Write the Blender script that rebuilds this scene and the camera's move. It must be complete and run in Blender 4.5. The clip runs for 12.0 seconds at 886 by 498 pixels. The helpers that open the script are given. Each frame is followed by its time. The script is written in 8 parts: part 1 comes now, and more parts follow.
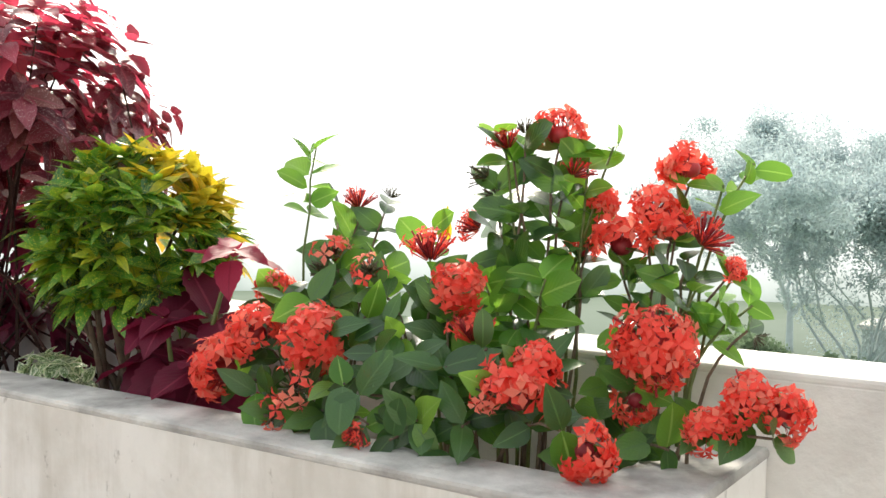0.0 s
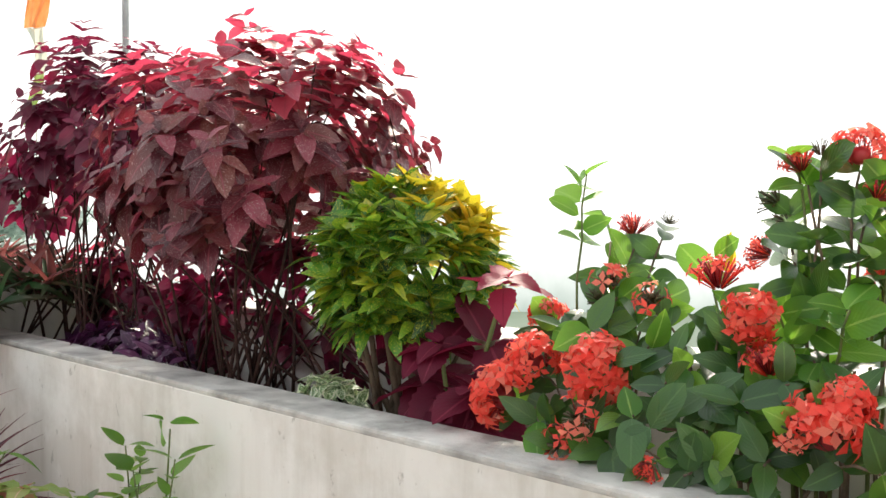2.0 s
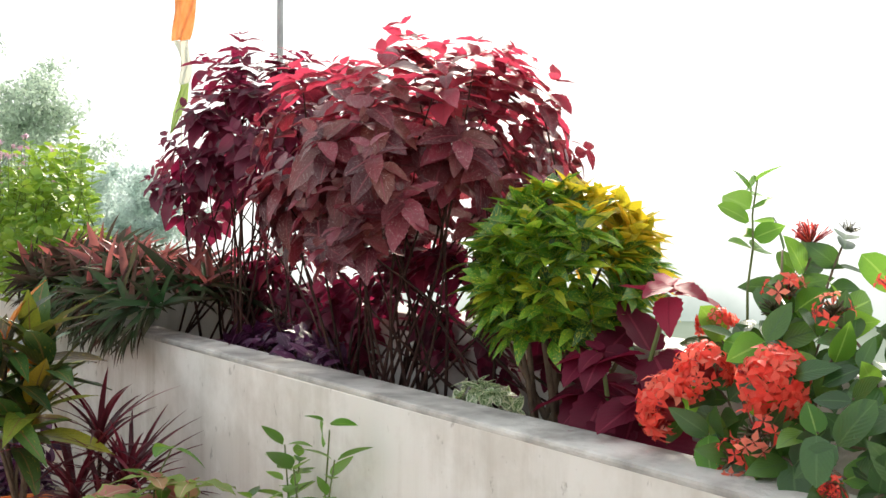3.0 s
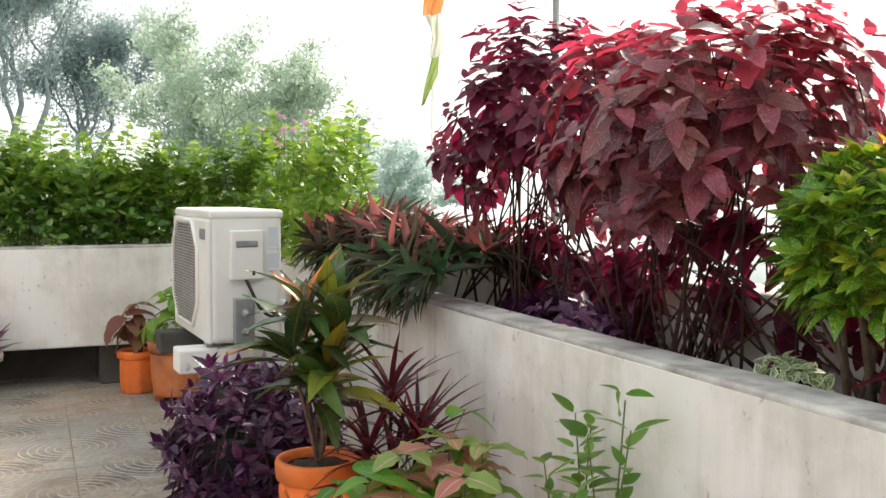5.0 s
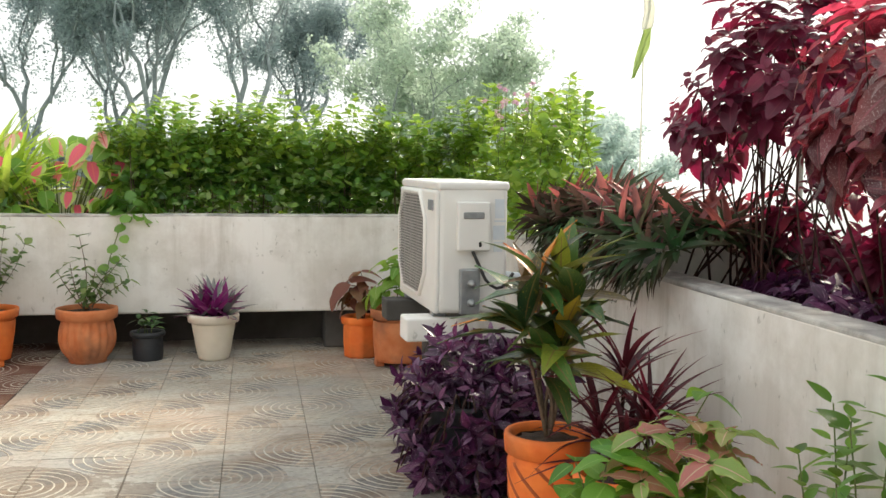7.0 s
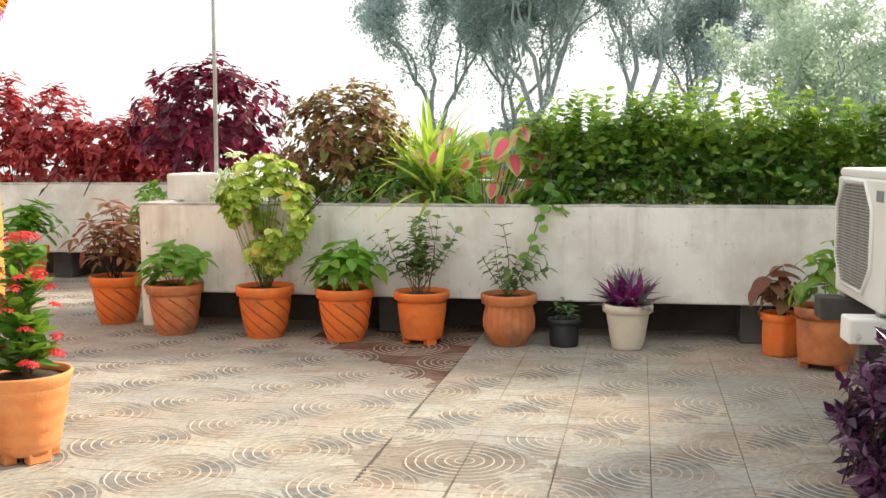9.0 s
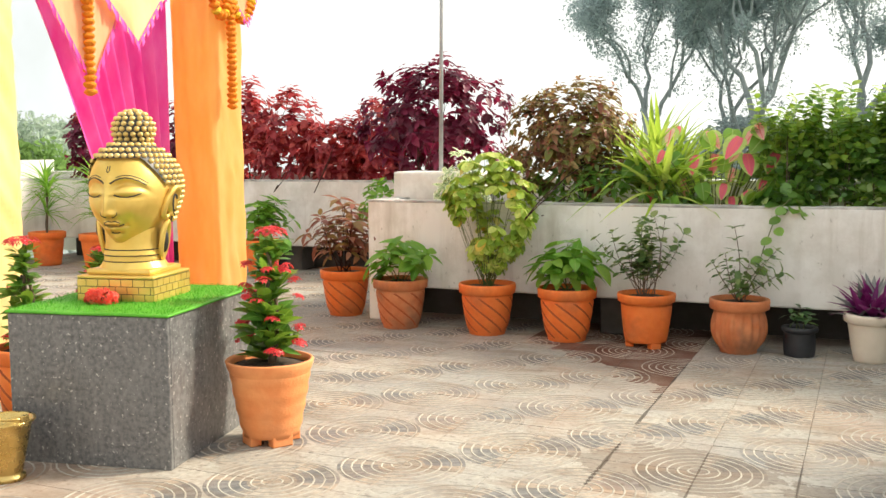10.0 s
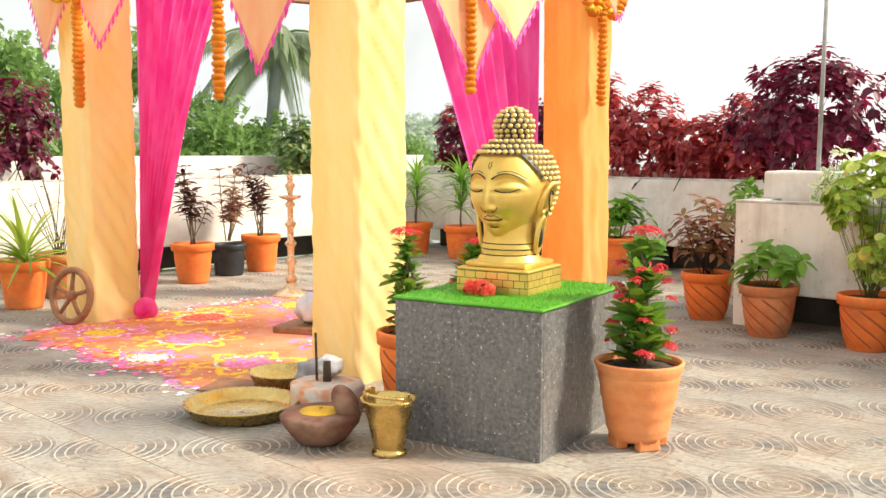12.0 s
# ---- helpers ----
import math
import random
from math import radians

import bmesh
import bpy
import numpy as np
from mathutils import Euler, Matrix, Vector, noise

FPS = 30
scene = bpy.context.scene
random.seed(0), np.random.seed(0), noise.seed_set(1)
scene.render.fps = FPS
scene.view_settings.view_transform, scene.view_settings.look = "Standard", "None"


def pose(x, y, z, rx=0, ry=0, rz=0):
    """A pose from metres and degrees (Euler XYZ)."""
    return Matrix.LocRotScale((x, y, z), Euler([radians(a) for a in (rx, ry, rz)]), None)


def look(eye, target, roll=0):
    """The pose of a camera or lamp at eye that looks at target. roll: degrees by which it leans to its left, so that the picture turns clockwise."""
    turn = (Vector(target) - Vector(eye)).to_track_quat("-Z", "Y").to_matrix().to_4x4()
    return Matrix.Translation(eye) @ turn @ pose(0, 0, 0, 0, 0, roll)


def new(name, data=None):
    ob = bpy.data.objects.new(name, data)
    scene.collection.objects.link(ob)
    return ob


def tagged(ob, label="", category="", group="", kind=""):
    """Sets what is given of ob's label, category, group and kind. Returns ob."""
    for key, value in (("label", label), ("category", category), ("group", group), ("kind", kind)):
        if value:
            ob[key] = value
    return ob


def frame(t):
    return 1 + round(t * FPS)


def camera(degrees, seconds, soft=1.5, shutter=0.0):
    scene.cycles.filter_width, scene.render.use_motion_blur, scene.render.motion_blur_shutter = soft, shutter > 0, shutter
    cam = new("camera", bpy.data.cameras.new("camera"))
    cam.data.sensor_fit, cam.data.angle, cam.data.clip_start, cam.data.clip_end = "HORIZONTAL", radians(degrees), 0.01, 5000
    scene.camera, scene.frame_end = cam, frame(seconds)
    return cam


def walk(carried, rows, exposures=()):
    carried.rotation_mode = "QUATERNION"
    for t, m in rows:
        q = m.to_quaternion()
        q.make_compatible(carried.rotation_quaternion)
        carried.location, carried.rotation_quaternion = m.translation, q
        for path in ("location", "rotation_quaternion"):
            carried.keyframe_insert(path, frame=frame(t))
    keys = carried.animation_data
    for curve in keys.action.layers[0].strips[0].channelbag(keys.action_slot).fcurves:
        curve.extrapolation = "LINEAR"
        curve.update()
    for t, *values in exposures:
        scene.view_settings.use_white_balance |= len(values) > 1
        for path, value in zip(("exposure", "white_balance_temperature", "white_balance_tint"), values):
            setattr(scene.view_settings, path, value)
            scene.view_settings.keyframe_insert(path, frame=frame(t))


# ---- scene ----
cam = camera(48.5, 12.0)
PATH = [
    (0, (-0.549, 0.225, 1.187), (1.118, 1.324, 1.084), 0.9),
    (0.5, (-0.556, 0.24, 1.188), (1.067, 1.406, 1.096), 0.7),
    (1, (-0.568, 0.261, 1.191), (1.001, 1.498, 1.109), 0.5),
    (1.5, (-0.586, 0.285, 1.194), (0.896, 1.626, 1.122), 0.2),
    (2, (-0.609, 0.316, 1.198), (0.779, 1.754, 1.134), 0.1),
    (2.5, (-0.633, 0.348, 1.2), (0.649, 1.883, 1.146), 0.1),
    (3, (-0.655, 0.369, 1.198), (0.537, 1.974, 1.145), 0.4),
    (3.5, (-0.68, 0.389, 1.194), (0.4, 2.071, 1.124), 0.6),
    (3.7, (-0.696, 0.397, 1.192), (0.333, 2.11, 1.112), 0.6),
    (5.5, (-0.769, 0.464, 1.196), (-0.085, 2.338, 1.065), -0.1),
    (6, (-0.786, 0.488, 1.197), (-0.189, 2.391, 1.045), -0.2),
    (6.5, (-0.808, 0.506, 1.193), (-0.315, 2.437, 1.029), 0.1),
    (6.7, (-0.821, 0.512, 1.186), (-0.37, 2.454, 1.02), 0.4),
    (8.5, (-0.977, 0.524, 1.186), (-1.151, 2.506, 0.981), 0.1),
    (9, (-1.023, 0.535, 1.196), (-1.414, 2.487, 0.999), -0.3),
    (9.5, (-1.075, 0.539, 1.194), (-1.655, 2.444, 1.004), -0.5),
    (10, (-1.127, 0.539, 1.196), (-1.918, 2.365, 0.999), -0.3),
    (10.5, (-1.168, 0.547, 1.197), (-2.132, 2.288, 0.999), -0.1),
    (11, (-1.207, 0.545, 1.196), (-2.333, 2.186, 0.999), -0.2),
    (11.5, (-1.244, 0.537, 1.199), (-2.499, 2.082, 1.001), -0.1),
    (12, (-1.271, 0.528, 1.198), (-2.635, 1.977, 0.996), 0.1),
]
walk(cam, [(t, look(eye, target, roll)) for t, eye, target, roll in PATH],
     exposures=[(0.0, 0.82, 6700, 8), (3.7, 0.80, 6700, 8), (6.5, 0.74, 6850, 7), (8.5, 0.76, 6950, 7), (12.0, 0.70, 7150, 9)])

# ---------------------------------------------------------------- world, sun, exposure
SUN_AZ, SUN_EL = 50.0, 36.0
world = bpy.data.worlds.new("sky")
scene.world = world
world.use_nodes = True
_n, _l = world.node_tree.nodes, world.node_tree.links
sky = _n.new("ShaderNodeTexSky")
sky.sky_type, sky.sun_disc = "NISHITA", False
sky.sun_elevation, sky.sun_rotation = radians(SUN_EL), radians(SUN_AZ)
sky.air_density, sky.dust_density, sky.ozone_density = 1.0, 1.5, 1.0
_n["Background"].inputs["Strength"].default_value = 0.125
_haze = _n.new("ShaderNodeMix")      # thick white morning haze over the whole dome
_haze.data_type = "RGBA"
_haze.inputs[0].default_value = 0.75
_haze.inputs[7].default_value = (7.0, 7.2, 7.3, 1.0)
_l.new(sky.outputs[0], _haze.inputs[6])
_l.new(_haze.outputs[2], _n["Background"].inputs["Color"])

_s = bpy.data.lights.new("sun", "SUN")
_s.energy, _s.angle, _s.color = 4.0, radians(11.0), (1.0, 0.92, 0.80)
sun = new("sun", _s)
_d = Vector((math.sin(radians(SUN_AZ)) * math.cos(radians(SUN_EL)), math.cos(radians(SUN_AZ)) * math.cos(radians(SUN_EL)), math.sin(radians(SUN_EL))))
sun.matrix_basis = look(_d * 30, (0, 0, 0))


# ---------------------------------------------------------------- material makers
def node_mat(name):
    m = bpy.data.materials.new(name)
    m.use_nodes = True
    return m, m.node_tree.nodes, m.node_tree.links, m.node_tree.nodes["Principled BSDF"]


def rgba(c):
    return (c[0], c[1], c[2], 1.0)


def mixc(ns, ls, fac, a, b, blend="MIX"):
    x = ns.new("ShaderNodeMix")
    x.data_type, x.blend_type = "RGBA", blend
    for sock, v in ((x.inputs[0], fac), (x.inputs[6], a), (x.inputs[7], b)):
        if isinstance(v, bpy.types.NodeSocket):
            ls.new(v, sock)
        elif isinstance(v, (tuple, list)):
            sock.default_value = rgba(v)
        else:
            sock.default_value = v
    return x.outputs[2]


def mth(ns, ls, op, a, b=None, c=None):
    x = ns.new("ShaderNodeMath")
    x.operation = op
    for i, v in enumerate((a, b, c)):
        if v is None:
            continue
        if isinstance(v, bpy.types.NodeSocket):
            ls.new(v, x.inputs[i])
        else:
            x.inputs[i].default_value = v
    return x.outputs[0]


def noise_fac(ns, ls, vec, scale, detail=4.0, lo=0.35, hi=0.65, rough=0.55):
    t = ns.new("ShaderNodeTexNoise")
    t.inputs["Scale"].default_value, t.inputs["Detail"].default_value, t.inputs["Roughness"].default_value = scale, detail, rough
    ls.new(vec, t.inputs["Vector"])
    r = ns.new("ShaderNodeMapRange")
    r.inputs["From Min"].default_value, r.inputs["From Max"].default_value = lo, hi
    ls.new(t.outputs["Fac"], r.inputs["Value"])
    return r.outputs["Result"]


def stretched(ns, ls, vec, sx, sy, sz):
    mp = ns.new("ShaderNodeMapping")
    mp.inputs["Scale"].default_value = (sx, sy, sz)
    ls.new(vec, mp.inputs["Vector"])
    return mp.outputs[0]


def surface(name, c1, c2, scale=8.0, rough=0.7, bump=0.2, metal=0.0, c3=None, scale3=1.2, fine=60.0, amount3=0.6, var=0.0, spec=0.5):
    """Grain at one scale, stains at a larger one, fine relief."""
    m, ns, ls, b = node_mat(name)
    co = ns.new("ShaderNodeTexCoord").outputs["Object"]
    col = mixc(ns, ls, noise_fac(ns, ls, co, scale), c1, c2)
    if c3:
        k = mth(ns, ls, "MULTIPLY", noise_fac(ns, ls, co, scale3, 5.0, 0.45, 0.7), amount3)
        col = mixc(ns, ls, k, col, c3)
    if var:
        info = ns.new("ShaderNodeObjectInfo")
        hs = ns.new("ShaderNodeHueSaturation")
        ls.new(mth(ns, ls, "MULTIPLY_ADD", info.outputs["Random"], 2 * var, 1 - var), hs.inputs["Value"])
        ls.new(col, hs.inputs["Color"])
        col = hs.outputs[0]
    ls.new(col, b.inputs["Base Color"])
    b.inputs["Metallic"].default_value = metal
    b.inputs["Specular IOR Level"].default_value = spec
    rr = ns.new("ShaderNodeMapRange")
    rr.inputs["To Min"].default_value, rr.inputs["To Max"].default_value = max(0.05, rough - 0.1), min(1.0, rough + 0.1)
    ls.new(noise_fac(ns, ls, co, scale * 2.3), rr.inputs["Value"])
    ls.new(rr.outputs["Result"], b.inputs["Roughness"])
    if bump:
        bp = ns.new("ShaderNodeBump")
        bp.inputs["Strength"].default_value, bp.inputs["Distance"].default_value = bump, 0.004
        ls.new(noise_fac(ns, ls, co, fine, 6.0, 0.2, 0.8), bp.inputs["Height"])
        ls.new(bp.outputs[0], b.inputs["Normal"])
    return m


def wall_paint(name, paint, streak, patch):
    """Old lime-washed plaster: vertical run marks, pale patches, pits."""
    m, ns, ls, b = node_mat(name)
    co = ns.new("ShaderNodeTexCoord").outputs["Object"]
    col = mixc(ns, ls, noise_fac(ns, ls, co, 2.6, 9.0, 0.44, 0.60, 0.65), paint, patch)
    runs = noise_fac(ns, ls, stretched(ns, ls, co, 4.2, 4.2, 0.42), 1.9, 7.0, 0.50, 0.80, 0.65)
    runs = mth(ns, ls, "MULTIPLY", runs, noise_fac(ns, ls, co, 1.3, 3.0, 0.35, 0.6))
    col = mixc(ns, ls, mth(ns, ls, "MULTIPLY", runs, 0.9), col, streak)
    spots = noise_fac(ns, ls, stretched(ns, ls, co, 1, 1, 0.6), 30.0, 4.0, 0.655, 0.72)
    col = mixc(ns, ls, mth(ns, ls, "MULTIPLY", spots, 0.4), col, (0.16, 0.15, 0.12))
    broad = noise_fac(ns, ls, co, 0.9, 4.0, 0.5, 0.75)
    col = mixc(ns, ls, mth(ns, ls, "MULTIPLY", broad, 0.32), col, (0.40, 0.375, 0.33))
    ls.new(col, b.inputs["Base Color"])
    b.inputs["Roughness"].default_value = 0.82
    b.inputs["Specular IOR Level"].default_value = 0.25
    bp = ns.new("ShaderNodeBump")
    bp.inputs["Strength"].default_value, bp.inputs["Distance"].default_value = 0.35, 0.006
    h = mth(ns, ls, "ADD", noise_fac(ns, ls, co, 6.0, 8.0, 0.2, 0.8), mth(ns, ls, "MULTIPLY", spots, -0.5))
    ls.new(h, bp.inputs["Height"])
    ls.new(bp.outputs[0], b.inputs["Normal"])
    return m


def leafmat(name, stops, vein=None, spot=None, spot_scale=60.0, spot_lo=0.56, edge=None, back=None, trans=0.35, rough=0.42, glow=1.8, spec=0.4, mid=0.035, tip=None, rib=0.10, rim=0.42):
    """Leaf: colour varies leaf by leaf, midrib, side veins in relief, speckles, a share of light passes through."""
    m, ns, ls, b = node_mat(name)
    info, geo, tc = ns.new("ShaderNodeObjectInfo"), ns.new("ShaderNodeNewGeometry"), ns.new("ShaderNodeTexCoord")
    rnd = mth(ns, ls, "FRACT", mth(ns, ls, "ADD", info.outputs["Random"], geo.outputs["Random Per Island"]))
    ramp = ns.new("ShaderNodeValToRGB")
    el = ramp.color_ramp.elements
    for i, (p, c) in enumerate(stops):
        e = el[i] if i < 2 else el.new(p)
        e.position, e.color = p, rgba(c)
    ls.new(rnd, ramp.inputs[0])
    col = ramp.outputs[0]
    sep = ns.new("ShaderNodeSeparateXYZ")
    ls.new(tc.outputs["UV"], sep.inputs[0])
    u = mth(ns, ls, "ABSOLUTE", mth(ns, ls, "SUBTRACT", sep.outputs[0], 0.5))
    v = sep.outputs[1]
    if tip:
        col = mixc(ns, ls, mth(ns, ls, "MULTIPLY", mth(ns, ls, "POWER", v, 2.0), 0.8), col, tip)
    grain = noise_fac(ns, ls, tc.outputs["Object"], 45.0, 4.0, 0.3, 0.7)
    col = mixc(ns, ls, mth(ns, ls, "MULTIPLY", grain, 0.35), col, tuple(0.55 * x for x in stops[0][1]))
    if spot:
        shift = ns.new("ShaderNodeCombineXYZ")
        ls.new(mth(ns, ls, "MULTIPLY", rnd, 40.0), shift.inputs[2])
        ad = ns.new("ShaderNodeVectorMath")
        ad.operation = "ADD"
        ls.new(tc.outputs["UV"], ad.inputs[0]), ls.new(shift.outputs[0], ad.inputs[1])
        k = noise_fac(ns, ls, ad.outputs[0], spot_scale, 2.0, spot_lo, spot_lo + 0.05)
        col = mixc(ns, ls, k, col, spot)
    if edge:
        col = mixc(ns, ls, mth(ns, ls, "GREATER_THAN", u, rim), col, edge)
    if vein:
        col = mixc(ns, ls, mth(ns, ls, "LESS_THAN", u, mid), col, vein)
    ls.new(col, b.inputs["Base Color"])
    b.inputs["Roughness"].default_value = rough
    b.inputs["Specular IOR Level"].default_value = spec
    ribs = mth(ns, ls, "SINE", mth(ns, ls, "MULTIPLY", mth(ns, ls, "SUBTRACT", v, mth(ns, ls, "MULTIPLY", u, 0.9)), 52.0))
    bp = ns.new("ShaderNodeBump")
    bp.inputs["Strength"].default_value, bp.inputs["Distance"].default_value = rib, 0.003
    ls.new(ribs, bp.inputs["Height"]), ls.new(bp.outputs[0], b.inputs["Normal"])
    tr = ns.new("ShaderNodeBsdfTranslucent")
    warm = mixc(ns, ls, 1.0, col, back or (glow, glow, glow * 0.8), "MULTIPLY" if not back else "MIX")
    if back:
        warm = mixc(ns, ls, 0.65, col, back)
    ls.new(warm, tr.inputs["Color"])
    mx = ns.new("ShaderNodeMixShader")
    mx.inputs[0].default_value = trans
    ls.new(b.outputs[0], mx.inputs[1]), ls.new(tr.outputs[0], mx.inputs[2])
    ls.new(mx.outputs[0], ns["Material Output"].inputs["Surface"])
    return m


def cloth(name, c1, c2, trans=0.3, rough=0.75, weave=400.0):
    m, ns, ls, b = node_mat(name)
    co = ns.new("ShaderNodeTexCoord").outputs["Object"]
    col = mixc(ns, ls, noise_fac(ns, ls, stretched(ns, ls, co, 1, 1, 0.3), 7.0), c1, c2)
    ls.new(col, b.inputs["Base Color"])
    b.inputs["Roughness"].default_value = rough
    b.inputs["Sheen Weight"].default_value = 0.2
    bp = ns.new("ShaderNodeBump")
    bp.inputs["Strength"].default_value, bp.inputs["Distance"].default_value = 0.25, 0.01
    ls.new(noise_fac(ns, ls, stretched(ns, ls, co, 1.0, 1.0, 0.5), 16.0, 5.0, 0.2, 0.8), bp.inputs["Height"])
    ls.new(bp.outputs[0], b.inputs["Normal"])
    tr = ns.new("ShaderNodeBsdfTranslucent")
    ls.new(col, tr.inputs["Color"])
    mx = ns.new("ShaderNodeMixShader")
    mx.inputs[0].default_value = trans
    ls.new(b.outputs[0], mx.inputs[1]), ls.new(tr.outputs[0], mx.inputs[2])
    ls.new(mx.outputs[0], ns["Material Output"].inputs["Surface"])
    return m


def tile_mat(name, dark, relief):
    """Cast cement tile: rings of small cubes about two opposite corners, pale ribs between, stains from the terrace."""
    m, ns, ls, b = node_mat(name)
    tc, geo, info = ns.new("ShaderNodeTexCoord"), ns.new("ShaderNodeNewGeometry"), ns.new("ShaderNodeObjectInfo")
    pos = geo.outputs["Position"]
    sep = ns.new("ShaderNodeSeparateXYZ")
    ls.new(tc.outputs["UV"], sep.inputs[0])
    x, y = sep.outputs[0], sep.outputs[1]
    far = mth(ns, ls, "GREATER_THAN", mth(ns, ls, "ADD", x, y), 0.354)
    xx = mth(ns, ls, "SUBTRACT", x, mth(ns, ls, "MULTIPLY", far, 0.354))
    yy = mth(ns, ls, "SUBTRACT", y, mth(ns, ls, "MULTIPLY", far, 0.354))
    r = mth(ns, ls, "SQRT", mth(ns, ls, "ADD", mth(ns, ls, "MULTIPLY", xx, xx), mth(ns, ls, "MULTIPLY", yy, yy)))
    ang = mth(ns, ls, "ARCTAN2", yy, xx)
    band = mth(ns, ls, "FLOOR", mth(ns, ls, "DIVIDE", r, 0.0385))
    seg = mth(ns, ls, "FLOOR", mth(ns, ls, "MULTIPLY", ang, mth(ns, ls, "ADD", mth(ns, ls, "MULTIPLY", band, 1.9), 3.0)))
    cell = ns.new("ShaderNodeCombineXYZ")
    ls.new(band, cell.inputs[0]), ls.new(seg, cell.inputs[1]), ls.new(mth(ns, ls, "ADD", mth(ns, ls, "MULTIPLY", info.outputs["Random"], 91.0), far), cell.inputs[2])
    wn = ns.new("ShaderNodeTexWhiteNoise")
    ls.new(cell.outputs[0], wn.inputs["Vector"])
    ring = mth(ns, ls, "LESS_THAN", r, 0.247)
    # dark cubes gather where the two ring families meet
    skew = mth(ns, ls, "DIVIDE", mth(ns, ls, "ABSOLUTE", mth(ns, ls, "SUBTRACT", mth(ns, ls, "ABSOLUTE", xx), mth(ns, ls, "ABSOLUTE", yy))), mth(ns, ls, "ADD", r, 0.001))
    meet = mth(ns, ls, "MULTIPLY", mth(ns, ls, "LESS_THAN", skew, 0.62), mth(ns, ls, "GREATER_THAN", r, 0.09))
    tan = mixc(ns, ls, wn.outputs["Value"], (0.19, 0.175, 0.155), (0.43, 0.335, 0.25))
    slate = mixc(ns, ls, wn.outputs["Value"], (0.075, 0.08, 0.085), (0.19, 0.19, 0.19))
    cube = mixc(ns, ls, mth(ns, ls, "MULTIPLY", meet, dark), tan, slate)
    plain = mixc(ns, ls, noise_fac(ns, ls, pos, 40.0), (0.33, 0.31, 0.27), (0.45, 0.42, 0.365))
    worn = mth(ns, ls, "MULTIPLY", ring, noise_fac(ns, ls, pos, 4.0, 6.0, 0.30, 0.44))
    col = mixc(ns, ls, mth(ns, ls, "MULTIPLY", worn, relief), plain, cube)
    chip = noise_fac(ns, ls, stretched(ns, ls, pos, 1.0, 1.6, 1), 26.0, 4.0, 0.57, 0.65)
    col = mixc(ns, ls, mth(ns, ls, "MULTIPLY", chip, 0.6), col, (0.13, 0.115, 0.10))
    pink = mth(ns, ls, "MULTIPLY", noise_fac(ns, ls, pos, 1.1, 5.0, 0.46, 0.66), 0.45)
    col = mixc(ns, ls, pink, col, (0.46, 0.27, 0.17))
    grey = mth(ns, ls, "MULTIPLY", noise_fac(ns, ls, stretched(ns, ls, pos, 0.6, 0.9, 1), 1.4, 6.0, 0.42, 0.64), 0.6)
    col = mixc(ns, ls, grey, col, (0.225, 0.225, 0.225))
    dirt = mth(ns, ls, "MULTIPLY", noise_fac(ns, ls, stretched(ns, ls, pos, 1.2, 3.0, 1), 2.3, 7.0, 0.50, 0.70), 0.6)
    col = mixc(ns, ls, dirt, col, (0.20, 0.13, 0.08))
    # rust-red wet patch where the pots were watered, dark joints and an old brown stain
    ps = ns.new("ShaderNodeSeparateXYZ")
    ls.new(pos, ps.inputs[0])
    px, py = ps.outputs[0], ps.outputs[1]
    wob = mth(ns, ls, "MULTIPLY_ADD", noise_fac(ns, ls, pos, 6.0, 5.0), 0.3, -0.15)
    edge = mth(ns, ls, "ADD", mth(ns, ls, "MULTIPLY_ADD", mth(ns, ls, "ADD", px, 2.03), -1.05, 5.42), wob)
    inside = mth(ns, ls, "MULTIPLY", mth(ns, ls, "GREATER_THAN", py, edge), mth(ns, ls, "MULTIPLY", mth(ns, ls, "LESS_THAN", px, -2.03), mth(ns, ls, "GREATER_THAN", px, -3.1)))
    col = mixc(ns, ls, mth(ns, ls, "MULTIPLY", inside, mth(ns, ls, "MULTIPLY_ADD", noise_fac(ns, ls, pos, 5.0, 5.0), 0.3, 0.7)), col, (0.12, 0.042, 0.022))
    for jx, wd, y0, y1, k in ((-2.03, 0.009, 4.75, 6.1, 0.75), (-2.03, 0.014, 3.9, 4.45, 0.85), (-1.676, 0.007, 3.7, 4.45, 0.6), (-1.322, 0.006, 3.2, 4.4, 0.5), (-0.968, 0.005, 3.0, 4.4, 0.4)):
        near = mth(ns, ls, "LESS_THAN", mth(ns, ls, "ABSOLUTE", mth(ns, ls, "SUBTRACT", px, jx)), mth(ns, ls, "MULTIPLY", noise_fac(ns, ls, pos, 3.0, 3.0, 0.3, 0.6), wd))
        span = mth(ns, ls, "MULTIPLY", mth(ns, ls, "GREATER_THAN", py, y0), mth(ns, ls, "LESS_THAN", py, y1))
        col = mixc(ns, ls, mth(ns, ls, "MULTIPLY", mth(ns, ls, "MULTIPLY", near, span), k), col, (0.045, 0.035, 0.03))
    sx = mth(ns, ls, "DIVIDE", mth(ns, ls, "ADD", px, 1.72), 0.42)
    sy = mth(ns, ls, "DIVIDE", mth(ns, ls, "ADD", py, -4.2), 0.26)
    rr = mth(ns, ls, "ADD", mth(ns, ls, "ADD", mth(ns, ls, "MULTIPLY", sx, sx), mth(ns, ls, "MULTIPLY", sy, sy)), mth(ns, ls, "MULTIPLY", wob, 5.0))
    col = mixc(ns, ls, mth(ns, ls, "MULTIPLY", mth(ns, ls, "LESS_THAN", rr, 1.0), 0.5), col, (0.12, 0.085, 0.06))
    ls.new(col, b.inputs["Base Color"])
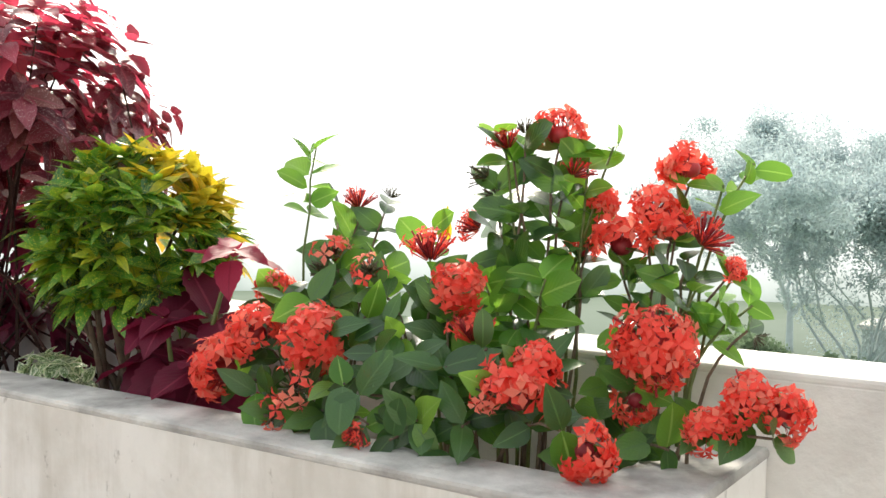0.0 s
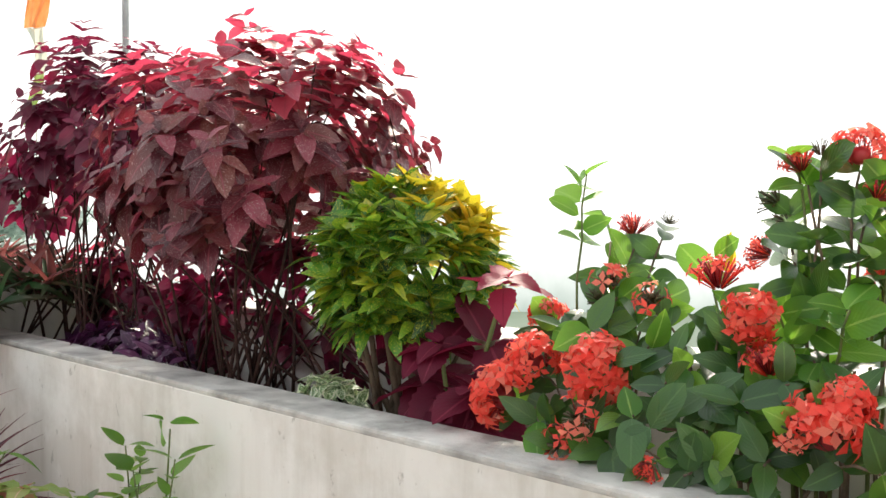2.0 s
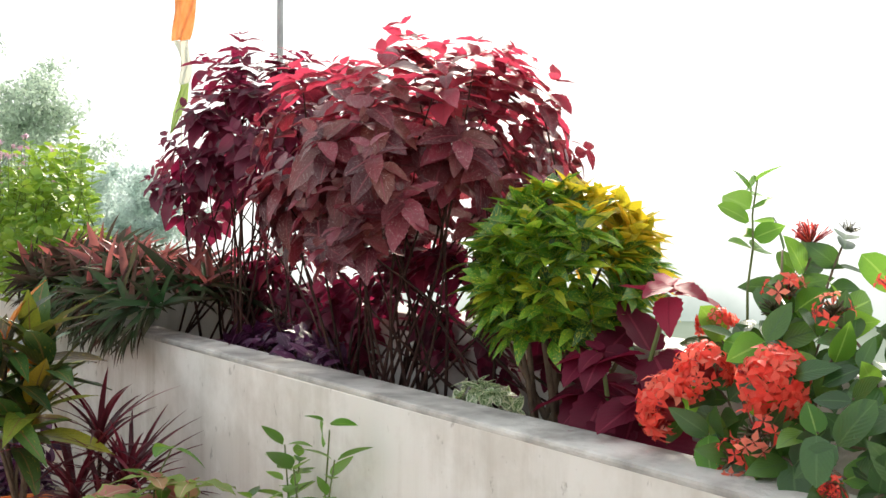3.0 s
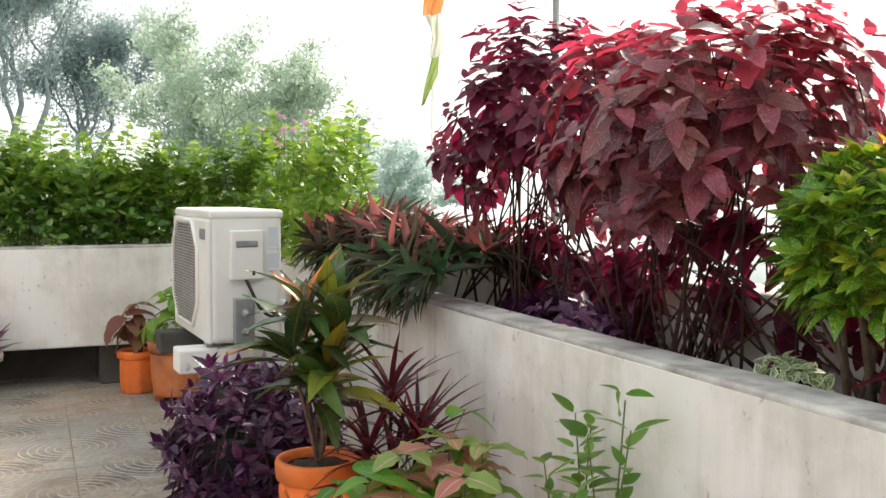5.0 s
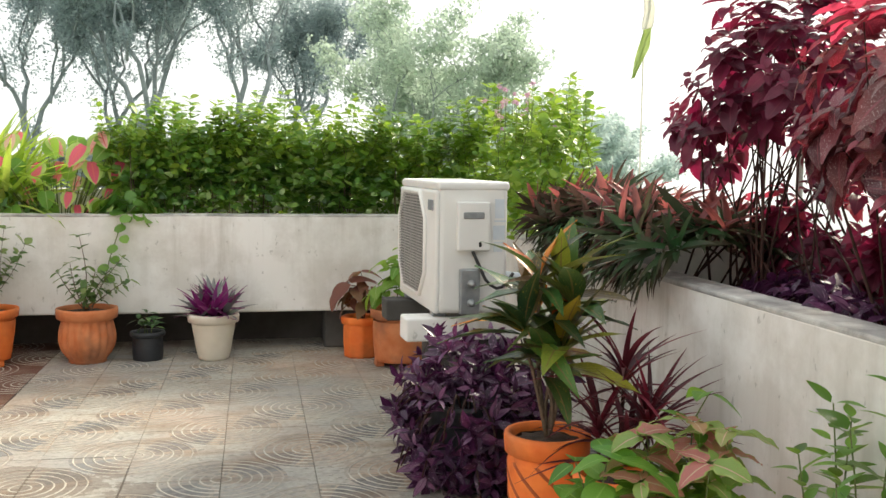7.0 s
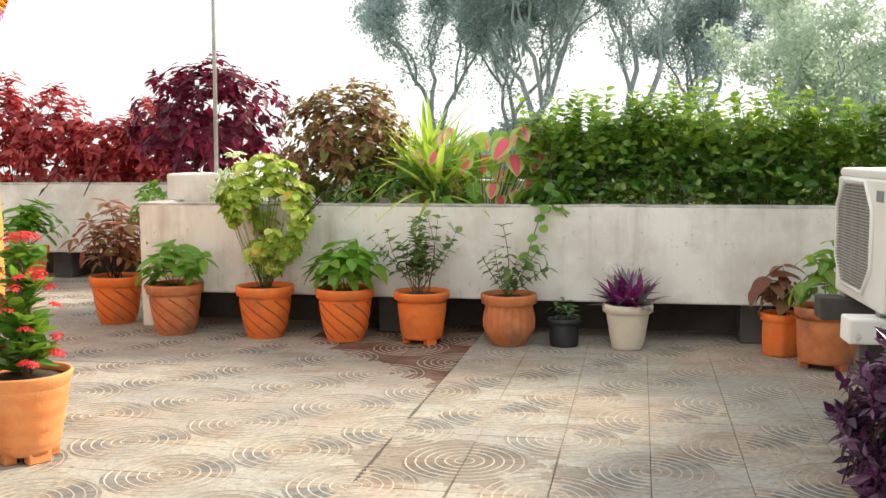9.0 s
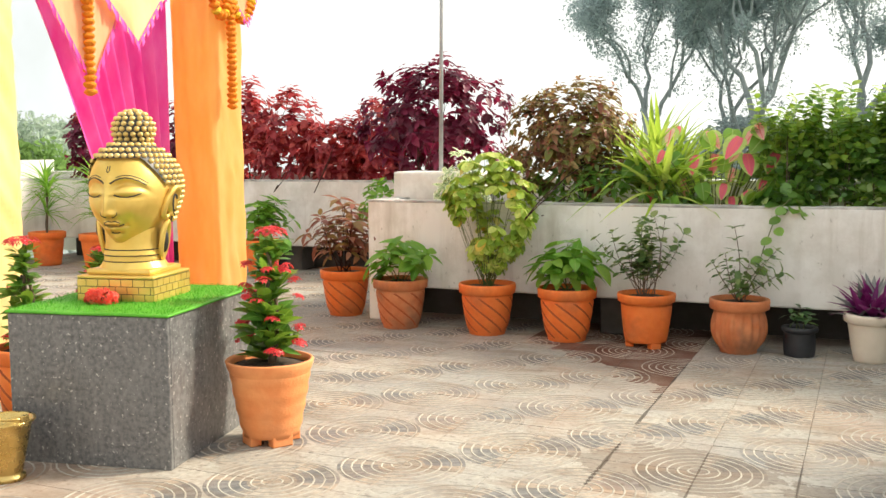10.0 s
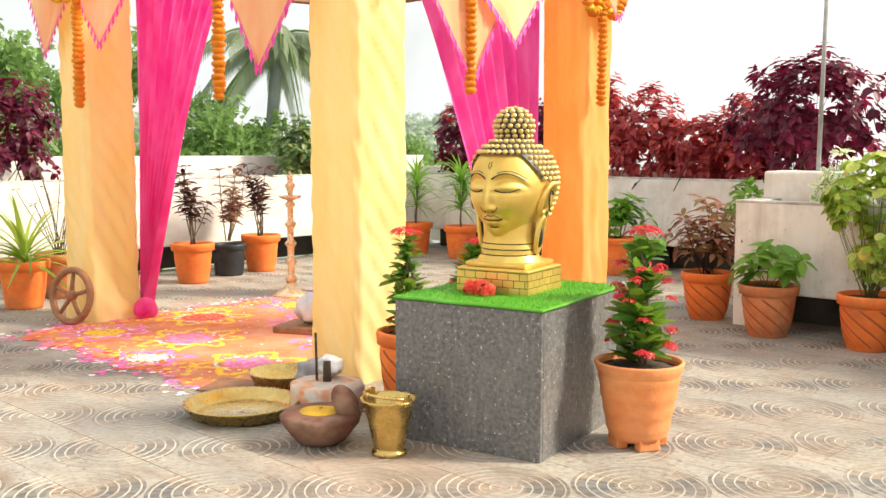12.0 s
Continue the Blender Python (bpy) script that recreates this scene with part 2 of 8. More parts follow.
    rg = mth(ns, ls, "MULTIPLY_ADD", inside, -0.08, 0.72)
    ls.new(rg, b.inputs["Roughness"])
    b.inputs["Specular IOR Level"].default_value = 0.35
    bp = ns.new("ShaderNodeBump")
    bp.inputs["Strength"].default_value, bp.inputs["Distance"].default_value = 0.4, 0.003
    ls.new(mth(ns, ls, "ADD", mth(ns, ls, "MULTIPLY", wn.outputs["Value"], ring), noise_fac(ns, ls, pos, 90.0)), bp.inputs["Height"])
    ls.new(bp.outputs[0], b.inputs["Normal"])
    return m


M_WALL = wall_paint("limewash", (0.83, 0.82, 0.795), (0.44, 0.41, 0.35), (0.68, 0.66, 0.62))
M_WALL_TOP = surface("worn_cement_top", (0.40, 0.39, 0.375), (0.66, 0.65, 0.62), 6.0, 0.85, 0.7, c3=(0.17, 0.16, 0.15), scale3=9.0, amount3=0.75)
M_PARAPET = surface("parapet_cement", (0.68, 0.665, 0.64), (0.79, 0.775, 0.745), 3.0, 0.85, 0.4, c3=(0.46, 0.44, 0.41), scale3=5.0, amount3=0.45)
# Near-black base colour paints in the shade below the raised planters.
M_DARK = surface("shade_dark_concrete", (0.05, 0.045, 0.04), (0.09, 0.085, 0.08), 4.0, 0.95, 0.3)
M_SOIL = surface("soil", (0.035, 0.024, 0.016), (0.075, 0.05, 0.033), 25.0, 0.95, 1.0, fine=120.0)
M_TILE = tile_mat("cast_floor_tile", 0.9, 0.95)
M_TILE_PALE = tile_mat("pale_cast_floor_tile", 0.15, 0.45)
M_RIB = surface("pale_tile_rib", (0.40, 0.37, 0.31), (0.53, 0.495, 0.425), 30.0, 0.7, 0.2, c3=(0.27, 0.23, 0.185), scale3=4.0, amount3=1.0)
M_RIB_WORN = surface("worn_tile_rib", (0.34, 0.315, 0.27), (0.43, 0.40, 0.345), 30.0, 0.7, 0.2, c3=(0.26, 0.23, 0.19), scale3=5.0, amount3=0.9)
M_GROUT = surface("worn_joint", (0.20, 0.185, 0.165), (0.29, 0.27, 0.24), 10.0, 0.95, 0.3)
M_TERRA = surface("terracotta", (0.80, 0.17, 0.03), (0.88, 0.23, 0.045), 9.0, 0.72, 0.3, c3=(0.30, 0.10, 0.05), scale3=5.0, amount3=0.55, var=0.1)
M_GROOVE = surface("dark_clay_groove", (0.36, 0.085, 0.03), (0.48, 0.12, 0.04), 20.0, 0.9, 0.3)
M_TERRA_LIGHT = surface("pale_terracotta", (0.78, 0.25, 0.08), (0.84, 0.34, 0.13), 7.0, 0.75, 0.3, c3=(0.58, 0.20, 0.09), scale3=6.0, amount3=0.5)
M_TERRA_OLD = surface("weathered_terracotta", (0.52, 0.15, 0.05), (0.64, 0.24, 0.10), 8.0, 0.8, 0.5, c3=(0.17, 0.10, 0.07), scale3=5.0, amount3=0.7)
M_CREAMPOT = surface("cream_plastic", (0.66, 0.60, 0.50), (0.72, 0.67, 0.57), 6.0, 0.5, 0.1, c3=(0.45, 0.39, 0.31), scale3=4.0, amount3=0.35)
M_BLACKPOT = surface("black_plastic", (0.012, 0.014, 0.018), (0.025, 0.028, 0.034), 10.0, 0.5, 0.1)
M_BARK = surface("bark", (0.10, 0.07, 0.05), (0.18, 0.13, 0.09), 30.0, 0.9, 0.8, fine=80.0)
M_STEM_RED = surface("purple_stem", (0.03, 0.015, 0.013), (0.06, 0.028, 0.022), 30.0, 0.8, 0.4, spec=0.2)
M_STEM_GREEN = surface("green_stem", (0.09, 0.13, 0.03), (0.14, 0.16, 0.05), 30.0, 0.6, 0.3)
M_WHITE_METAL = surface("white_enamel", (0.74, 0.74, 0.71), (0.78, 0.78, 0.76), 3.0, 0.38, 0.05, c3=(0.62, 0.60, 0.55), scale3=3.0, amount3=0.4)
M_GRILLE = surface("grey_grille", (0.10, 0.10, 0.10), (0.15, 0.15, 0.145), 5.0, 0.5, 0.1)
M_GREY = surface("galvanised_grey", (0.28, 0.30, 0.31), (0.36, 0.38, 0.39), 20.0, 0.45, 0.1, metal=0.6)
M_RUBBER = surface("black_rubber", (0.015, 0.015, 0.016), (0.03, 0.03, 0.03), 20.0, 0.6, 0.1)
M_LABEL = surface("pale_blue_label", (0.55, 0.62, 0.68), (0.62, 0.67, 0.71), 20.0, 0.5, 0.0)
M_BADGE = surface("grey_badge", (0.20, 0.22, 0.25), (0.24, 0.26, 0.29), 20.0, 0.4, 0.0)
M_POLE = surface("dull_steel_pole", (0.32, 0.33, 0.34), (0.42, 0.43, 0.44), 14.0, 0.5, 0.1, metal=0.3)


# ---------------------------------------------------------------- mesh helpers
class Geo:
    """Collects vertices, faces, leaf coordinates and material slots for one mesh."""

    def __init__(self):
        self.v, self.f, self.uv, self.m = [], [], [], []

    def add(self, verts, faces, uvs=None, slot=0):
        n = len(self.v)
        self.v.extend([tuple(p) for p in verts])
        for fc in faces:
            self.f.append(tuple(n + i for i in fc))
            self.uv.append([uvs[i] if uvs is not None else (0.5, 0.5) for i in fc])
            self.m.append(slot)

    def mesh(self, name, mats, smooth=True):
        me = bpy.data.meshes.new(name)
        me.from_pydata(self.v, [], self.f)
        lay = me.uv_layers.new(name="UVMap")
        lay.data.foreach_set("uv", np.array([c for fc in self.uv for p in fc for c in p], dtype=np.float32))
        for mt in (mats if isinstance(mats, (list, tuple)) else [mats]):
            me.materials.append(mt)
        me.polygons.foreach_set("material_index", np.array(self.m, dtype=np.int32))
        me.polygons.foreach_set("use_smooth", np.full(len(self.f), smooth, dtype=bool))
        me.update()
        return me


def as_mesh(name, data, material):
    if isinstance(data, Geo):
        return data.mesh(name, material)
    if isinstance(data, bmesh.types.BMesh):
        me = bpy.data.meshes.new(name)
        data.to_mesh(me)
        data.free()
        for mt in (material if isinstance(material, (list, tuple)) else [material]):
            me.materials.append(mt)
        return me
    return data


def part(name, data, material, parent, label="", m=None):
    ob = new(name, as_mesh(name, data, material))
    ob.parent = parent
    if m is not None:
        ob.matrix_basis = m
    if label:
        tagged(ob, label)
    return ob


def thing(name, label, category, x=0.0, y=0.0, z=0.0, rz=0.0, group="", kind=""):
    ob = new(name)
    ob.empty_display_size = 0.1
    ob.matrix_basis = pose(x, y, z, 0, 0, rz)
    return tagged(ob, label, category, group, kind)


def solid(name, data, material, label, category, kind="", x=0.0, y=0.0, z=0.0, rz=0.0, group=""):
    ob = new(name, as_mesh(name, data, material))
    ob.matrix_basis = pose(x, y, z, 0, 0, rz)
    return tagged(ob, label, category, group, kind)


def box(x0, x1, y0, y1, z0, z1, bevel=0.0, segs=1, bm=None):
    own = bm is None
    bm = bm or bmesh.new()
    g = bmesh.ops.create_cube(bm, size=1.0, matrix=Matrix.LocRotScale(((x0 + x1) / 2, (y0 + y1) / 2, (z0 + z1) / 2), None, (x1 - x0, y1 - y0, z1 - z0)))
    if bevel:
        ed = list({e for v in g["verts"] for e in v.link_edges})
        bmesh.ops.bevel(bm, geom=ed, offset=bevel, segments=segs, affect="EDGES", profile=0.5)
    return bm


def wobble(bm, amount, scale, cuts=0):
    """Uneven hand-plastered faces."""
    if cuts:
        bmesh.ops.subdivide_edges(bm, edges=[e for e in bm.edges if e.calc_length() > 0.25], cuts=cuts, use_grid_fill=True)
    for v in bm.verts:
        v.co += Vector((noise.noise(v.co * scale), noise.noise(v.co * scale + Vector((7, 3, 1))), noise.noise(v.co * scale + Vector((2, 9, 5))))) * amount
    return bm


def lathe(profile, segs=32, warp=None, cap=True):
    """Turned body about z; warp(radius, z, angle) changes the radius."""
    g = Geo()
    vs, fs = [], []
    for r, z in profile:
        for k in range(segs):
            a = 2 * math.pi * k / segs
            rr = warp(r, z, a) if warp else r
            vs.append((rr * math.cos(a), rr * math.sin(a), z))
    for i in range(len(profile) - 1):
        for k in range(segs):
            fs.append((i * segs + k, i * segs + (k + 1) % segs, (i + 1) * segs + (k + 1) % segs, (i + 1) * segs + k))
    if cap:
        fs.append(tuple(reversed(range(segs))))
    g.add(vs, fs)
    return g


def tube(g, pts, r0, r1=None, sides=6, slot=0, capped=True):
    """A tapering tube along points, into g."""
    r1 = r0 if r1 is None else r1
    pts = [Vector(p) for p in pts]
    vs, fs, n = [], [], len(pts)
    side = None
    for i, p in enumerate(pts):
        d = (pts[min(i + 1, n - 1)] - pts[max(i - 1, 0)]).normalized()
        if side is None:
            side = d.orthogonal().normalized()
        side = (side - d * side.dot(d)).normalized()
        up = d.cross(side)
        r = r0 + (r1 - r0) * i / max(1, n - 1)
        for k in range(sides):
            a = 2 * math.pi * k / sides
            vs.append(p + (side * math.cos(a) + up * math.sin(a)) * r)
    for i in range(n - 1):
        for k in range(sides):
            fs.append((i * sides + k, i * sides + (k + 1) % sides, (i + 1) * sides + (k + 1) % sides, (i + 1) * sides + k))
    if capped:
        fs.append(tuple(reversed(range(sides))))
        fs.append(tuple((n - 1) * sides + k for k in range(sides)))
    g.add(vs, fs, slot=slot)
    return g


def bent(a, b, sag=0.0, n=6, jit=0.0, rng=random):
    """Points from a to b with a bow sideways and up."""
    a, b = Vector(a), Vector(b)
    off = Vector((rng.uniform(-1, 1), rng.uniform(-1, 1), rng.uniform(-0.3, 0.3))) * jit
    out = []
    for i in range(n + 1):
        s = i / n
        p = a.lerp(b, s) + off * math.sin(math.pi * s) + Vector((0, 0, sag * math.sin(math.pi * s)))
        out.append(p)
    return out


def ball(g, c, r, segs=8, rings=5, slot=0, sz=1.0):
    vs, fs = [], []
    for i in range(1, rings):
        t = math.pi * i / rings
        for k in range(segs):
            a = 2 * math.pi * k / segs
            vs.append((c[0] + r * math.sin(t) * math.cos(a), c[1] + r * math.sin(t) * math.sin(a), c[2] + r * sz * math.cos(t)))
    top = len(vs)
    vs += [(c[0], c[1], c[2] + r * sz), (c[0], c[1], c[2] - r * sz)]
    for i in range(rings - 2):
        for k in range(segs):
            fs.append((i * segs + k, (i + 1) * segs + k, (i + 1) * segs + (k + 1) % segs, i * segs + (k + 1) % segs))
    for k in range(segs):
        fs.append((top, k, (k + 1) % segs))
        fs.append((top + 1, (rings - 2) * segs + (k + 1) % segs, (rings - 2) * segs + k))
    g.add(vs, fs, slot=slot)


# ---------------------------------------------------------------- leaves
def leaf_shape(kind="ovate", width=0.5, droop=0.2, fold=0.15, n=6, teeth=0.0, wave=0.0):
    """One leaf of unit length along y, face up: rows of left edge, midrib, right edge."""
    vs, uv, fs = [], [], []
    for i in range(n + 1):
        s = i / n
        if kind == "ovate":
            w = math.sin(math.pi * min(1, s ** 0.72)) ** 0.85
        elif kind == "heart":
            w = math.sin(math.pi * (0.12 + 0.88 * s) ** 0.85) ** 0.8 if s < 1 else 0
        elif kind == "lance":
            w = math.sin(math.pi * s ** 0.85)
        elif kind == "strap":
            w = min(1.0, 3.0 * s + 0.55) * (1 - s ** 3)
        else:
            w = math.sqrt(max(0.0, 1 - (2 * s - 1) ** 2))
        w = max(w, 0.015) * width / 2
        if teeth and 0 < i < n:
            w *= 1 + teeth * (1 if i % 2 else -1)
        z = -droop * s * s
        wv = wave * math.sin(s * 14)
        for k, x in ((0, -w), (0.5, 0.0), (1, w)):
            vs.append((x, s, z + fold * abs(x) + (wv if k != 0.5 else 0) * (1 if k else -1)))
            uv.append((k, s))
    for i in range(n):
        a = 3 * i
        fs += [(a, a + 1, a + 4, a + 3), (a + 1, a + 2, a + 5, a + 4)]
    return np.array(vs), fs, uv


def leaf_mesh(name, shape, material):
    g = Geo()
    g.add(shape[0], shape[1], shape[2])
    return g.mesh(name, material)


def aim(p, d, up=(0, 0, 1), s=1.0, spin=0.0):
    """The pose of a leaf at p along d, facing up, of length s."""
    d = Vector(d).normalized()
    z = Vector(up) - d * Vector(up).dot(d)
    if z.length < 1e-3:
        z = d.orthogonal()
    z.normalize()
    x = d.cross(z)
    m = Matrix((x, d, z)).transposed().to_4x4()
    if spin:
        m = m @ Matrix.Rotation(spin, 4, "Y")
    return Matrix.Translation(p) @ m @ Matrix.Scale(s, 4)


def put_leaves(parent, name, shapes, material, poses, limit=300, label=""):
    """Leaves as parts of a plant; those past the limit stay joined."""
    limit = min(limit, 125)
    meshes = [leaf_mesh(name, s, material) for s in shapes]
    for i, m in enumerate(poses[:limit]):
        part(name, meshes[i % len(meshes)], None, parent, label, m)
    rest = poses[limit:]
    if rest:
        joined(parent, "foliage", shapes, material, rest, label)


def joined(parent, name, shapes, material, poses, label=""):
    vs, fs, uvs, n = [], [], [], 0
    for i, m in enumerate(poses):
        a, f, u = shapes[i % len(shapes)]
        mm = np.array(m)
        vs.append(a @ mm[:3, :3].T + mm[:3, 3])
        fs += [tuple(n + k for k in q) for q in f]
        for q in f:
            for k in q:
                uvs.extend(u[k])
        n += len(a)
    me = bpy.data.meshes.new(name)
    me.from_pydata(np.concatenate(vs).tolist(), [], fs)
    lay = me.uv_layers.new(name="UVMap")
    lay.data.foreach_set("uv", np.array(uvs, dtype=np.float32))
    me.materials.append(material)
    me.polygons.foreach_set("use_smooth", np.ones(len(fs), dtype=bool))
    me.update()
    ob = part(name, me, None, parent, label)
    ob["kind"] = "stuff"
    return ob


def unit(rng, lo=-1.0, hi=1.0):
    """A random direction with z between lo and hi."""
    z, a = rng.uniform(lo, hi), rng.uniform(0, 2 * math.pi)
    r = math.sqrt(max(0, 1 - z * z))
    return Vector((r * math.cos(a), r * math.sin(a), z))


# ---------------------------------------------------------------- the terrace
WX, WT, WZ = 0.575, 0.125, 0.80      # near planter: face, thickness, top
PX, PZ = 1.03, 0.925                 # outer parapet
BY, BT, BZ, BLOW = 6.75, 0.12, 0.86, 0.245   # back planter
LX, FY, FZ = -9.7, 9.05, 0.92        # far walls


def planter_wall(name, label, x0, x1, y0, y1, z0, z1, mat=None):
    bm = wobble(box(x0, x1, y0, y1, z0, z1 - 0.006, 0.012, 2), 0.006, 2.2, 5)
    ob = solid(name, bm, mat or M_WALL, label, "wall", "structure")
    cap = wobble(box(x0 - 0.002, x1 + 0.002, y0 - 0.002, y1 + 0.002, z1 - 0.02, z1, 0.007, 2), 0.003, 5.0, 7)
    part("coping", cap, M_WALL_TOP if mat is None else mat, ob)
    return ob


planter_wall("wall_near", "lime-washed planter wall with run marks and a worn cement top", WX, WX + WT, 0.64, BY, 0.0, WZ)
planter_wall("wall_planter_end", "worn cement end wall of the near planter", WX + WT, PX, 0.64, 0.78, 0.0, WZ)
planter_wall("wall_parapet_east", "pale sunlit cement parapet behind the flower bed", PX, PX + 0.19, -4.2, 7.75, 0.0, PZ, M_PARAPET)
planter_wall("wall_back", "raised lime-washed planter wall over a dark gap", -4.4, WX, BY, BY + BT, BLOW, BZ)
planter_wall("wall_parapet_north", "pale cement parapet behind the hedge", -4.4, PX, 7.62, 7.77, 0.0, 0.99, M_PARAPET)
planter_wall("wall_back_return", "end wall of the raised planter", -4.4, -4.28, BY + BT, FY, BLOW, BZ)
planter_wall("wall_far_north", "raised planter wall below red coleus", LX, -4.4, FY, FY + 0.12, 0.25, FZ)
planter_wall("wall_far_west", "raised planter wall at the far side of the terrace", LX - 0.12, LX, -4.2, FY, 0.25, FZ)
planter_wall("wall_parapet_far_west", "sunlit cement parapet at the far side", LX - 1.0, LX - 0.85, -4.2, 10.0, 0.0, 1.12, M_PARAPET)
planter_wall("wall_parapet_far_north", "cement parapet behind the red shrubs", LX - 0.85, -4.2, 9.85, 10.0, 0.0, 0.98, M_PARAPET)
# Dark walls added inside the gaps, so their colour supplies the shade.
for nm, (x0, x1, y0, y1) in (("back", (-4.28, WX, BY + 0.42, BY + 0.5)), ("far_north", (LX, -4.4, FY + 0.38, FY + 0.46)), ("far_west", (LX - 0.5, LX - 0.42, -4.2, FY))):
    solid("wall_plinth_" + nm, box(x0, x1, y0, y1, -0.01, 0.53), M_DARK, "added dark wall standing in for shade under the raised planter", "wall", "structure")
# Undersides share that dark colour in place of shade.
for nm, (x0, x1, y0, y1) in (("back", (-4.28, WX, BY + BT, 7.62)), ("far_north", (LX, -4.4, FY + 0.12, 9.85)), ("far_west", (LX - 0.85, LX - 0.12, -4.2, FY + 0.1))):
    solid("slab_under_" + nm, box(x0, x1, y0, y1, 0.25, 0.30), M_DARK, "concrete underside of the raised planter in a shade-dark colour", "slab", "structure")
# Unseen tall wall, added behind the camera to darken light from the south.
planter_wall("wall_south", "unseen plain wall added behind the camera to cut southern light", LX, PX, -4.35, -4.2, 0.0, 3.2)
# Legs 2 to 5 are coloured dark for shade, leg 1 keeps the limewash.
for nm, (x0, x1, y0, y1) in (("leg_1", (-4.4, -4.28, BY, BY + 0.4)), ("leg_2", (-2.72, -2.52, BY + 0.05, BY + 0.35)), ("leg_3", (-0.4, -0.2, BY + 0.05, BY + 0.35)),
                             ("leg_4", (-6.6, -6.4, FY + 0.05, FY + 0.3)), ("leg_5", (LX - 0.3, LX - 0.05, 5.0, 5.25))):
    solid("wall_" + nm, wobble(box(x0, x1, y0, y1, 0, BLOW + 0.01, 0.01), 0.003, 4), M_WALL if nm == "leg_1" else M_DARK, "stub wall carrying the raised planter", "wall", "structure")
for nm, (x0, x1, y0, y1, z) in (("near", (WX + WT, PX, 0.78, 6.9, 0.69)), ("back", (-4.28, WX, BY + BT, 7.62, 0.77)), ("far_north", (LX, -4.4, FY + 0.12, 9.85, 0.8)), ("far_west", (LX - 0.85, LX - 0.12, -4.2, FY + 0.1, 0.8))):
    solid("soil_" + nm, wobble(box(x0, x1, y0, y1, z - 0.25 if nm != "near" else 0.2, z, 0.0), 0.012, 6, 7), M_SOIL, "dark garden soil filling the planter", "soil", "structure")

# floor: slab, then tiles laid on it
TILE, TX, TY = 0.354, -2.03, 4.20
solid("floor", box(LX - 0.3, PX, -4.3, 10.0, -0.25, -0.006), M_GROUT, "terrace slab under cast cement tiles", "floor", "structure")


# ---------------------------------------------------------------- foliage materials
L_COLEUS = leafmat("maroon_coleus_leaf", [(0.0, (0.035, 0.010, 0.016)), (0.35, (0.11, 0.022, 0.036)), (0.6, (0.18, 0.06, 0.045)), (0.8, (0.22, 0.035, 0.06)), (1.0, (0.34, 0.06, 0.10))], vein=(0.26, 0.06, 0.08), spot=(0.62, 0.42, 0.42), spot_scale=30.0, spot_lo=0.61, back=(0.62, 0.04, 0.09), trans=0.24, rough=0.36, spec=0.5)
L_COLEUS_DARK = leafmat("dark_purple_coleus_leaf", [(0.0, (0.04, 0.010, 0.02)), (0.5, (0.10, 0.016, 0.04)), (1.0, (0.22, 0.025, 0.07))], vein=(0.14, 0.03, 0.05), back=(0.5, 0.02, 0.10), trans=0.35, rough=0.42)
# Red of the coleus tops includes the backlight, put into the base colour.
L_COLEUS_TOP = leafmat("backlit_red_coleus_leaf", [(0.0, (0.22, 0.025, 0.045)), (0.5, (0.42, 0.05, 0.08)), (1.0, (0.58, 0.10, 0.11))], vein=(0.28, 0.04, 0.06), back=(0.95, 0.09, 0.18), trans=0.5, rough=0.5, spec=0.35)
L_COLEUS_SMALL = leafmat("wine_coleus_leaf", [(0.0, (0.075, 0.006, 0.020)), (0.6, (0.13, 0.010, 0.032)), (1.0, (0.20, 0.016, 0.05))], vein=(0.22, 0.03, 0.06), back=(0.55, 0.02, 0.09), trans=0.3, rough=0.55, spec=0.25)
L_CRIMSON = leafmat("crimson_coleus_leaf", [(0.0, (0.20, 0.012, 0.035)), (1.0, (0.36, 0.03, 0.07))], vein=(0.16, 0.01, 0.03), back=(0.7, 0.04, 0.12), trans=0.3, rough=0.55, spec=0.25)
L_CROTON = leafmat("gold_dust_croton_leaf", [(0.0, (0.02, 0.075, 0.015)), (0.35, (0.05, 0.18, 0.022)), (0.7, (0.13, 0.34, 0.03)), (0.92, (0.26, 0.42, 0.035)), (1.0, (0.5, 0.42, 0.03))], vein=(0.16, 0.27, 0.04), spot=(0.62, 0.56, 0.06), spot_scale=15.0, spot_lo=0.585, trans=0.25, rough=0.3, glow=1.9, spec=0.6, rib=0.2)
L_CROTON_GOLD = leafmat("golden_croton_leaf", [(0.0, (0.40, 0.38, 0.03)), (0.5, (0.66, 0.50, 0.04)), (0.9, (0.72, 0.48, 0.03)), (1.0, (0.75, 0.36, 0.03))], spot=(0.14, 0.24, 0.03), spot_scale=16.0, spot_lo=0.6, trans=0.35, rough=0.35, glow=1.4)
L_IXORA = leafmat("glossy_green_leaf", [(0.0, (0.016, 0.052, 0.016)), (0.5, (0.032, 0.10, 0.024)), (0.85, (0.055, 0.145, 0.03)), (1.0, (0.13, 0.27, 0.045))], vein=(0.065, 0.145, 0.04), back=(0.20, 0.40, 0.04), trans=0.24, rough=0.3, spec=0.55, rib=0.12)
L_FRESH = leafmat("fresh_green_leaf", [(0.0, (0.05, 0.17, 0.025)), (0.6, (0.11, 0.30, 0.04)), (1.0, (0.24, 0.42, 0.07))], vein=(0.26, 0.42, 0.10), back=(0.36, 0.66, 0.06), trans=0.42, rough=0.35, rib=0.12)
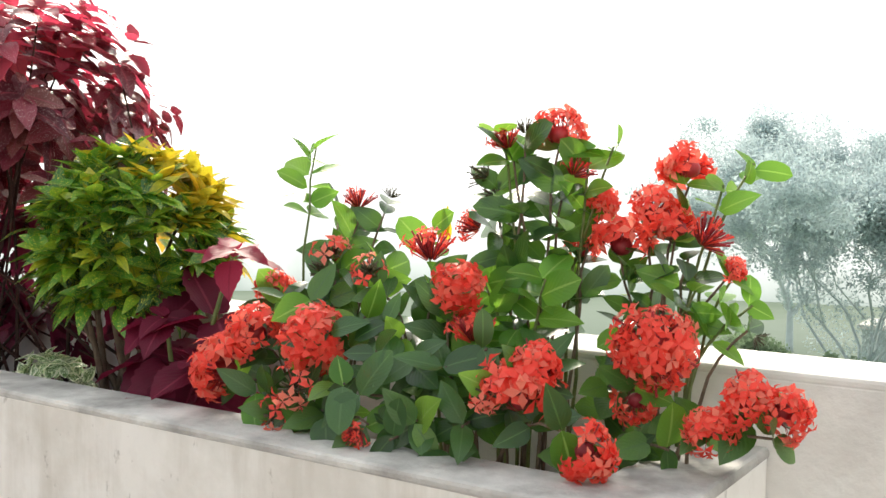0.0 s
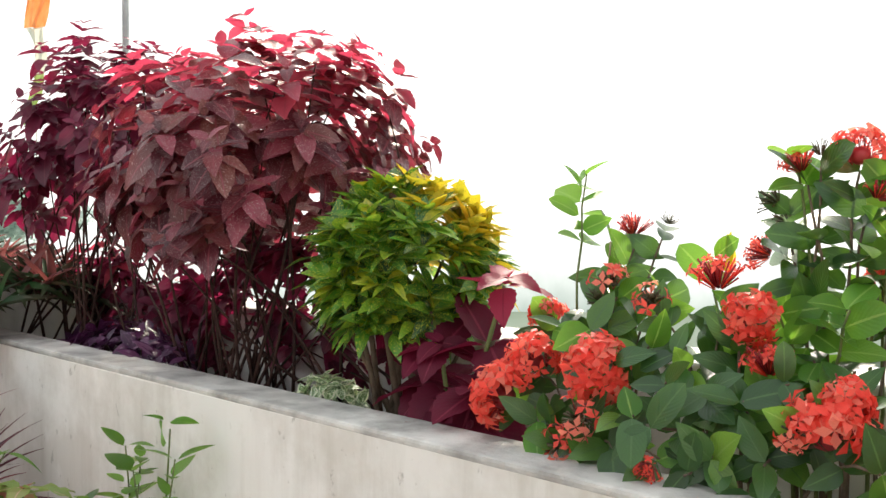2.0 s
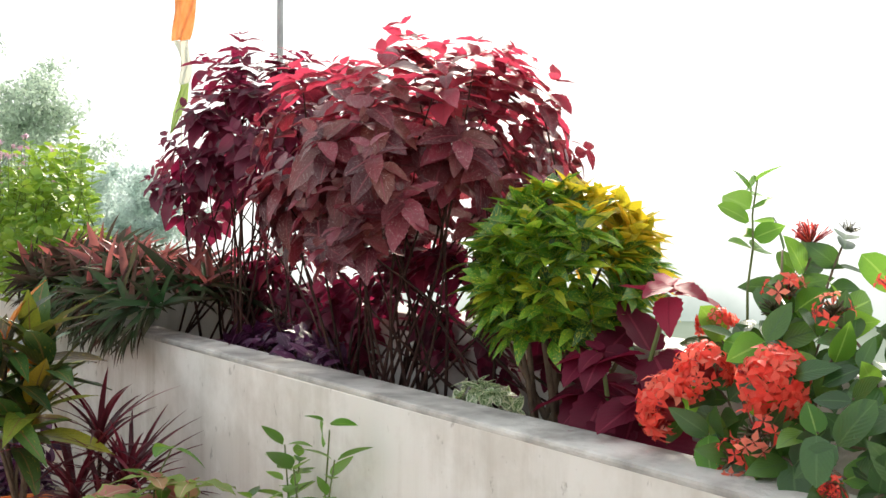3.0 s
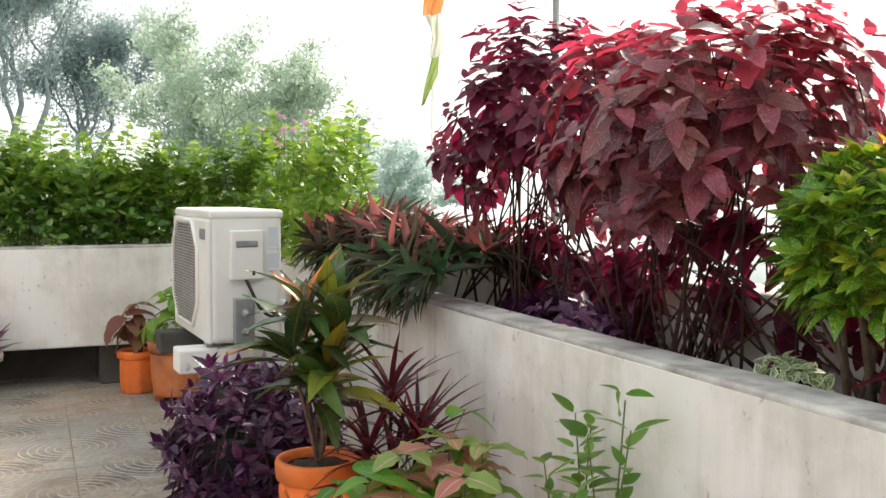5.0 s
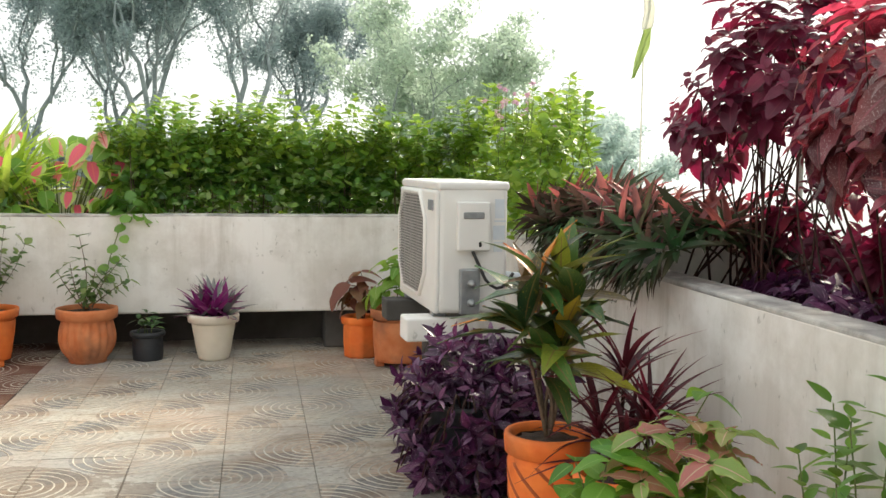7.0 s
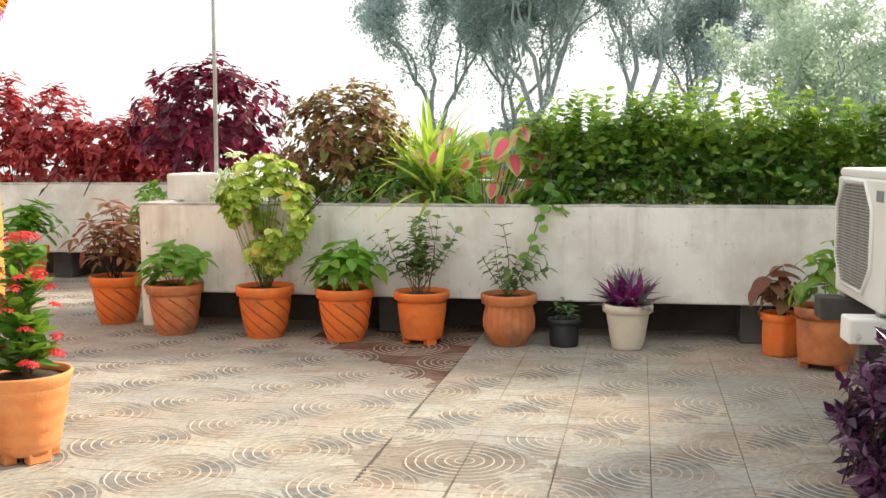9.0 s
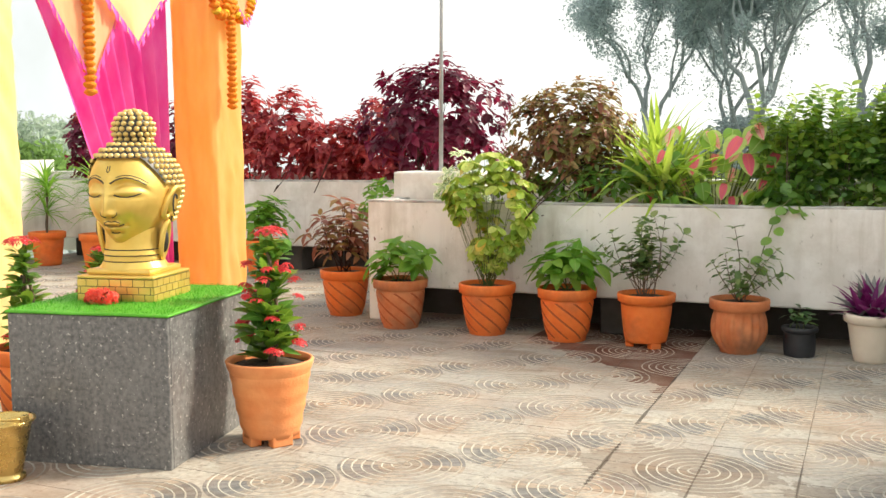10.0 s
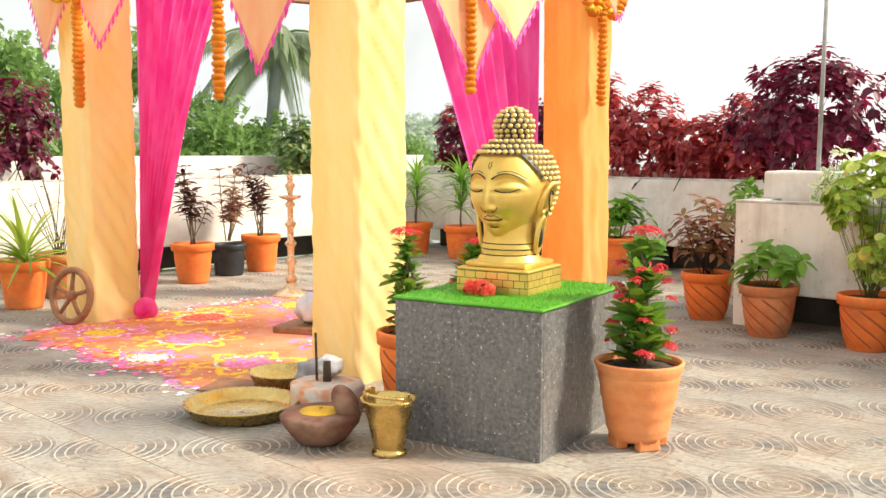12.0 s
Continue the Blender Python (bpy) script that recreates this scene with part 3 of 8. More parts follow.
L_LEAFY = leafmat("soft_green_leaf", [(0.0, (0.11, 0.29, 0.04)), (0.6, (0.18, 0.42, 0.06)), (1.0, (0.34, 0.54, 0.10))], vein=(0.26, 0.42, 0.10), back=(0.36, 0.66, 0.06), trans=0.42, rough=0.4, rib=0.12)
L_YELLOW = leafmat("yellow_leaf", [(0.0, (0.75, 0.58, 0.05)), (1.0, (0.80, 0.66, 0.10))], trans=0.4, glow=1.2)
L_VARIEG = leafmat("white_green_leaf", [(0.0, (0.12, 0.24, 0.08)), (1.0, (0.25, 0.36, 0.16))], edge=(0.82, 0.85, 0.72), spot=(0.74, 0.80, 0.62), spot_scale=9.0, spot_lo=0.5, trans=0.3, rim=0.34)
L_RHOEO = leafmat("boat_lily_leaf", [(0.0, (0.014, 0.045, 0.018)), (0.6, (0.028, 0.10, 0.03)), (0.85, (0.05, 0.05, 0.028)), (1.0, (0.10, 0.026, 0.033))], tip=(0.07, 0.05, 0.035), rib=0.05, back=(0.3, 0.12, 0.12), trans=0.18, rough=0.6, spec=0.12)
L_RHOEO_TOP = leafmat("rosy_boat_lily_leaf", [(0.0, (0.085, 0.02, 0.03)), (0.6, (0.16, 0.04, 0.045)), (1.0, (0.21, 0.085, 0.065))], tip=(0.26, 0.09, 0.08), rib=0.05, back=(0.75, 0.2, 0.18), trans=0.35)
L_PURPLE = leafmat("purple_spiderwort_leaf", [(0.0, (0.024, 0.009, 0.024)), (0.5, (0.045, 0.013, 0.045)), (0.75, (0.11, 0.022, 0.085)), (1.0, (0.27, 0.13, 0.24))], vein=(0.08, 0.02, 0.07), rib=0.1, edge=(0.05, 0.012, 0.06), spot=(0.22, 0.13, 0.21), spot_scale=5.0, spot_lo=0.6, back=(0.2, 0.02, 0.14), trans=0.18, rough=0.35)
M_PETAL = leafmat("coral_red_petal", [(0.0, (0.95, 0.07, 0.05)), (0.6, (0.98, 0.12, 0.085)), (1.0, (0.98, 0.21, 0.14))], back=(1.0, 0.17, 0.13), trans=0.45, rough=0.5, rib=0.0)
M_PETAL_PALE = leafmat("pale_coral_petal", [(0.0, (0.9, 0.20, 0.15)), (1.0, (0.93, 0.34, 0.24))], back=(1.0, 0.35, 0.25), trans=0.5, rough=0.5, rib=0.0)
M_BUD = leafmat("dark_red_bud", [(0.0, (0.22, 0.02, 0.03)), (1.0, (0.55, 0.05, 0.06))], trans=0.15)
M_BUD_GREEN = leafmat("dry_flower_stalk", [(0.0, (0.05, 0.05, 0.025)), (1.0, (0.12, 0.10, 0.05))], trans=0.1)

S_COLEUS = [leaf_shape("ovate", 0.62, 0.30, 0.25, 14, 0.06, 0.014), leaf_shape("heart", 0.66, 0.45, 0.2, 14, 0.06, 0.014), leaf_shape("ovate", 0.58, 0.15, 0.35, 14, 0.06, 0.016), leaf_shape("heart", 0.60, 0.05, 0.3, 14, 0.06, 0.014)]
S_CROTON = [leaf_shape("lance", 0.40, 0.25, 0.35, 7), leaf_shape("lance", 0.44, 0.08, 0.4, 7), leaf_shape("lance", 0.38, 0.45, 0.25, 7)]
S_OVAL = [leaf_shape("round", 0.55, 0.2, 0.2, 8), leaf_shape("ovate", 0.52, 0.12, 0.25, 7), leaf_shape("ovate", 0.56, 0.28, 0.15, 7), leaf_shape("ovate", 0.48, 0.05, 0.3, 7)]
S_BROAD = [leaf_shape("ovate", 0.66, 0.15, 0.2, 7), leaf_shape("round", 0.66, 0.2, 0.15, 8)]
S_ROUND = [leaf_shape("round", 0.78, 0.12, 0.2, 7), leaf_shape("round", 0.7, 0.2, 0.12, 7)]
S_STRAP = [leaf_shape("strap", 0.2, 0.18, 0.45, 6), leaf_shape("strap", 0.18, 0.32, 0.45, 6), leaf_shape("strap", 0.21, 0.05, 0.45, 6)]
S_BLADE = [leaf_shape("strap", 0.07, 0.55, 0.5, 8), leaf_shape("strap", 0.06, 0.9, 0.5, 8), leaf_shape("strap", 0.075, 0.3, 0.5, 8)]
S_LANCE = [leaf_shape("lance", 0.36, 0.2, 0.3, 6), leaf_shape("lance", 0.4, 0.35, 0.2, 6)]
S_HEDGE = [leaf_shape("round", 0.72, 0.15, 0.25, 4), leaf_shape("ovate", 0.6, 0.25, 0.15, 4)]


def whorl(rng, p, axis, n, size, spread, droop, jitter=0.25, lift=0.0, twist=0.35):
    """Poses of n leaves round a shoot tip."""
    axis = Vector(axis).normalized()
    a0, s1 = rng.uniform(0, 6.28), axis.orthogonal().normalized()
    s2 = axis.cross(s1)
    out = []
    for k in range(n):
        a = a0 + 2 * math.pi * k / n + rng.uniform(-jitter, jitter)
        side = s1 * math.cos(a) + s2 * math.sin(a)
        d = side * spread + axis * rng.uniform(0.1, 0.8) * (1 - droop) + Vector((rng.uniform(-0.25, 0.25), rng.uniform(-0.25, 0.25), -droop * rng.uniform(0.2, 1.5) + lift))
        up = axis + Vector((0, 0, 0.6)) - side * 0.2
        out.append(aim(Vector(p) + side * size * 0.08, d, up, size * rng.uniform(0.65, 1.15), rng.uniform(-twist, twist)))
    return out


def stems_to(parent, rng, bases, tips, r0, r1, mat, jit=0.04, n=5):
    for i, t in enumerate(tips):
        g = Geo()
        tube(g, bent(bases[i % len(bases)], t, 0.0, n, jit, rng), r0 * rng.uniform(0.8, 1.2), r1, 6)
        part("stem", g, mat, parent)


def coleus_bush(name, label, base, crown, radii, shoots, size, lower, upper, mat_stem, seed, limit=300, nst=16, spread=0.12, low=-0.55, fill=0.35, top=0.5, group="", tiers=3):
    """Shrubby coleus: bare woody stems and a dome of leaf rosettes, each of crossed drooping pairs."""
    rng = random.Random(seed)
    ob = thing(name, label, "shrub", *base, group=group)
    c, R = Vector(crown) - Vector(base), Vector(radii)
    lo_p, hi_p, tips = [], [], []
    for i in range(shoots):
        d = unit(rng, low, 1.0)
        if d.z < 0:
            wide = (1 + d.z ** 3) ** (1 / 3) / max(0.05, math.hypot(d.x, d.y))
            d = Vector((d.x * wide, d.y * wide, d.z))
        k = rng.uniform(0.74, 1.04) if rng.random() > fill else rng.uniform(0.4, 0.74)
        p = c + Vector((d.x * R.x, d.y * R.y, d.z * R.z)) * k
        axis = Vector((d.x * 0.8, d.y * 0.8, max(0.1, d.z) + 0.5)).normalized()
        # Upper outer leaves get the brighter material that carries painted backlight.
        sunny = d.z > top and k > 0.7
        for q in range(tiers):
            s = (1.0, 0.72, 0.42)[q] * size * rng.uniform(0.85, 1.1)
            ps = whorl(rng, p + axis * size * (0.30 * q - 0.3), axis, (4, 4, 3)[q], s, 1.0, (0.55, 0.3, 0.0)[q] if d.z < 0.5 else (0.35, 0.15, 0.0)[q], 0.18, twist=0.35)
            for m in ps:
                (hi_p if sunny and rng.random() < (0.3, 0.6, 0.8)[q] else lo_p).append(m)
        tips.append(p - axis * size * 0.3)
    rng.shuffle(tips)
    bases = [(max(-0.08, min(0.1, rng.gauss(0, spread))), rng.gauss(0, spread * 2.2), 0) for _ in range(nst)]
    stems_to(ob, rng, bases, tips[:nst * 2], 0.0050, 0.0020, mat_stem, 0.07, 7)
    rng.shuffle(lo_p)
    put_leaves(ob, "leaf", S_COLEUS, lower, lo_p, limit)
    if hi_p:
        put_leaves(ob, "leaf", S_COLEUS, upper, hi_p, limit // 2, "upper leaf in the bush's sunlit colour")
    return ob


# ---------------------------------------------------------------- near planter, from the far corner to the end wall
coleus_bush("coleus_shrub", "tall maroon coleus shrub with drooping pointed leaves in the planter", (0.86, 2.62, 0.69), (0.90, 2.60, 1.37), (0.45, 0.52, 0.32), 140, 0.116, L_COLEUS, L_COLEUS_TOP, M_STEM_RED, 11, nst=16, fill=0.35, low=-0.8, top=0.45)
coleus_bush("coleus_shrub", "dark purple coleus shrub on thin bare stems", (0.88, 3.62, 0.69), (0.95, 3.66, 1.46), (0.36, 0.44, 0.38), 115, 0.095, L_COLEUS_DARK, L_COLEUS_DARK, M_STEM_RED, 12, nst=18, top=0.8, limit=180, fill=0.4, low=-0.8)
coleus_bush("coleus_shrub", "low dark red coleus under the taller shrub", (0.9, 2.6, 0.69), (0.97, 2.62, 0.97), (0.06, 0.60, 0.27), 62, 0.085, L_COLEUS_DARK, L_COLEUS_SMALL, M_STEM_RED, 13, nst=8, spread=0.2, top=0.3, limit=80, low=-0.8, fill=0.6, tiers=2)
coleus_bush("coleus_shrub", "low crimson and dark coleus among bare stems", (0.92, 3.5, 0.69), (0.97, 3.5, 0.97), (0.06, 0.58, 0.26), 60, 0.085, L_COLEUS_DARK, L_COLEUS_TOP, M_STEM_RED, 14, nst=8, spread=0.2, top=0.4, limit=80, low=-0.8, fill=0.6, tiers=2)


def croton_ball(name, label, base, centre, r, shoots, size, seed):
    rng = random.Random(seed)
    ob = thing(name, label, "shrub", *base)
    c = Vector(centre) - Vector(base)
    green, gold, tips = [], [], []
    for i in range(shoots):
        d = unit(rng, -0.8, 1.0)
        p = c + Vector((d.x * r, d.y * r, d.z * r * 0.98)) * rng.uniform(0.8, 1.0)
        ps = whorl(rng, p, d * 0.75 + Vector((0, 0, 0.75)), rng.choice((6, 7, 8)), size, 0.7, 0.0, twist=0.4, lift=0.15)
        # Gold leaf colour weighted to the sunny side: own gold plus painted sun.
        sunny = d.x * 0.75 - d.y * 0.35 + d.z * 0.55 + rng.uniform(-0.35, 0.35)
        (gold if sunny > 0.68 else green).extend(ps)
        tips.append(p)
    stems_to(ob, rng, [(0.02, 0, 0), (-0.02, 0.03, 0), (0, -0.03, 0)], tips[:14], 0.010, 0.003, M_BARK, 0.02)
    rng.shuffle(green), rng.shuffle(gold)
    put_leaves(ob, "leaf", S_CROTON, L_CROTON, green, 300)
    put_leaves(ob, "leaf", S_CROTON, L_CROTON_GOLD, gold, 200, "golden yellow leaf of the sunny side")
    return ob


croton_ball("croton_shrub", "round gold-dust croton with yellow-speckled green leaves", (0.87, 2.0, 0.69), (0.89, 1.99, 1.085), 0.195, 210, 0.078, 21)


def small_coleus():
    rng = random.Random(31)
    ob = thing("coleus_plant", "wine-red coleus with large toothed leaves by the wall", "plant", 0.80, 1.74, 0.69)
    top, low = [], []
    stems = [((0, 0, 0), (0.05, -0.09, 0.37)), ((0.03, 0.02, 0), (-0.02, 0.02, 0.24)), ((0, 0.03, 0), (0.03, 0.08, 0.24)), ((-0.03, 0, 0), (-0.09, -0.03, 0.10)), ((0.0, -0.04, 0), (-0.04, -0.10, 0.17))]
    for a, b in stems:
        g = Geo()
        tube(g, bent(a, b, 0, 5, 0.02, rng), 0.007, 0.004, 7)
        part("stem", g, M_STEM_GREEN, ob)
        for s, n, sz in ((1.05, 3, 0.075), (1.0, 4, 0.125), (0.68, 4, 0.155), (0.4, 3, 0.13)):
            p = Vector(a).lerp(Vector(b), s)
            ps = whorl(rng, p, (-0.25, -0.2, 1), n, sz, 1.0, 0.25 if s > 0.9 else 0.4, 0.15)
            (top if s >= 1.0 and b[2] > 0.3 else low).extend(ps)
    put_leaves(ob, "leaf", S_COLEUS, L_COLEUS_SMALL, low)
    put_leaves(ob, "leaf", S_COLEUS, L_CRIMSON, top, 300, "crimson top leaf")


small_coleus()


def low_clump(name, label, base, radii, n, size, shapes, mat, seed, lift=0.3, spread=1.0, limit=300, category="plant", h0=0.02):
    """A mat of short shoots."""
    rng = random.Random(seed)
    ob = thing(name, label, category, *base)
    ps = []
    for i in range(n):
        a, k = rng.uniform(0, 6.28), math.sqrt(rng.random())
        p = Vector((radii[0] * k * math.cos(a), radii[1] * k * math.sin(a), h0 + radii[2] * (1 - k * k) * rng.uniform(0.6, 1.0)))
        out = Vector((math.cos(a) * k, math.sin(a) * k, lift + 0.6 * (1 - k)))
        ps += whorl(rng, p, out, rng.choice((4, 5, 6)), size, spread, 0.15)
    rng.shuffle(ps)
    put_leaves(ob, "leaf", shapes, mat, ps, limit)
    return ob


low_clump("variegated_plant", "small white-edged green foliage plant behind the wall", (0.80, 2.16, 0.69), (0.07, 0.11, 0.10), 26, 0.05, S_OVAL, L_VARIEG, 41, h0=0.04)
low_clump("spiderwort_plant", "purple spiderwort trailing over the planter wall", (0.78, 3.15, 0.69), (0.11, 0.42, 0.13), 46, 0.075, S_LANCE, L_PURPLE, 42, h0=0.05)


def boat_lilies():
    """Dense rosettes of stiff leaves that spill over the wall."""
    rng = random.Random(51)
    ob = thing("boat_lily_clump", "dense clump of dark and rosy boat lilies over the wall", "plant", 0.72, 4.55, 0.69)
    dark, rosy = [], []
    for i in range(135):
        y, x = rng.uniform(-1.0, 0.95), rng.uniform(-0.22, 0.28)
        z = 0.10 + 0.29 * (1 - (x / 0.34) ** 2) * (1 - 0.35 * abs(y)) * rng.uniform(0.6, 1.0)
        axis = Vector((x * 2.2 - 0.1, y * 0.35, 1.0 if x > -0.05 else 0.45))
        for m in whorl(rng, (x, y, z), axis, rng.choice((8, 9, 10)), 0.18, 0.6, 0.05, 0.3):
            (rosy if z > 0.24 and m.col[1].z > 0.09 and rng.random() < 0.6 else dark).append(m)
    for i in range(60):
        y = rng.uniform(-0.95, 0.5)
        for k in range(4):
            dark.append(aim((rng.uniform(-0.24, -0.16), y + rng.uniform(-0.05, 0.05), rng.uniform(0.10, 0.24)), (-0.5, rng.uniform(-0.4, 0.4), -rng.uniform(0.2, 1.0)), (-1, 0, 0.4), rng.uniform(0.10, 0.15)))
    rng.shuffle(dark), rng.shuffle(rosy)
    put_leaves(ob, "leaf", S_STRAP, L_RHOEO, dark, 220)
    put_leaves(ob, "leaf", S_STRAP, L_RHOEO_TOP, rosy, 60, "rosy upright leaf")


boat_lilies()


# ---------------------------------------------------------------- ixora
def floret(g, p, d, r, rng, slot=0):
    """A four-petalled star at the end of a thin tube."""
    d = Vector(d).normalized()
    s1 = d.orthogonal().normalized()
    s1 = Matrix.Rotation(rng.uniform(0, 1.57), 3, d) @ s1
    s2 = d.cross(s1)
    for k in range(4):
        a, b = ((s1, s2), (s2, -s1), (-s1, -s2), (-s2, s1))[k]
        dip = rng.uniform(-0.3, 0.3)
        mid = p + a * r * 0.52 + d * r * (0.06 + 0.3 * dip)
        vs = [p, p + a * r * 0.5 + b * r * 0.28 + d * r * (0.16 + 0.3 * dip), p + a * r * rng.uniform(0.85, 1.1) + d * r * (dip - 0.1), p + a * r * 0.5 - b * r * 0.28 + d * r * (0.16 + 0.3 * dip), mid]
        g.add(vs, [(0, 1, 4), (1, 2, 4), (4, 2, 3), (0, 4, 3)], [(0.5, 0), (0.8, 0.5), (0.5, 1), (0.2, 0.5), (0.5, 0.5)], slot)


def flower_head_mesh(seed, n=60, R=1.0, fr=0.46, low=-0.2):
    """Florets in loose sub-clusters on thin tubes round a bud-red ball, added as the dark shaded inside."""
    rng, g = random.Random(seed), Geo()
    ball(g, (0, 0, 0.02), 0.36, 10, 7, 2, 0.9)
    for i in range(n // 5):
        c = unit(rng, low, 1.0)
        reach = rng.uniform(0.78, 1.12)
        for j in range(5):
            d = (c + unit(rng) * 0.42).normalized()
            p = Vector((d.x, d.y, d.z * 0.92)) * R * reach * rng.uniform(0.86, 1.05)
            floret(g, p, d + unit(rng) * 0.45, fr * rng.uniform(0.8, 1.15), rng, 0 if rng.random() < 0.8 else 1)
            tube(g, [Vector((0, 0, -0.3)) + c * 0.3, p * 0.6, p], 0.018, 0.014, 3, 2, False)
        if rng.random() < 0.5:
            q = (c + unit(rng) * 0.4).normalized() * R * reach
            tube(g, [q * 0.5, q * 1.12], 0.02, 0.035, 4, 2)
    return g.mesh("flower_head", [M_PETAL, M_PETAL_PALE, M_BUD])


def bud_spray_mesh(seed, n=58, bloom=0.16, dry=False):
    rng, g = random.Random(seed), Geo()
    for i in range(n):
        d = unit(rng, 0.05, 1.0)
        p = (d + Vector((0, 0, 0.5))).normalized() * rng.uniform(0.55, 1.05)
        q = p * 0.2
        tube(g, [q, p * 0.7, p], 0.016, 0.034, 4, 2 if rng.random() < 0.7 else 0)
        if rng.random() < bloom:
            floret(g, p, d, 0.24, rng)
    return g.mesh("bud_spray", [M_BUD_GREEN, M_BUD_GREEN, M_BUD_GREEN] if dry else [M_PETAL, M_PETAL_PALE, M_BUD])


def star_head_mesh(seed, n=7):
    rng, g = random.Random(seed), Geo()
    for i in range(n):
        d = unit(rng, 0.0, 0.9)
        floret(g, d * rng.uniform(0.6, 1.0), d + unit(rng) * 0.3, 0.42, rng, i % 2)
        tube(g, [(0, 0, -0.2), d * 0.4, d * 0.85], 0.02, 0.015, 4, 2)
    for i in range(30):
        d = unit(rng, 0.0, 1.0)
        tube(g, [d * 0.1, d * rng.uniform(0.35, 0.6)], 0.03, 0.045, 5, 3)
    return g.mesh("star_head", [M_PETAL, M_PETAL_PALE, M_BUD, M_BUD_GREEN])


HEADS = [flower_head_mesh(s, n) for s, n in ((1, 60), (2, 50), (3, 70), (9, 45))]
GLOBES = [flower_head_mesh(7, 150, 1.0, 0.33, -1.0)]
SPRAYS = [bud_spray_mesh(s) for s in (4, 5)]
DRIES = [bud_spray_mesh(s, 34, 0.0, True) for s in (14, 15)]
STARS = [star_head_mesh(s) for s in (6, 8)]
BLOOMS = {"head": ("flower_head", HEADS, "coral red flower head"), "globe": ("flower_head", GLOBES, "round coral red flower ball"), "spray": ("bud_spray", SPRAYS, "dark red bud spray"),
          "dry": ("bud_spray", DRIES, "dry brown flower stalks"), "star": ("flower_head", STARS, "sparse coral star flowers")}


def ixora(label, base, blooms, shoots, seed, size=0.082):
    """Each bloom tops its own stem. blooms: kind, place, radius, direction, leaf pairs below it; shoots: tip, leaf pairs, fresh or not, share of the stem left bare."""
    rng = random.Random(seed)
    ob = thing("ixora_shrub", label, "shrub", *base, group="ixoras in the near planter")
    o = Vector(base)
    dark, fresh = [], []
    ways = [(Vector(p) - o - Vector(d).normalized() * r * 0.5, pairs, False, 0.5 if p[2] > 1.08 else 0.4) for kind, p, r, d, pairs in blooms]
    ways += [(Vector(p) - o, pairs, young, bare) for p, pairs, young, bare in shoots]
    for tip, pairs, young, bare in ways:
        a = Vector((max(-0.10, min(0.1, tip.x * 0.35)), tip.y * 0.45, 0)) + Vector((rng.uniform(-0.02, 0.02), rng.uniform(-0.03, 0.03), 0))
        out = Vector((tip.x, tip.y, 0)) - Vector((a.x, a.y, 0))
        pts = []
        for i in range(8):
            s = i / 7
            pts.append(a.lerp(tip, s) - out * 0.35 * math.sin(math.pi * s) + Vector((0, 0, 0.05 * math.sin(math.pi * s))) + unit(rng) * 0.005 * (0 < i < 7))
        g = Geo()
        tube(g, pts, 0.0036, 0.0020, 6)
        part("stem", g, M_STEM_GREEN if young else M_BARK, ob)
        s1 = None
        pairs = round(pairs * 1.2)
        for k in range(pairs):
            s = bare + (0.985 - bare) * (k + 1) / pairs
            j = min(6, int(s * 7))
            p, axis = pts[j].lerp(pts[j + 1], s * 7 - j), (pts[j + 1] - pts[j]).normalized()
            p = p + unit(rng) * 0.006
            s1 = Matrix.Rotation(1.5, 3, axis) @ s1 if s1 else Matrix.Rotation(rng.uniform(0, 3.1), 3, axis) @ axis.orthogonal().normalized()
            for sg in (1, -1):
                d = s1 * sg + axis * rng.uniform(0.1, 0.8) + unit(rng) * 0.25
                m = aim(p, d, axis * 0.35 + Vector((-0.65, -0.5, 0.4)) + unit(rng) * 0.35, size * rng.uniform(0.72, 1.12) * (0.8 if young and k == pairs - 1 else 1.0), rng.uniform(-0.5, 0.5))
                # Leaves sorted as fresh also carry the glow of backlight in their colour.
                (fresh if young or (s > 0.8 and rng.random() < 0.25) else dark).append(m)
    rng.shuffle(dark)
    put_leaves(ob, "leaf", S_OVAL + S_BROAD[:1], L_IXORA, dark)
    put_leaves(ob, "leaf", S_BROAD, L_FRESH, fresh, 300, "fresh green leaf, coloured as if backlit")
    for kind, p, r, d, pairs in blooms:
        nm, pool, lb = BLOOMS[kind]
        part(nm, pool[rng.randrange(len(pool))], None, ob, lb, aim(Vector(p) - o, Vector(d).orthogonal(), d, r, 0))
    return ob


UP = (0, 0, 1)
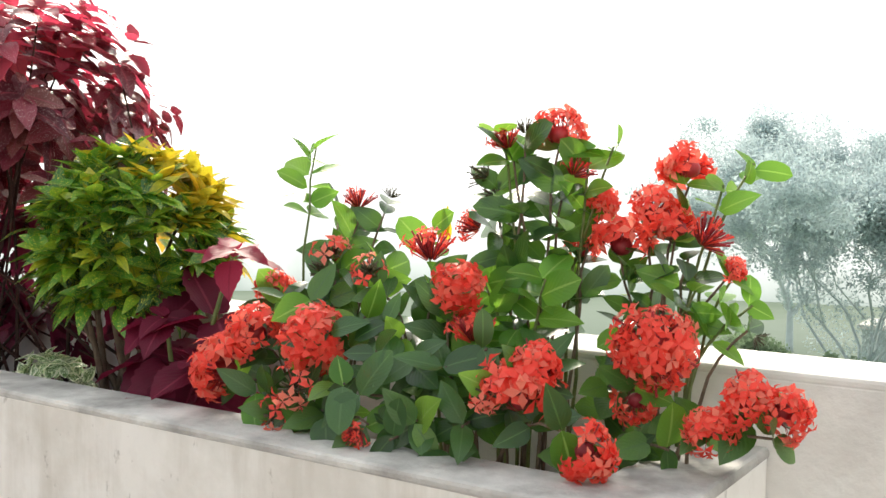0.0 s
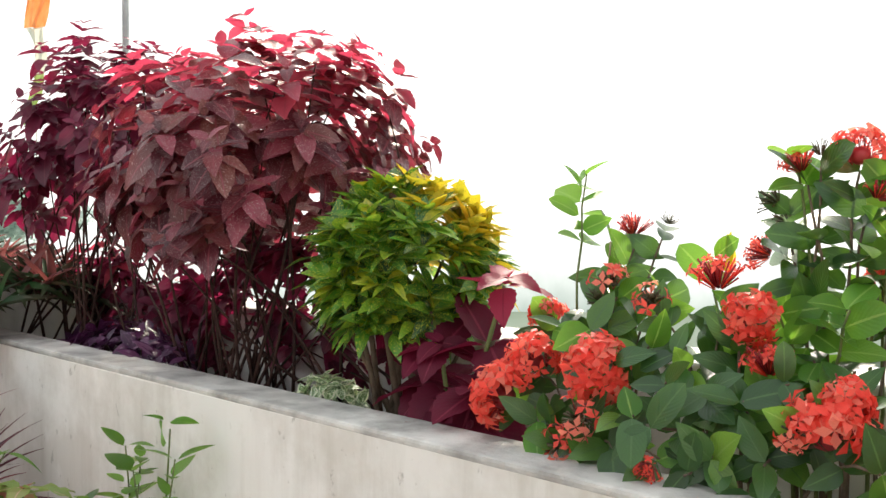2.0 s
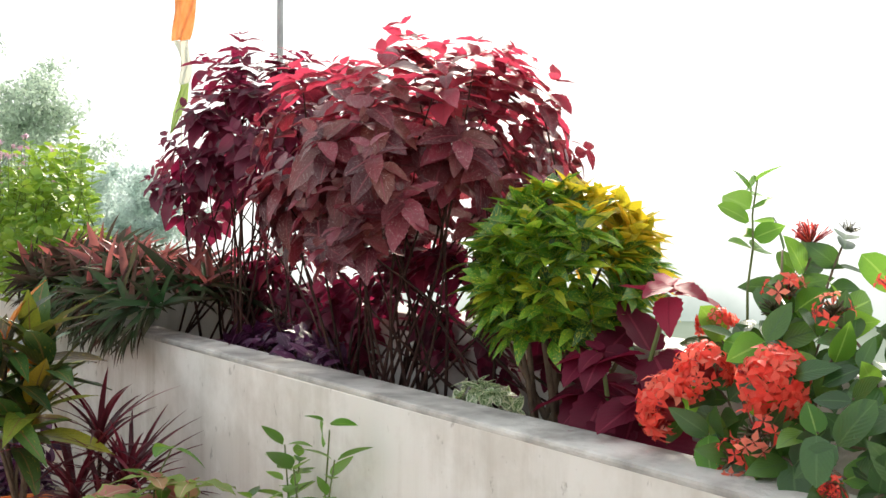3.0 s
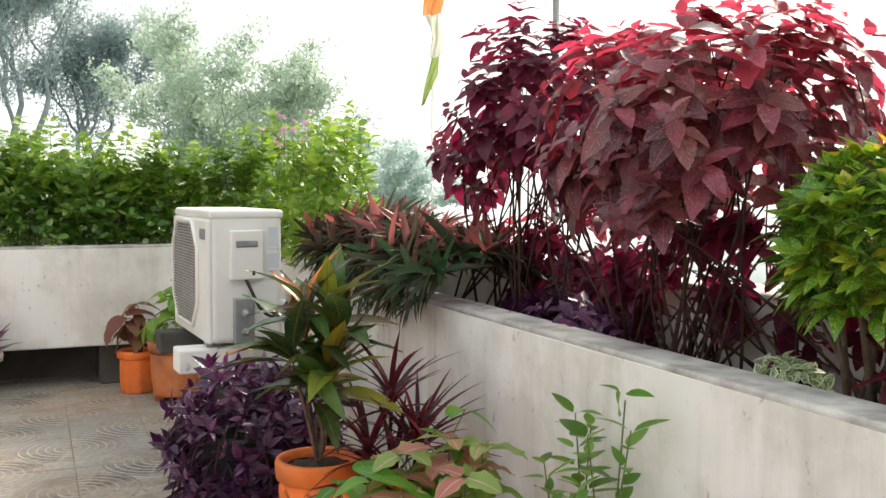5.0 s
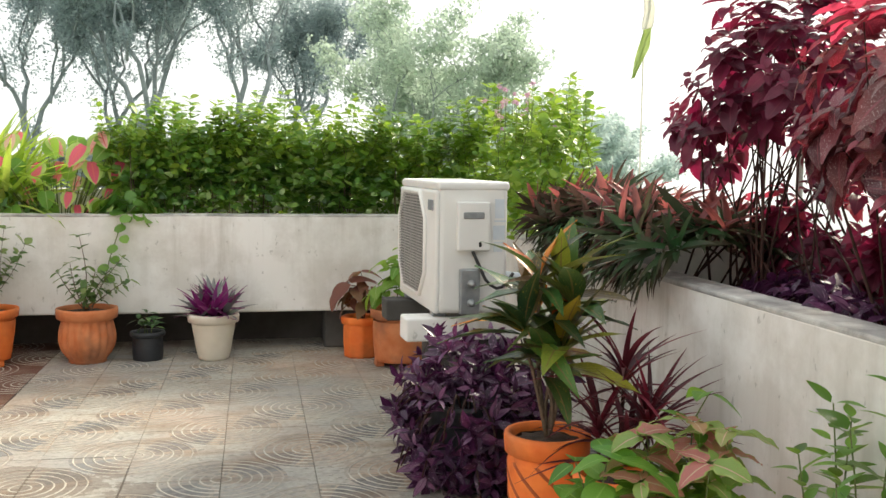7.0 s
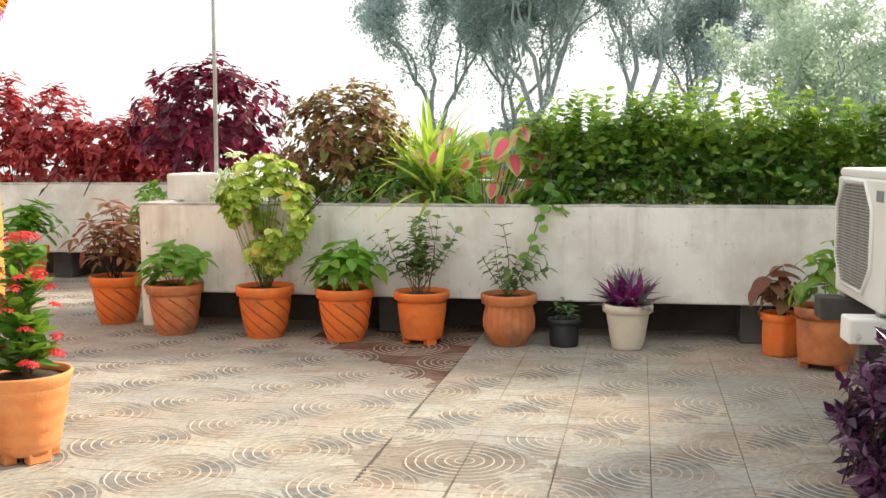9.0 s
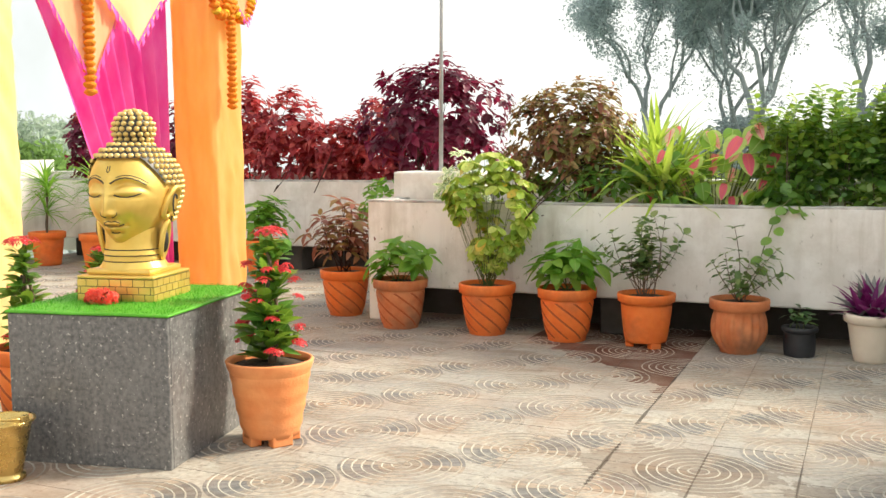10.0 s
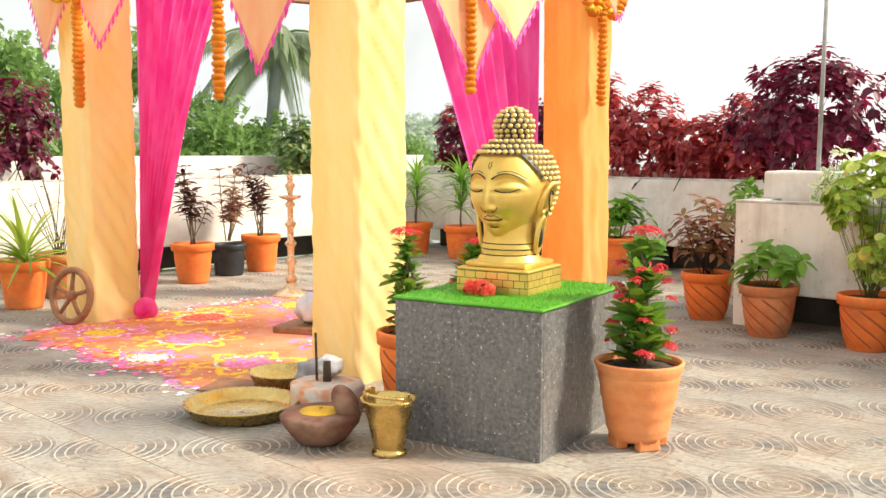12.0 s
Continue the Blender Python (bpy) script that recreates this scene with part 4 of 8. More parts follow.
ixora("tall ixora with coral heads and bud sprays on upright stems", (0.89, 0.99, 0.69),
      [("head", (0.93, 0.972, 1.295), 0.046, UP, 4), ("spray", (0.91, 1.057, 1.27), 0.042, (-0.3, 0.4, 1), 4), ("dry", (0.91, 1.095, 1.222), 0.04, (-0.3, 0.8, 0.5), 2), ("dry", (0.92, 1.03, 1.296), 0.03, UP, 2),
       ("spray", (0.93, 0.947, 1.225), 0.046, (0.1, -0.5, 0.8), 4), ("spray", (0.90, 1.101, 1.135), 0.045, (-0.3, 0.9, 0.3), 3), ("head", (0.98, 0.922, 1.18), 0.034, UP, 3), ("head", (0.97, 0.947, 1.10), 0.03, (-0.3, -0.2, 0.8), 3), ("dry", (0.92, 1.083, 1.19), 0.03, (-0.4, 0.7, 0.4), 2)],
      [((0.91, 1.072, 1.305), 2, True, 0.8), ((0.95, 0.925, 1.275), 3, True, 0.7), ((0.97, 0.89, 1.28), 1, True, 0.8), ((0.86, 1.07, 1.05), 4, True, 0.45), ((0.85, 0.95, 1.06), 4, True, 0.5), ((0.84, 1.0, 0.98), 4, False, 0.4), ((0.87, 1.12, 1.0), 4, True, 0.5), ((0.82, 0.93, 0.95), 3, False, 0.4)], 61)
ixora("ixora bearing a round coral flower ball near the end wall", (0.93, 0.83, 0.69),
      [("globe", (0.84, 0.76, 0.975), 0.064, (-0.6, -0.4, 0.5), 2), ("head", (0.83, 0.784, 0.89), 0.036, (-0.4, -0.1, -0.7), 2), ("head", (0.95, 0.864, 1.114), 0.052, (-0.4, -0.2, 0.8), 4), ("head", (0.97, 0.82, 1.166), 0.046, (-0.2, -0.1, 0.9), 3),
       ("head", (0.97, 0.777, 1.144), 0.040, (-0.2, -0.3, 0.9), 2), ("spray", (0.95, 0.733, 1.118), 0.055, (-0.1, -0.7, 0.7), 3), ("head", (1.0, 0.77, 1.24), 0.046, UP, 3), ("head", (0.98, 0.692, 1.08), 0.024, (0, -0.5, 0.8), 2), ("dry", (0.96, 0.648, 0.985), 0.024, (0, -0.6, -0.5), 1)],
      [((1.02, 0.674, 1.25), 2, True, 0.85), ((1.0, 0.715, 1.215), 2, True, 0.8), ((0.97, 0.69, 1.065), 2, True, 0.7), ((0.95, 0.69, 1.0), 2, True, 0.65), ((0.94, 0.735, 1.05), 2, True, 0.7), ((0.97, 0.655, 1.03), 2, True, 0.75), ((0.9, 0.84, 1.0), 4, False, 0.4), ((0.86, 0.84, 0.9), 3, False, 0.4), ((0.84, 0.78, 0.82), 3, False, 0.4)], 62, 0.068)
ixora("low ixora leaning over the cement end wall", (0.86, 0.84, 0.69),
      [("head", (0.80, 0.662, 0.873), 0.040, (-0.7, -0.2, 0.4), 1), ("head", (0.82, 0.618, 0.91), 0.042, (-0.3, -0.2, 0.9), 2), ("head", (0.83, 0.57, 0.90), 0.040, (-0.2, -0.7, 0.5), 1), ("head", (0.68, 0.796, 0.841), 0.040, (-0.7, -0.2, 0.6), 1)],
      [((0.80, 0.575, 0.868), 1, False, 0.8), ((0.8, 0.72, 0.83), 2, False, 0.4), ((0.76, 0.80, 0.80), 2, False, 0.4)], 63, 0.075)
ixora("spreading ixora with coral heads hanging over the wall", (0.82, 1.12, 0.69),
      [("head", (0.70, 0.915, 0.898), 0.060, (-0.6, -0.2, 0.6), 3), ("star", (0.66, 0.94, 0.905), 0.040, (-0.8, 0.3, 0.2), 1), ("head", (0.72, 0.90, 0.938), 0.042, (-0.3, -0.3, 0.9), 2), ("spray", (0.78, 1.04, 0.955), 0.055, (-0.2, 0.1, 1), 3),
       ("spray", (0.82, 1.152, 1.078), 0.062, (-0.1, 0.1, 1), 4), ("head", (0.80, 1.092, 1.040), 0.046, (-0.4, -0.6, 0.6), 4), ("star", (0.80, 1.265, 1.055), 0.044, (-0.5, 0, 0.8), 4)],
      [((0.94, 1.235, 1.13), 2, True, 0.75), ((0.90, 1.16, 1.04), 3, True, 0.6), ((0.68, 1.159, 0.945), 3, False, 0.4), ((0.70, 1.108, 0.935), 3, False, 0.4), ((0.70, 1.039, 0.93), 3, False, 0.4), ((0.64, 1.16, 0.885), 2, False, 0.55), ((0.66, 1.07, 0.85), 3, False, 0.5), ((0.72, 0.98, 0.96), 2, False, 0.5),
       ((0.67, 0.99, 0.85), 2, False, 0.5), ((0.66, 0.825, 0.87), 2, False, 0.6), ((0.68, 1.02, 0.80), 2, False, 0.5), ((0.64, 1.10, 0.82), 2, False, 0.6), ((0.75, 1.19, 0.98), 3, False, 0.4)], 64, 0.078)
ixora("bushy ixora with large coral clusters and broad leaves", (0.82, 1.40, 0.69),
      [("head", (0.70, 1.511, 0.873), 0.064, (-0.8, 0.1, 0.4), 2), ("head", (0.74, 1.474, 0.938), 0.052, (-0.4, 0.1, 0.9), 2), ("head", (0.72, 1.325, 0.940), 0.060, (-0.6, 0, 0.7), 3), ("star", (0.66, 1.31, 0.869), 0.052, (-0.8, 0, 0.2), 1), ("star", (0.66, 1.35, 0.82), 0.042, (-0.8, 0.1, -0.2), 1),
       ("head", (0.86, 1.545, 1.003), 0.038, (-0.3, 0.2, 0.8), 3), ("star", (0.84, 1.381, 1.078), 0.052, (-0.4, 0.2, 0.9), 4), ("dry", (0.83, 1.394, 1.045), 0.036, (-0.6, 0.1, 0.5), 3), ("spray", (0.93, 1.394, 1.163), 0.046, UP, 5), ("dry", (0.95, 1.335, 1.185), 0.026, (0, -0.4, 1), 3), ("spray", (0.64, 1.154, 0.828), 0.034, (-0.7, 0, -0.2), 1)],
      [((0.98, 1.545, 1.285), 5, True, 0.66), ((1.0, 1.50, 1.15), 2, False, 0.6), ((0.64, 1.19, 0.895), 2, False, 0.5), ((0.76, 1.37, 1.0), 3, False, 0.4), ((0.76, 1.24, 0.99), 3, False, 0.4), ((0.70, 1.275, 0.965), 2, False, 0.45), ((0.68, 1.42, 0.84), 3, False, 0.5), ((0.66, 1.24, 0.83), 3, False, 0.5), ((0.80, 1.45, 1.0), 3, False, 0.4), ((0.88, 1.30, 1.06), 3, False, 0.5), ((0.68, 1.30, 0.80), 2, False, 0.5)], 65, 0.080)

# yellowing leaf and thin flagged poles beyond the planter
_yb = thing("yellow_bud", "upright pale yellow folded leaf on an ixora", "leaf", 0.95, 1.213, 1.10)
put_leaves(_yb, "leaf", S_LANCE, L_YELLOW, [aim((0, 0, 0), (0, 0, 1), (-1, 0, 0), 0.075), aim((0, 0, 0), (0.1, -0.15, 1), (1, 0, 0), 0.07), aim((0, 0, -0.01), (0, 0.2, 1), (0.3, -1, 0), 0.06)])


# ---------------------------------------------------------------- pots
def pot(name, label, x, y, h=0.33, r=0.183, rb=0.125, style="twist", mat=None, rz=0.0, group="", segs=48):
    """Clay pot: turned body with its relief, a rim of its own, soil."""
    mat = mat or M_TERRA
    ob = thing(name, label, "flower pot", x, y, 0.0, rz, group)
    rim = 0.2 * h
    foot = 0.0

    def warp(rr, z, a):
        k = min(1.0, max(0.0, (z - 0.02) / 0.05)) * min(1.0, max(0.0, (h - rim - z) / 0.03))
        if style == "twist":
            s = (a * 9 / (2 * math.pi) + z * 9.0) % 1.0
            return rr + k * (0.011 * min(1.0, s / 0.85) if s < 0.9 else 0.0)
        if style == "flute":
            return rr + k * 0.008 * math.cos(a * 18)
        if style == "hex":
            q = (a % (math.pi / 4)) - math.pi / 8
            return rr * (0.94 / max(0.9, math.cos(q))) * 1.02
        if style == "rings":
            return rr + 0.0025 * math.sin(z * 95) + 0.0015 * noise.noise(Vector((math.cos(a) * 2, math.sin(a) * 2, z * 9)))
        return rr + 0.003 * noise.noise(Vector((math.cos(a) * 2, math.sin(a) * 2, z * 12)))

    if style in ("feet", "rings"):
        foot = 0.035
    prof = []
    rows = 34 if style == "twist" else 14
    for i in range(rows + 1):
        s = i / rows
        z = foot + (h - (0.05 if style == "rings" else rim) - foot) * s
        bulge = 0.004 * math.sin(math.pi * s) if style in ("twist", "plain", "flute") else 0.004 * math.sin(math.pi * s)
        if style == "flute":
            bulge = 0.035 * math.sin(math.pi * min(1, s * 1.1)) if s < 0.92 else 0.0
        prof.append((rb + (r - 0.012 - rb) * (z / h) + bulge, z))
    if style == "twist":
        segs = 108
    g = lathe(prof, segs, warp)
    if style == "twist":
        # columns of the mesh follow the spiral, so that each groove runs clean
        for i, (pr, pz) in enumerate(prof):
            for k in range(segs):
                q = 2 * math.pi * k / segs - 2.6 * math.pi * pz
                fade = min(1.0, max(0.0, (pz - 0.02) / 0.04)) * min(1.0, max(0.0, (h - rim - pz) / 0.02))
                rr = pr + 0.010 * fade * (0.0 if k % 12 == 0 else min(1.0, 0.75 + 0.25 * (k % 12) / 11))
                g.v[i * segs + k] = (rr * math.cos(q), rr * math.sin(q), pz)
        # Groove faces take the darker clay colour.
        for i in range(3, rows - 2):
            for k in range(segs):
                if k % 12 in (0, 11):
                    g.m[i * segs + k] = 1
    part("body", g, [mat, M_GROOVE], ob)
    if style == "flute":
        part("base_ring", lathe([(rb * 1.12, 0), (rb * 1.12, 0.03), (rb * 0.96, 0.05), (rb, 0.055)], segs), mat, ob)
    ri = [(r - 0.014, h - rim), (r, h - rim + 0.008), (r + 0.004, h - 0.012), (r, h), (r - 0.016, h), (r - 0.022, h - 0.014), (r - 0.026, h - rim)]
    if style == "rings":
        ri = [(r - 0.022, h - 0.055), (r - 0.013, h - 0.035), (r - 0.004, h - 0.006), (r - 0.008, h), (r - 0.018, h), (r - 0.024, h - 0.02), (r - 0.03, h - rim)]
    if style == "feet":
        ri = [(r - 0.012, h - rim * 0.8), (r - 0.002, h - rim * 0.7), (r + 0.002, h - 0.01), (r, h), (r - 0.016, h), (r - 0.024, h - 0.02), (r - 0.028, h - rim)]
    part("rim", lathe(ri, segs, (lambda rr, z, a: warp(rr, 0.1, a)) if style == "hex" else None, cap=False), mat, ob)
    g = lathe([(r - 0.02, h - 0.03), (r * 0.5, h - 0.022), (0.01, h - 0.02)], 24)
    for i, v in enumerate(g.v):
        g.v[i] = (v[0], v[1], v[2] + 0.008 * noise.noise(Vector(v) * 30))
    part("soil", g, M_SOIL, ob)
    if foot:
        for k in range(3 if style == "feet" else 4):
            a = k * 2 * math.pi / (3 if style == "feet" else 4) + 0.75
            w = 0.035 if style == "feet" else 0.045
            bm = box(-w, w, -0.028, 0.022, 0, foot + 0.012, 0.006, 2)
            part("foot", bm, mat, ob, "", pose((rb - 0.026) * math.cos(a), (rb - 0.026) * math.sin(a), 0, 0, 0, math.degrees(a) + 90))
    return ob


def pot_plant(name, label, x, y, z, shoots, leaf, shapes, mat, stem_mat, size, seed, droop=0.2, pairs=4, n=3, r0=0.005, group="", wind=0.03, start=0.35, upper=None):
    """Potted plant: each shoot a stem with leaves in whorls along it. shoots: tips relative to the soil."""
    rng = random.Random(seed)
    ob = thing(name, label, "plant", x, y, z, group=group)
    ps, hs = [], []
    for tip in shoots:
        a, b = Vector((rng.uniform(-wind, wind), rng.uniform(-wind, wind), 0)), Vector(tip)
        g = Geo()
        tube(g, bent(a, b, 0, 6, wind, rng), r0, r0 * 0.45, 6)
        part("stem", g, stem_mat, ob)
        axis = (b - a).normalized()
        for k in range(pairs):
            s = start + (1 - start) * (k + 1) / pairs
            w = whorl(rng, a.lerp(b, s), axis, n, size * rng.uniform(0.8, 1.15), 1.0, droop)
            (hs if upper and k >= pairs - 2 else ps).extend(w)
    put_leaves(ob, leaf, shapes, mat, ps)
    if hs:
        put_leaves(ob, leaf, shapes, upper, hs)
    return ob


def rosette(name, label, x, y, z, heads, shapes, mat, size, n, seed, spread=0.6, droop=0.05, upper=None, stem=None, limit=300, jolt=0.0, share=0.0, rise=0.9):
    """Straps radiating from one or more crowns. heads: crown places."""
    rng = random.Random(seed)
    ob = thing(name, label, "plant", x, y, z)
    ps, us = [], []
    for h in heads:
        hv = Vector(h)
        if stem:
            g = Geo()
            tube(g, bent((0, 0, 0), hv, 0, 5, 0.02, rng), 0.007, 0.006, 7)
            part("stem", g, stem, ob)
        for k in range(n):
            s = k / n
            d = unit(rng, 0.0, 0.15) * (spread * (1.15 - s)) + Vector((0, 0, 0.25 + rise * s)) + Vector((hv.x, hv.y, 0)) * 0.8 + unit(rng) * jolt
            m = aim(hv + Vector((0, 0, 0.05 * s)), d - Vector((0, 0, droop)), Vector((0, 0, 1)) - d * 0.3, size * rng.uniform(0.75, 1.1), rng.uniform(-0.3, 0.3))
            (us if upper and (rng.random() < share + (0.5 if s > 0.8 else 0) if share else s > 0.88) else ps).append(m)
    put_leaves(ob, "leaf", shapes, mat, ps, limit)
    if us:
        put_leaves(ob, "leaf", shapes, upper, us, limit, "")
    return ob


# ---------------------------------------------------------------- outdoor unit on its stand
M_SLAT = surface("warm_grey_slat", (0.36, 0.35, 0.33), (0.42, 0.41, 0.39), 8.0, 0.5, 0.05)


def outdoor_unit():
    W, D, H = 0.76, 0.31, 0.545          # along y, along x, height
    ob = thing("air_conditioner_unit", "white outdoor air conditioner unit on a concrete stand", "air conditioner", -0.105, 4.50, 0.563, 2.6)
    part("body", box(0.012, D, 0.0, W, 0.0, H, 0.022, 4), M_WHITE_METAL, ob)
    part("top_lid", box(0.004, D + 0.006, -0.006, W + 0.006, H - 0.03, H + 0.008, 0.014, 3), M_WHITE_METAL, ob)
    front = box(-0.004, 0.02, 0.002, W - 0.002, 0.0, H - 0.03, 0.012, 3)
    part("front_panel", front, M_WHITE_METAL, ob)
    # round-cornered grille recess with its rim and slats, facing the terrace
    gy0, gy1, gz0, gz1, cut = 0.17, W - 0.03, 0.05, H - 0.045, 0.11
    rim = [(gy0 + cut, gz0), (gy1 - cut, gz0), (gy1, gz0 + cut), (gy1, gz1 - cut), (gy1 - cut, gz1), (gy0 + cut, gz1), (gy0, gz1 - cut), (gy0, gz0 + cut)]
    g = Geo()
    tube(g, [(-0.008, y, z) for y, z in rim + rim[:2]], 0.011, 0.011, 8)
    part("grille_rim", g, M_WHITE_METAL, ob)
    g = Geo()
    g.add([(-0.0065, y, z) for y, z in rim], [tuple(reversed(range(8)))])
    part("grille_backing", g, M_GRILLE, ob)
    cz = (gz0 + gz1) / 2
    for i in range(34):
        z = gz0 + 0.012 + (gz1 - gz0 - 0.024) * i / 33
        e = max(0.0, cut - min(z - gz0, gz1 - z))
        part("slat", box(-0.015, -0.009, gy0 + e, gy1 - e, z - 0.0028, z + 0.0028), M_SLAT, ob)
    for y in (0.32, 0.45, 0.58):
        part("grille_bar", box(-0.0165, -0.0145, y - 0.002, y + 0.002, gz0 + (0.0 if 0.29 < y < 0.6 else 0.03), gz1), M_SLAT, ob)
    part("badge", box(-0.009, -0.003, 0.035, 0.125, H - 0.115, H - 0.07, 0.002), M_BADGE, ob, "plain grey badge on the front")
    # side with terminal cover, labels, valve bracket and cable
    cover = part("terminal_cover", box(0.085, 0.225, -0.032, 0.002, 0.265, H - 0.075, 0.008, 3), M_WHITE_METAL, ob)
    part("handle_slot", box(0.108, 0.198, -0.036, -0.031, H - 0.145, H - 0.118, 0.003), M_GREY, cover, "recessed grey hand hold")
    part("screw", box(0.175, 0.187, -0.035, -0.031, 0.283, 0.303, 0.002), M_RUBBER, cover)
    for z0, z1, x0, x1 in ((0.40, 0.48, 0.252, 0.292), (0.385, 0.392, 0.25, 0.298), (0.31, 0.37, 0.245, 0.295), (0.295, 0.301, 0.248, 0.29), (0.26, 0.285, 0.248, 0.285)):
        part("sticker", box(x0, x1, -0.002, 0.003, z0, z1), M_LABEL, ob, "pale blue printed sticker")
    part("valve_bracket", box(0.10, 0.185, -0.028, 0.004, 0.0, 0.19, 0.006, 2), M_GREY, ob, "grey metal valve bracket")
    for z in (0.05, 0.13):
        g = lathe([(0.016, 0), (0.016, 0.02), (0.009, 0.022), (0.009, 0.04), (0.001, 0.041)], 12)
        part("valve", g, M_GREY, ob, "", pose(0.145, -0.026, z, 90, 0, 0))
    g = Geo()
    tube(g, bent((0.15, -0.02, 0.27), (0.20, -0.05, 0.15), 0, 4, 0.0) + bent((0.20, -0.05, 0.15), (0.33, -0.02, 0.17), -0.05, 5)[1:], 0.007, 0.007, 7)
    part("cable", g, M_RUBBER, ob, "black power cable")
    for x, y in ((0.02, 0.1), (0.02, W - 0.1), (D - 0.04, 0.1), (D - 0.04, W - 0.1)):
        part("foot", box(x - 0.015, x + 0.045, y - 0.03, y + 0.03, -0.02, 0.004, 0.003), M_GREY, ob)
    st = thing("unit_stand", "two white cement blocks on dark piers under the unit", "stand", -0.105, 4.50, 0.0, 2.6)
    part("block", wobble(box(-0.115, 0.42, 0.03, 0.17, 0.445, 0.543, 0.008, 2), 0.003, 8), M_WALL, st)
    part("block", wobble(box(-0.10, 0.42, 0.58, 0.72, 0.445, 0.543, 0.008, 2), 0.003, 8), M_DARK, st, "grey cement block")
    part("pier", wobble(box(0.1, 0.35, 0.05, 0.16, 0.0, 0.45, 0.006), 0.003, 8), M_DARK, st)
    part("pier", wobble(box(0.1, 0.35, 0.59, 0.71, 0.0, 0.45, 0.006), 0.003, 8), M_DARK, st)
    g = Geo()
    tube(g, [(0.2, 4.55, 0.72), (0.34, 4.6, 0.70), (0.45, 4.75, 0.72), (0.56, 4.9, 0.84), (0.62, 5.0, 0.85)], 0.018, 0.018, 8)
    tagged(new("insulated_pipe", g.mesh("insulated_pipe", M_LABEL)), "pale insulated pipe from the unit over the wall", "pipe")


outdoor_unit()

# ---------------------------------------------------------------- foliage of the potted plants
L_CROT_RED = leafmat("red_croton_leaf", [(0.0, (0.34, 0.04, 0.02)), (0.5, (0.55, 0.11, 0.02)), (1.0, (0.70, 0.36, 0.03))], vein=(0.65, 0.30, 0.05), spot=(0.60, 0.32, 0.04), spot_scale=14.0, spot_lo=0.56, back=(0.85, 0.25, 0.04), trans=0.35)
L_CROT_MIX = leafmat("dark_croton_leaf", [(0.0, (0.02, 0.05, 0.022)), (0.4, (0.045, 0.13, 0.03)), (0.6, (0.12, 0.04, 0.03)), (0.85, (0.09, 0.22, 0.035)), (0.96, (0.42, 0.38, 0.04)), (1.0, (0.5, 0.20, 0.03))], vein=(0.20, 0.12, 0.05), spot=(0.35, 0.26, 0.04), spot_scale=16.0, spot_lo=0.64, back=(0.14, 0.18, 0.04), trans=0.16, rough=0.3)
L_TI = leafmat("dark_red_cordyline_leaf", [(0.0, (0.035, 0.012, 0.018)), (0.6, (0.07, 0.018, 0.025)), (1.0, (0.26, 0.03, 0.06))], back=(0.5, 0.04, 0.08), trans=0.25, rough=0.35)
L_PINKGREEN = leafmat("pink_syngonium_leaf", [(0.0, (0.45, 0.15, 0.14)), (0.4, (0.52, 0.24, 0.18)), (0.65, (0.22, 0.37, 0.09)), (1.0, (0.20, 0.36, 0.08))], vein=(0.5, 0.35, 0.25), edge=(0.25, 0.33, 0.08), trans=0.3)
L_SYNG = leafmat("light_syngonium_leaf", [(0.0, (0.12, 0.28, 0.05)), (0.6, (0.18, 0.38, 0.06)), (1.0, (0.34, 0.45, 0.12))], vein=(0.4, 0.5, 0.2), back=(0.5, 0.75, 0.1), trans=0.5)
L_LIME = leafmat("lime_cream_leaf", [(0.0, (0.22, 0.38, 0.05)), (0.3, (0.46, 0.62, 0.09)), (0.8, (0.66, 0.74, 0.20)), (0.95, (0.74, 0.72, 0.25)), (1.0, (0.80, 0.5, 0.06))], spot=(0.26, 0.42, 0.06), spot_scale=5.0, spot_lo=0.62, trans=0.32, glow=1.3)
L_BROWN = leafmat("bronze_leaf", [(0.0, (0.16, 0.06, 0.045)), (0.5, (0.26, 0.10, 0.075)), (0.8, (0.20, 0.14, 0.05)), (1.0, (0.38, 0.18, 0.13))], trans=0.3)
L_BROWN_COLEUS = leafmat("bronze_coleus_leaf", [(0.0, (0.07, 0.04, 0.025)), (0.3, (0.24, 0.06, 0.045)), (0.55, (0.17, 0.24, 0.05)), (0.8, (0.44, 0.13, 0.10)), (1.0, (0.52, 0.42, 0.16))], edge=(0.22, 0.24, 0.08), trans=0.3, back=(0.5, 0.33, 0.1))
L_BRONZE = leafmat("pink_bronze_leaf", [(0.0, (0.20, 0.07, 0.05)), (0.4, (0.36, 0.14, 0.10)), (0.7, (0.28, 0.20, 0.07)), (1.0, (0.50, 0.26, 0.20))], trans=0.35)
L_BLACKISH = leafmat("dark_bronze_leaf", [(0.0, (0.025, 0.016, 0.014)), (0.6, (0.06, 0.028, 0.024)), (1.0, (0.14, 0.05, 0.04))], back=(0.3, 0.06, 0.05), trans=0.25)
L_OLIVE = leafmat("olive_leaf", [(0.0, (0.08, 0.15, 0.05)), (0.6, (0.15, 0.24, 0.07)), (1.0, (0.27, 0.33, 0.12))], trans=0.3)
L_REDROW = leafmat("scarlet_coleus_leaf", [(0.0, (0.20, 0.02, 0.035)), (0.5, (0.42, 0.05, 0.06)), (1.0, (0.62, 0.14, 0.12))], trans=0.35, back=(0.8, 0.1, 0.1))
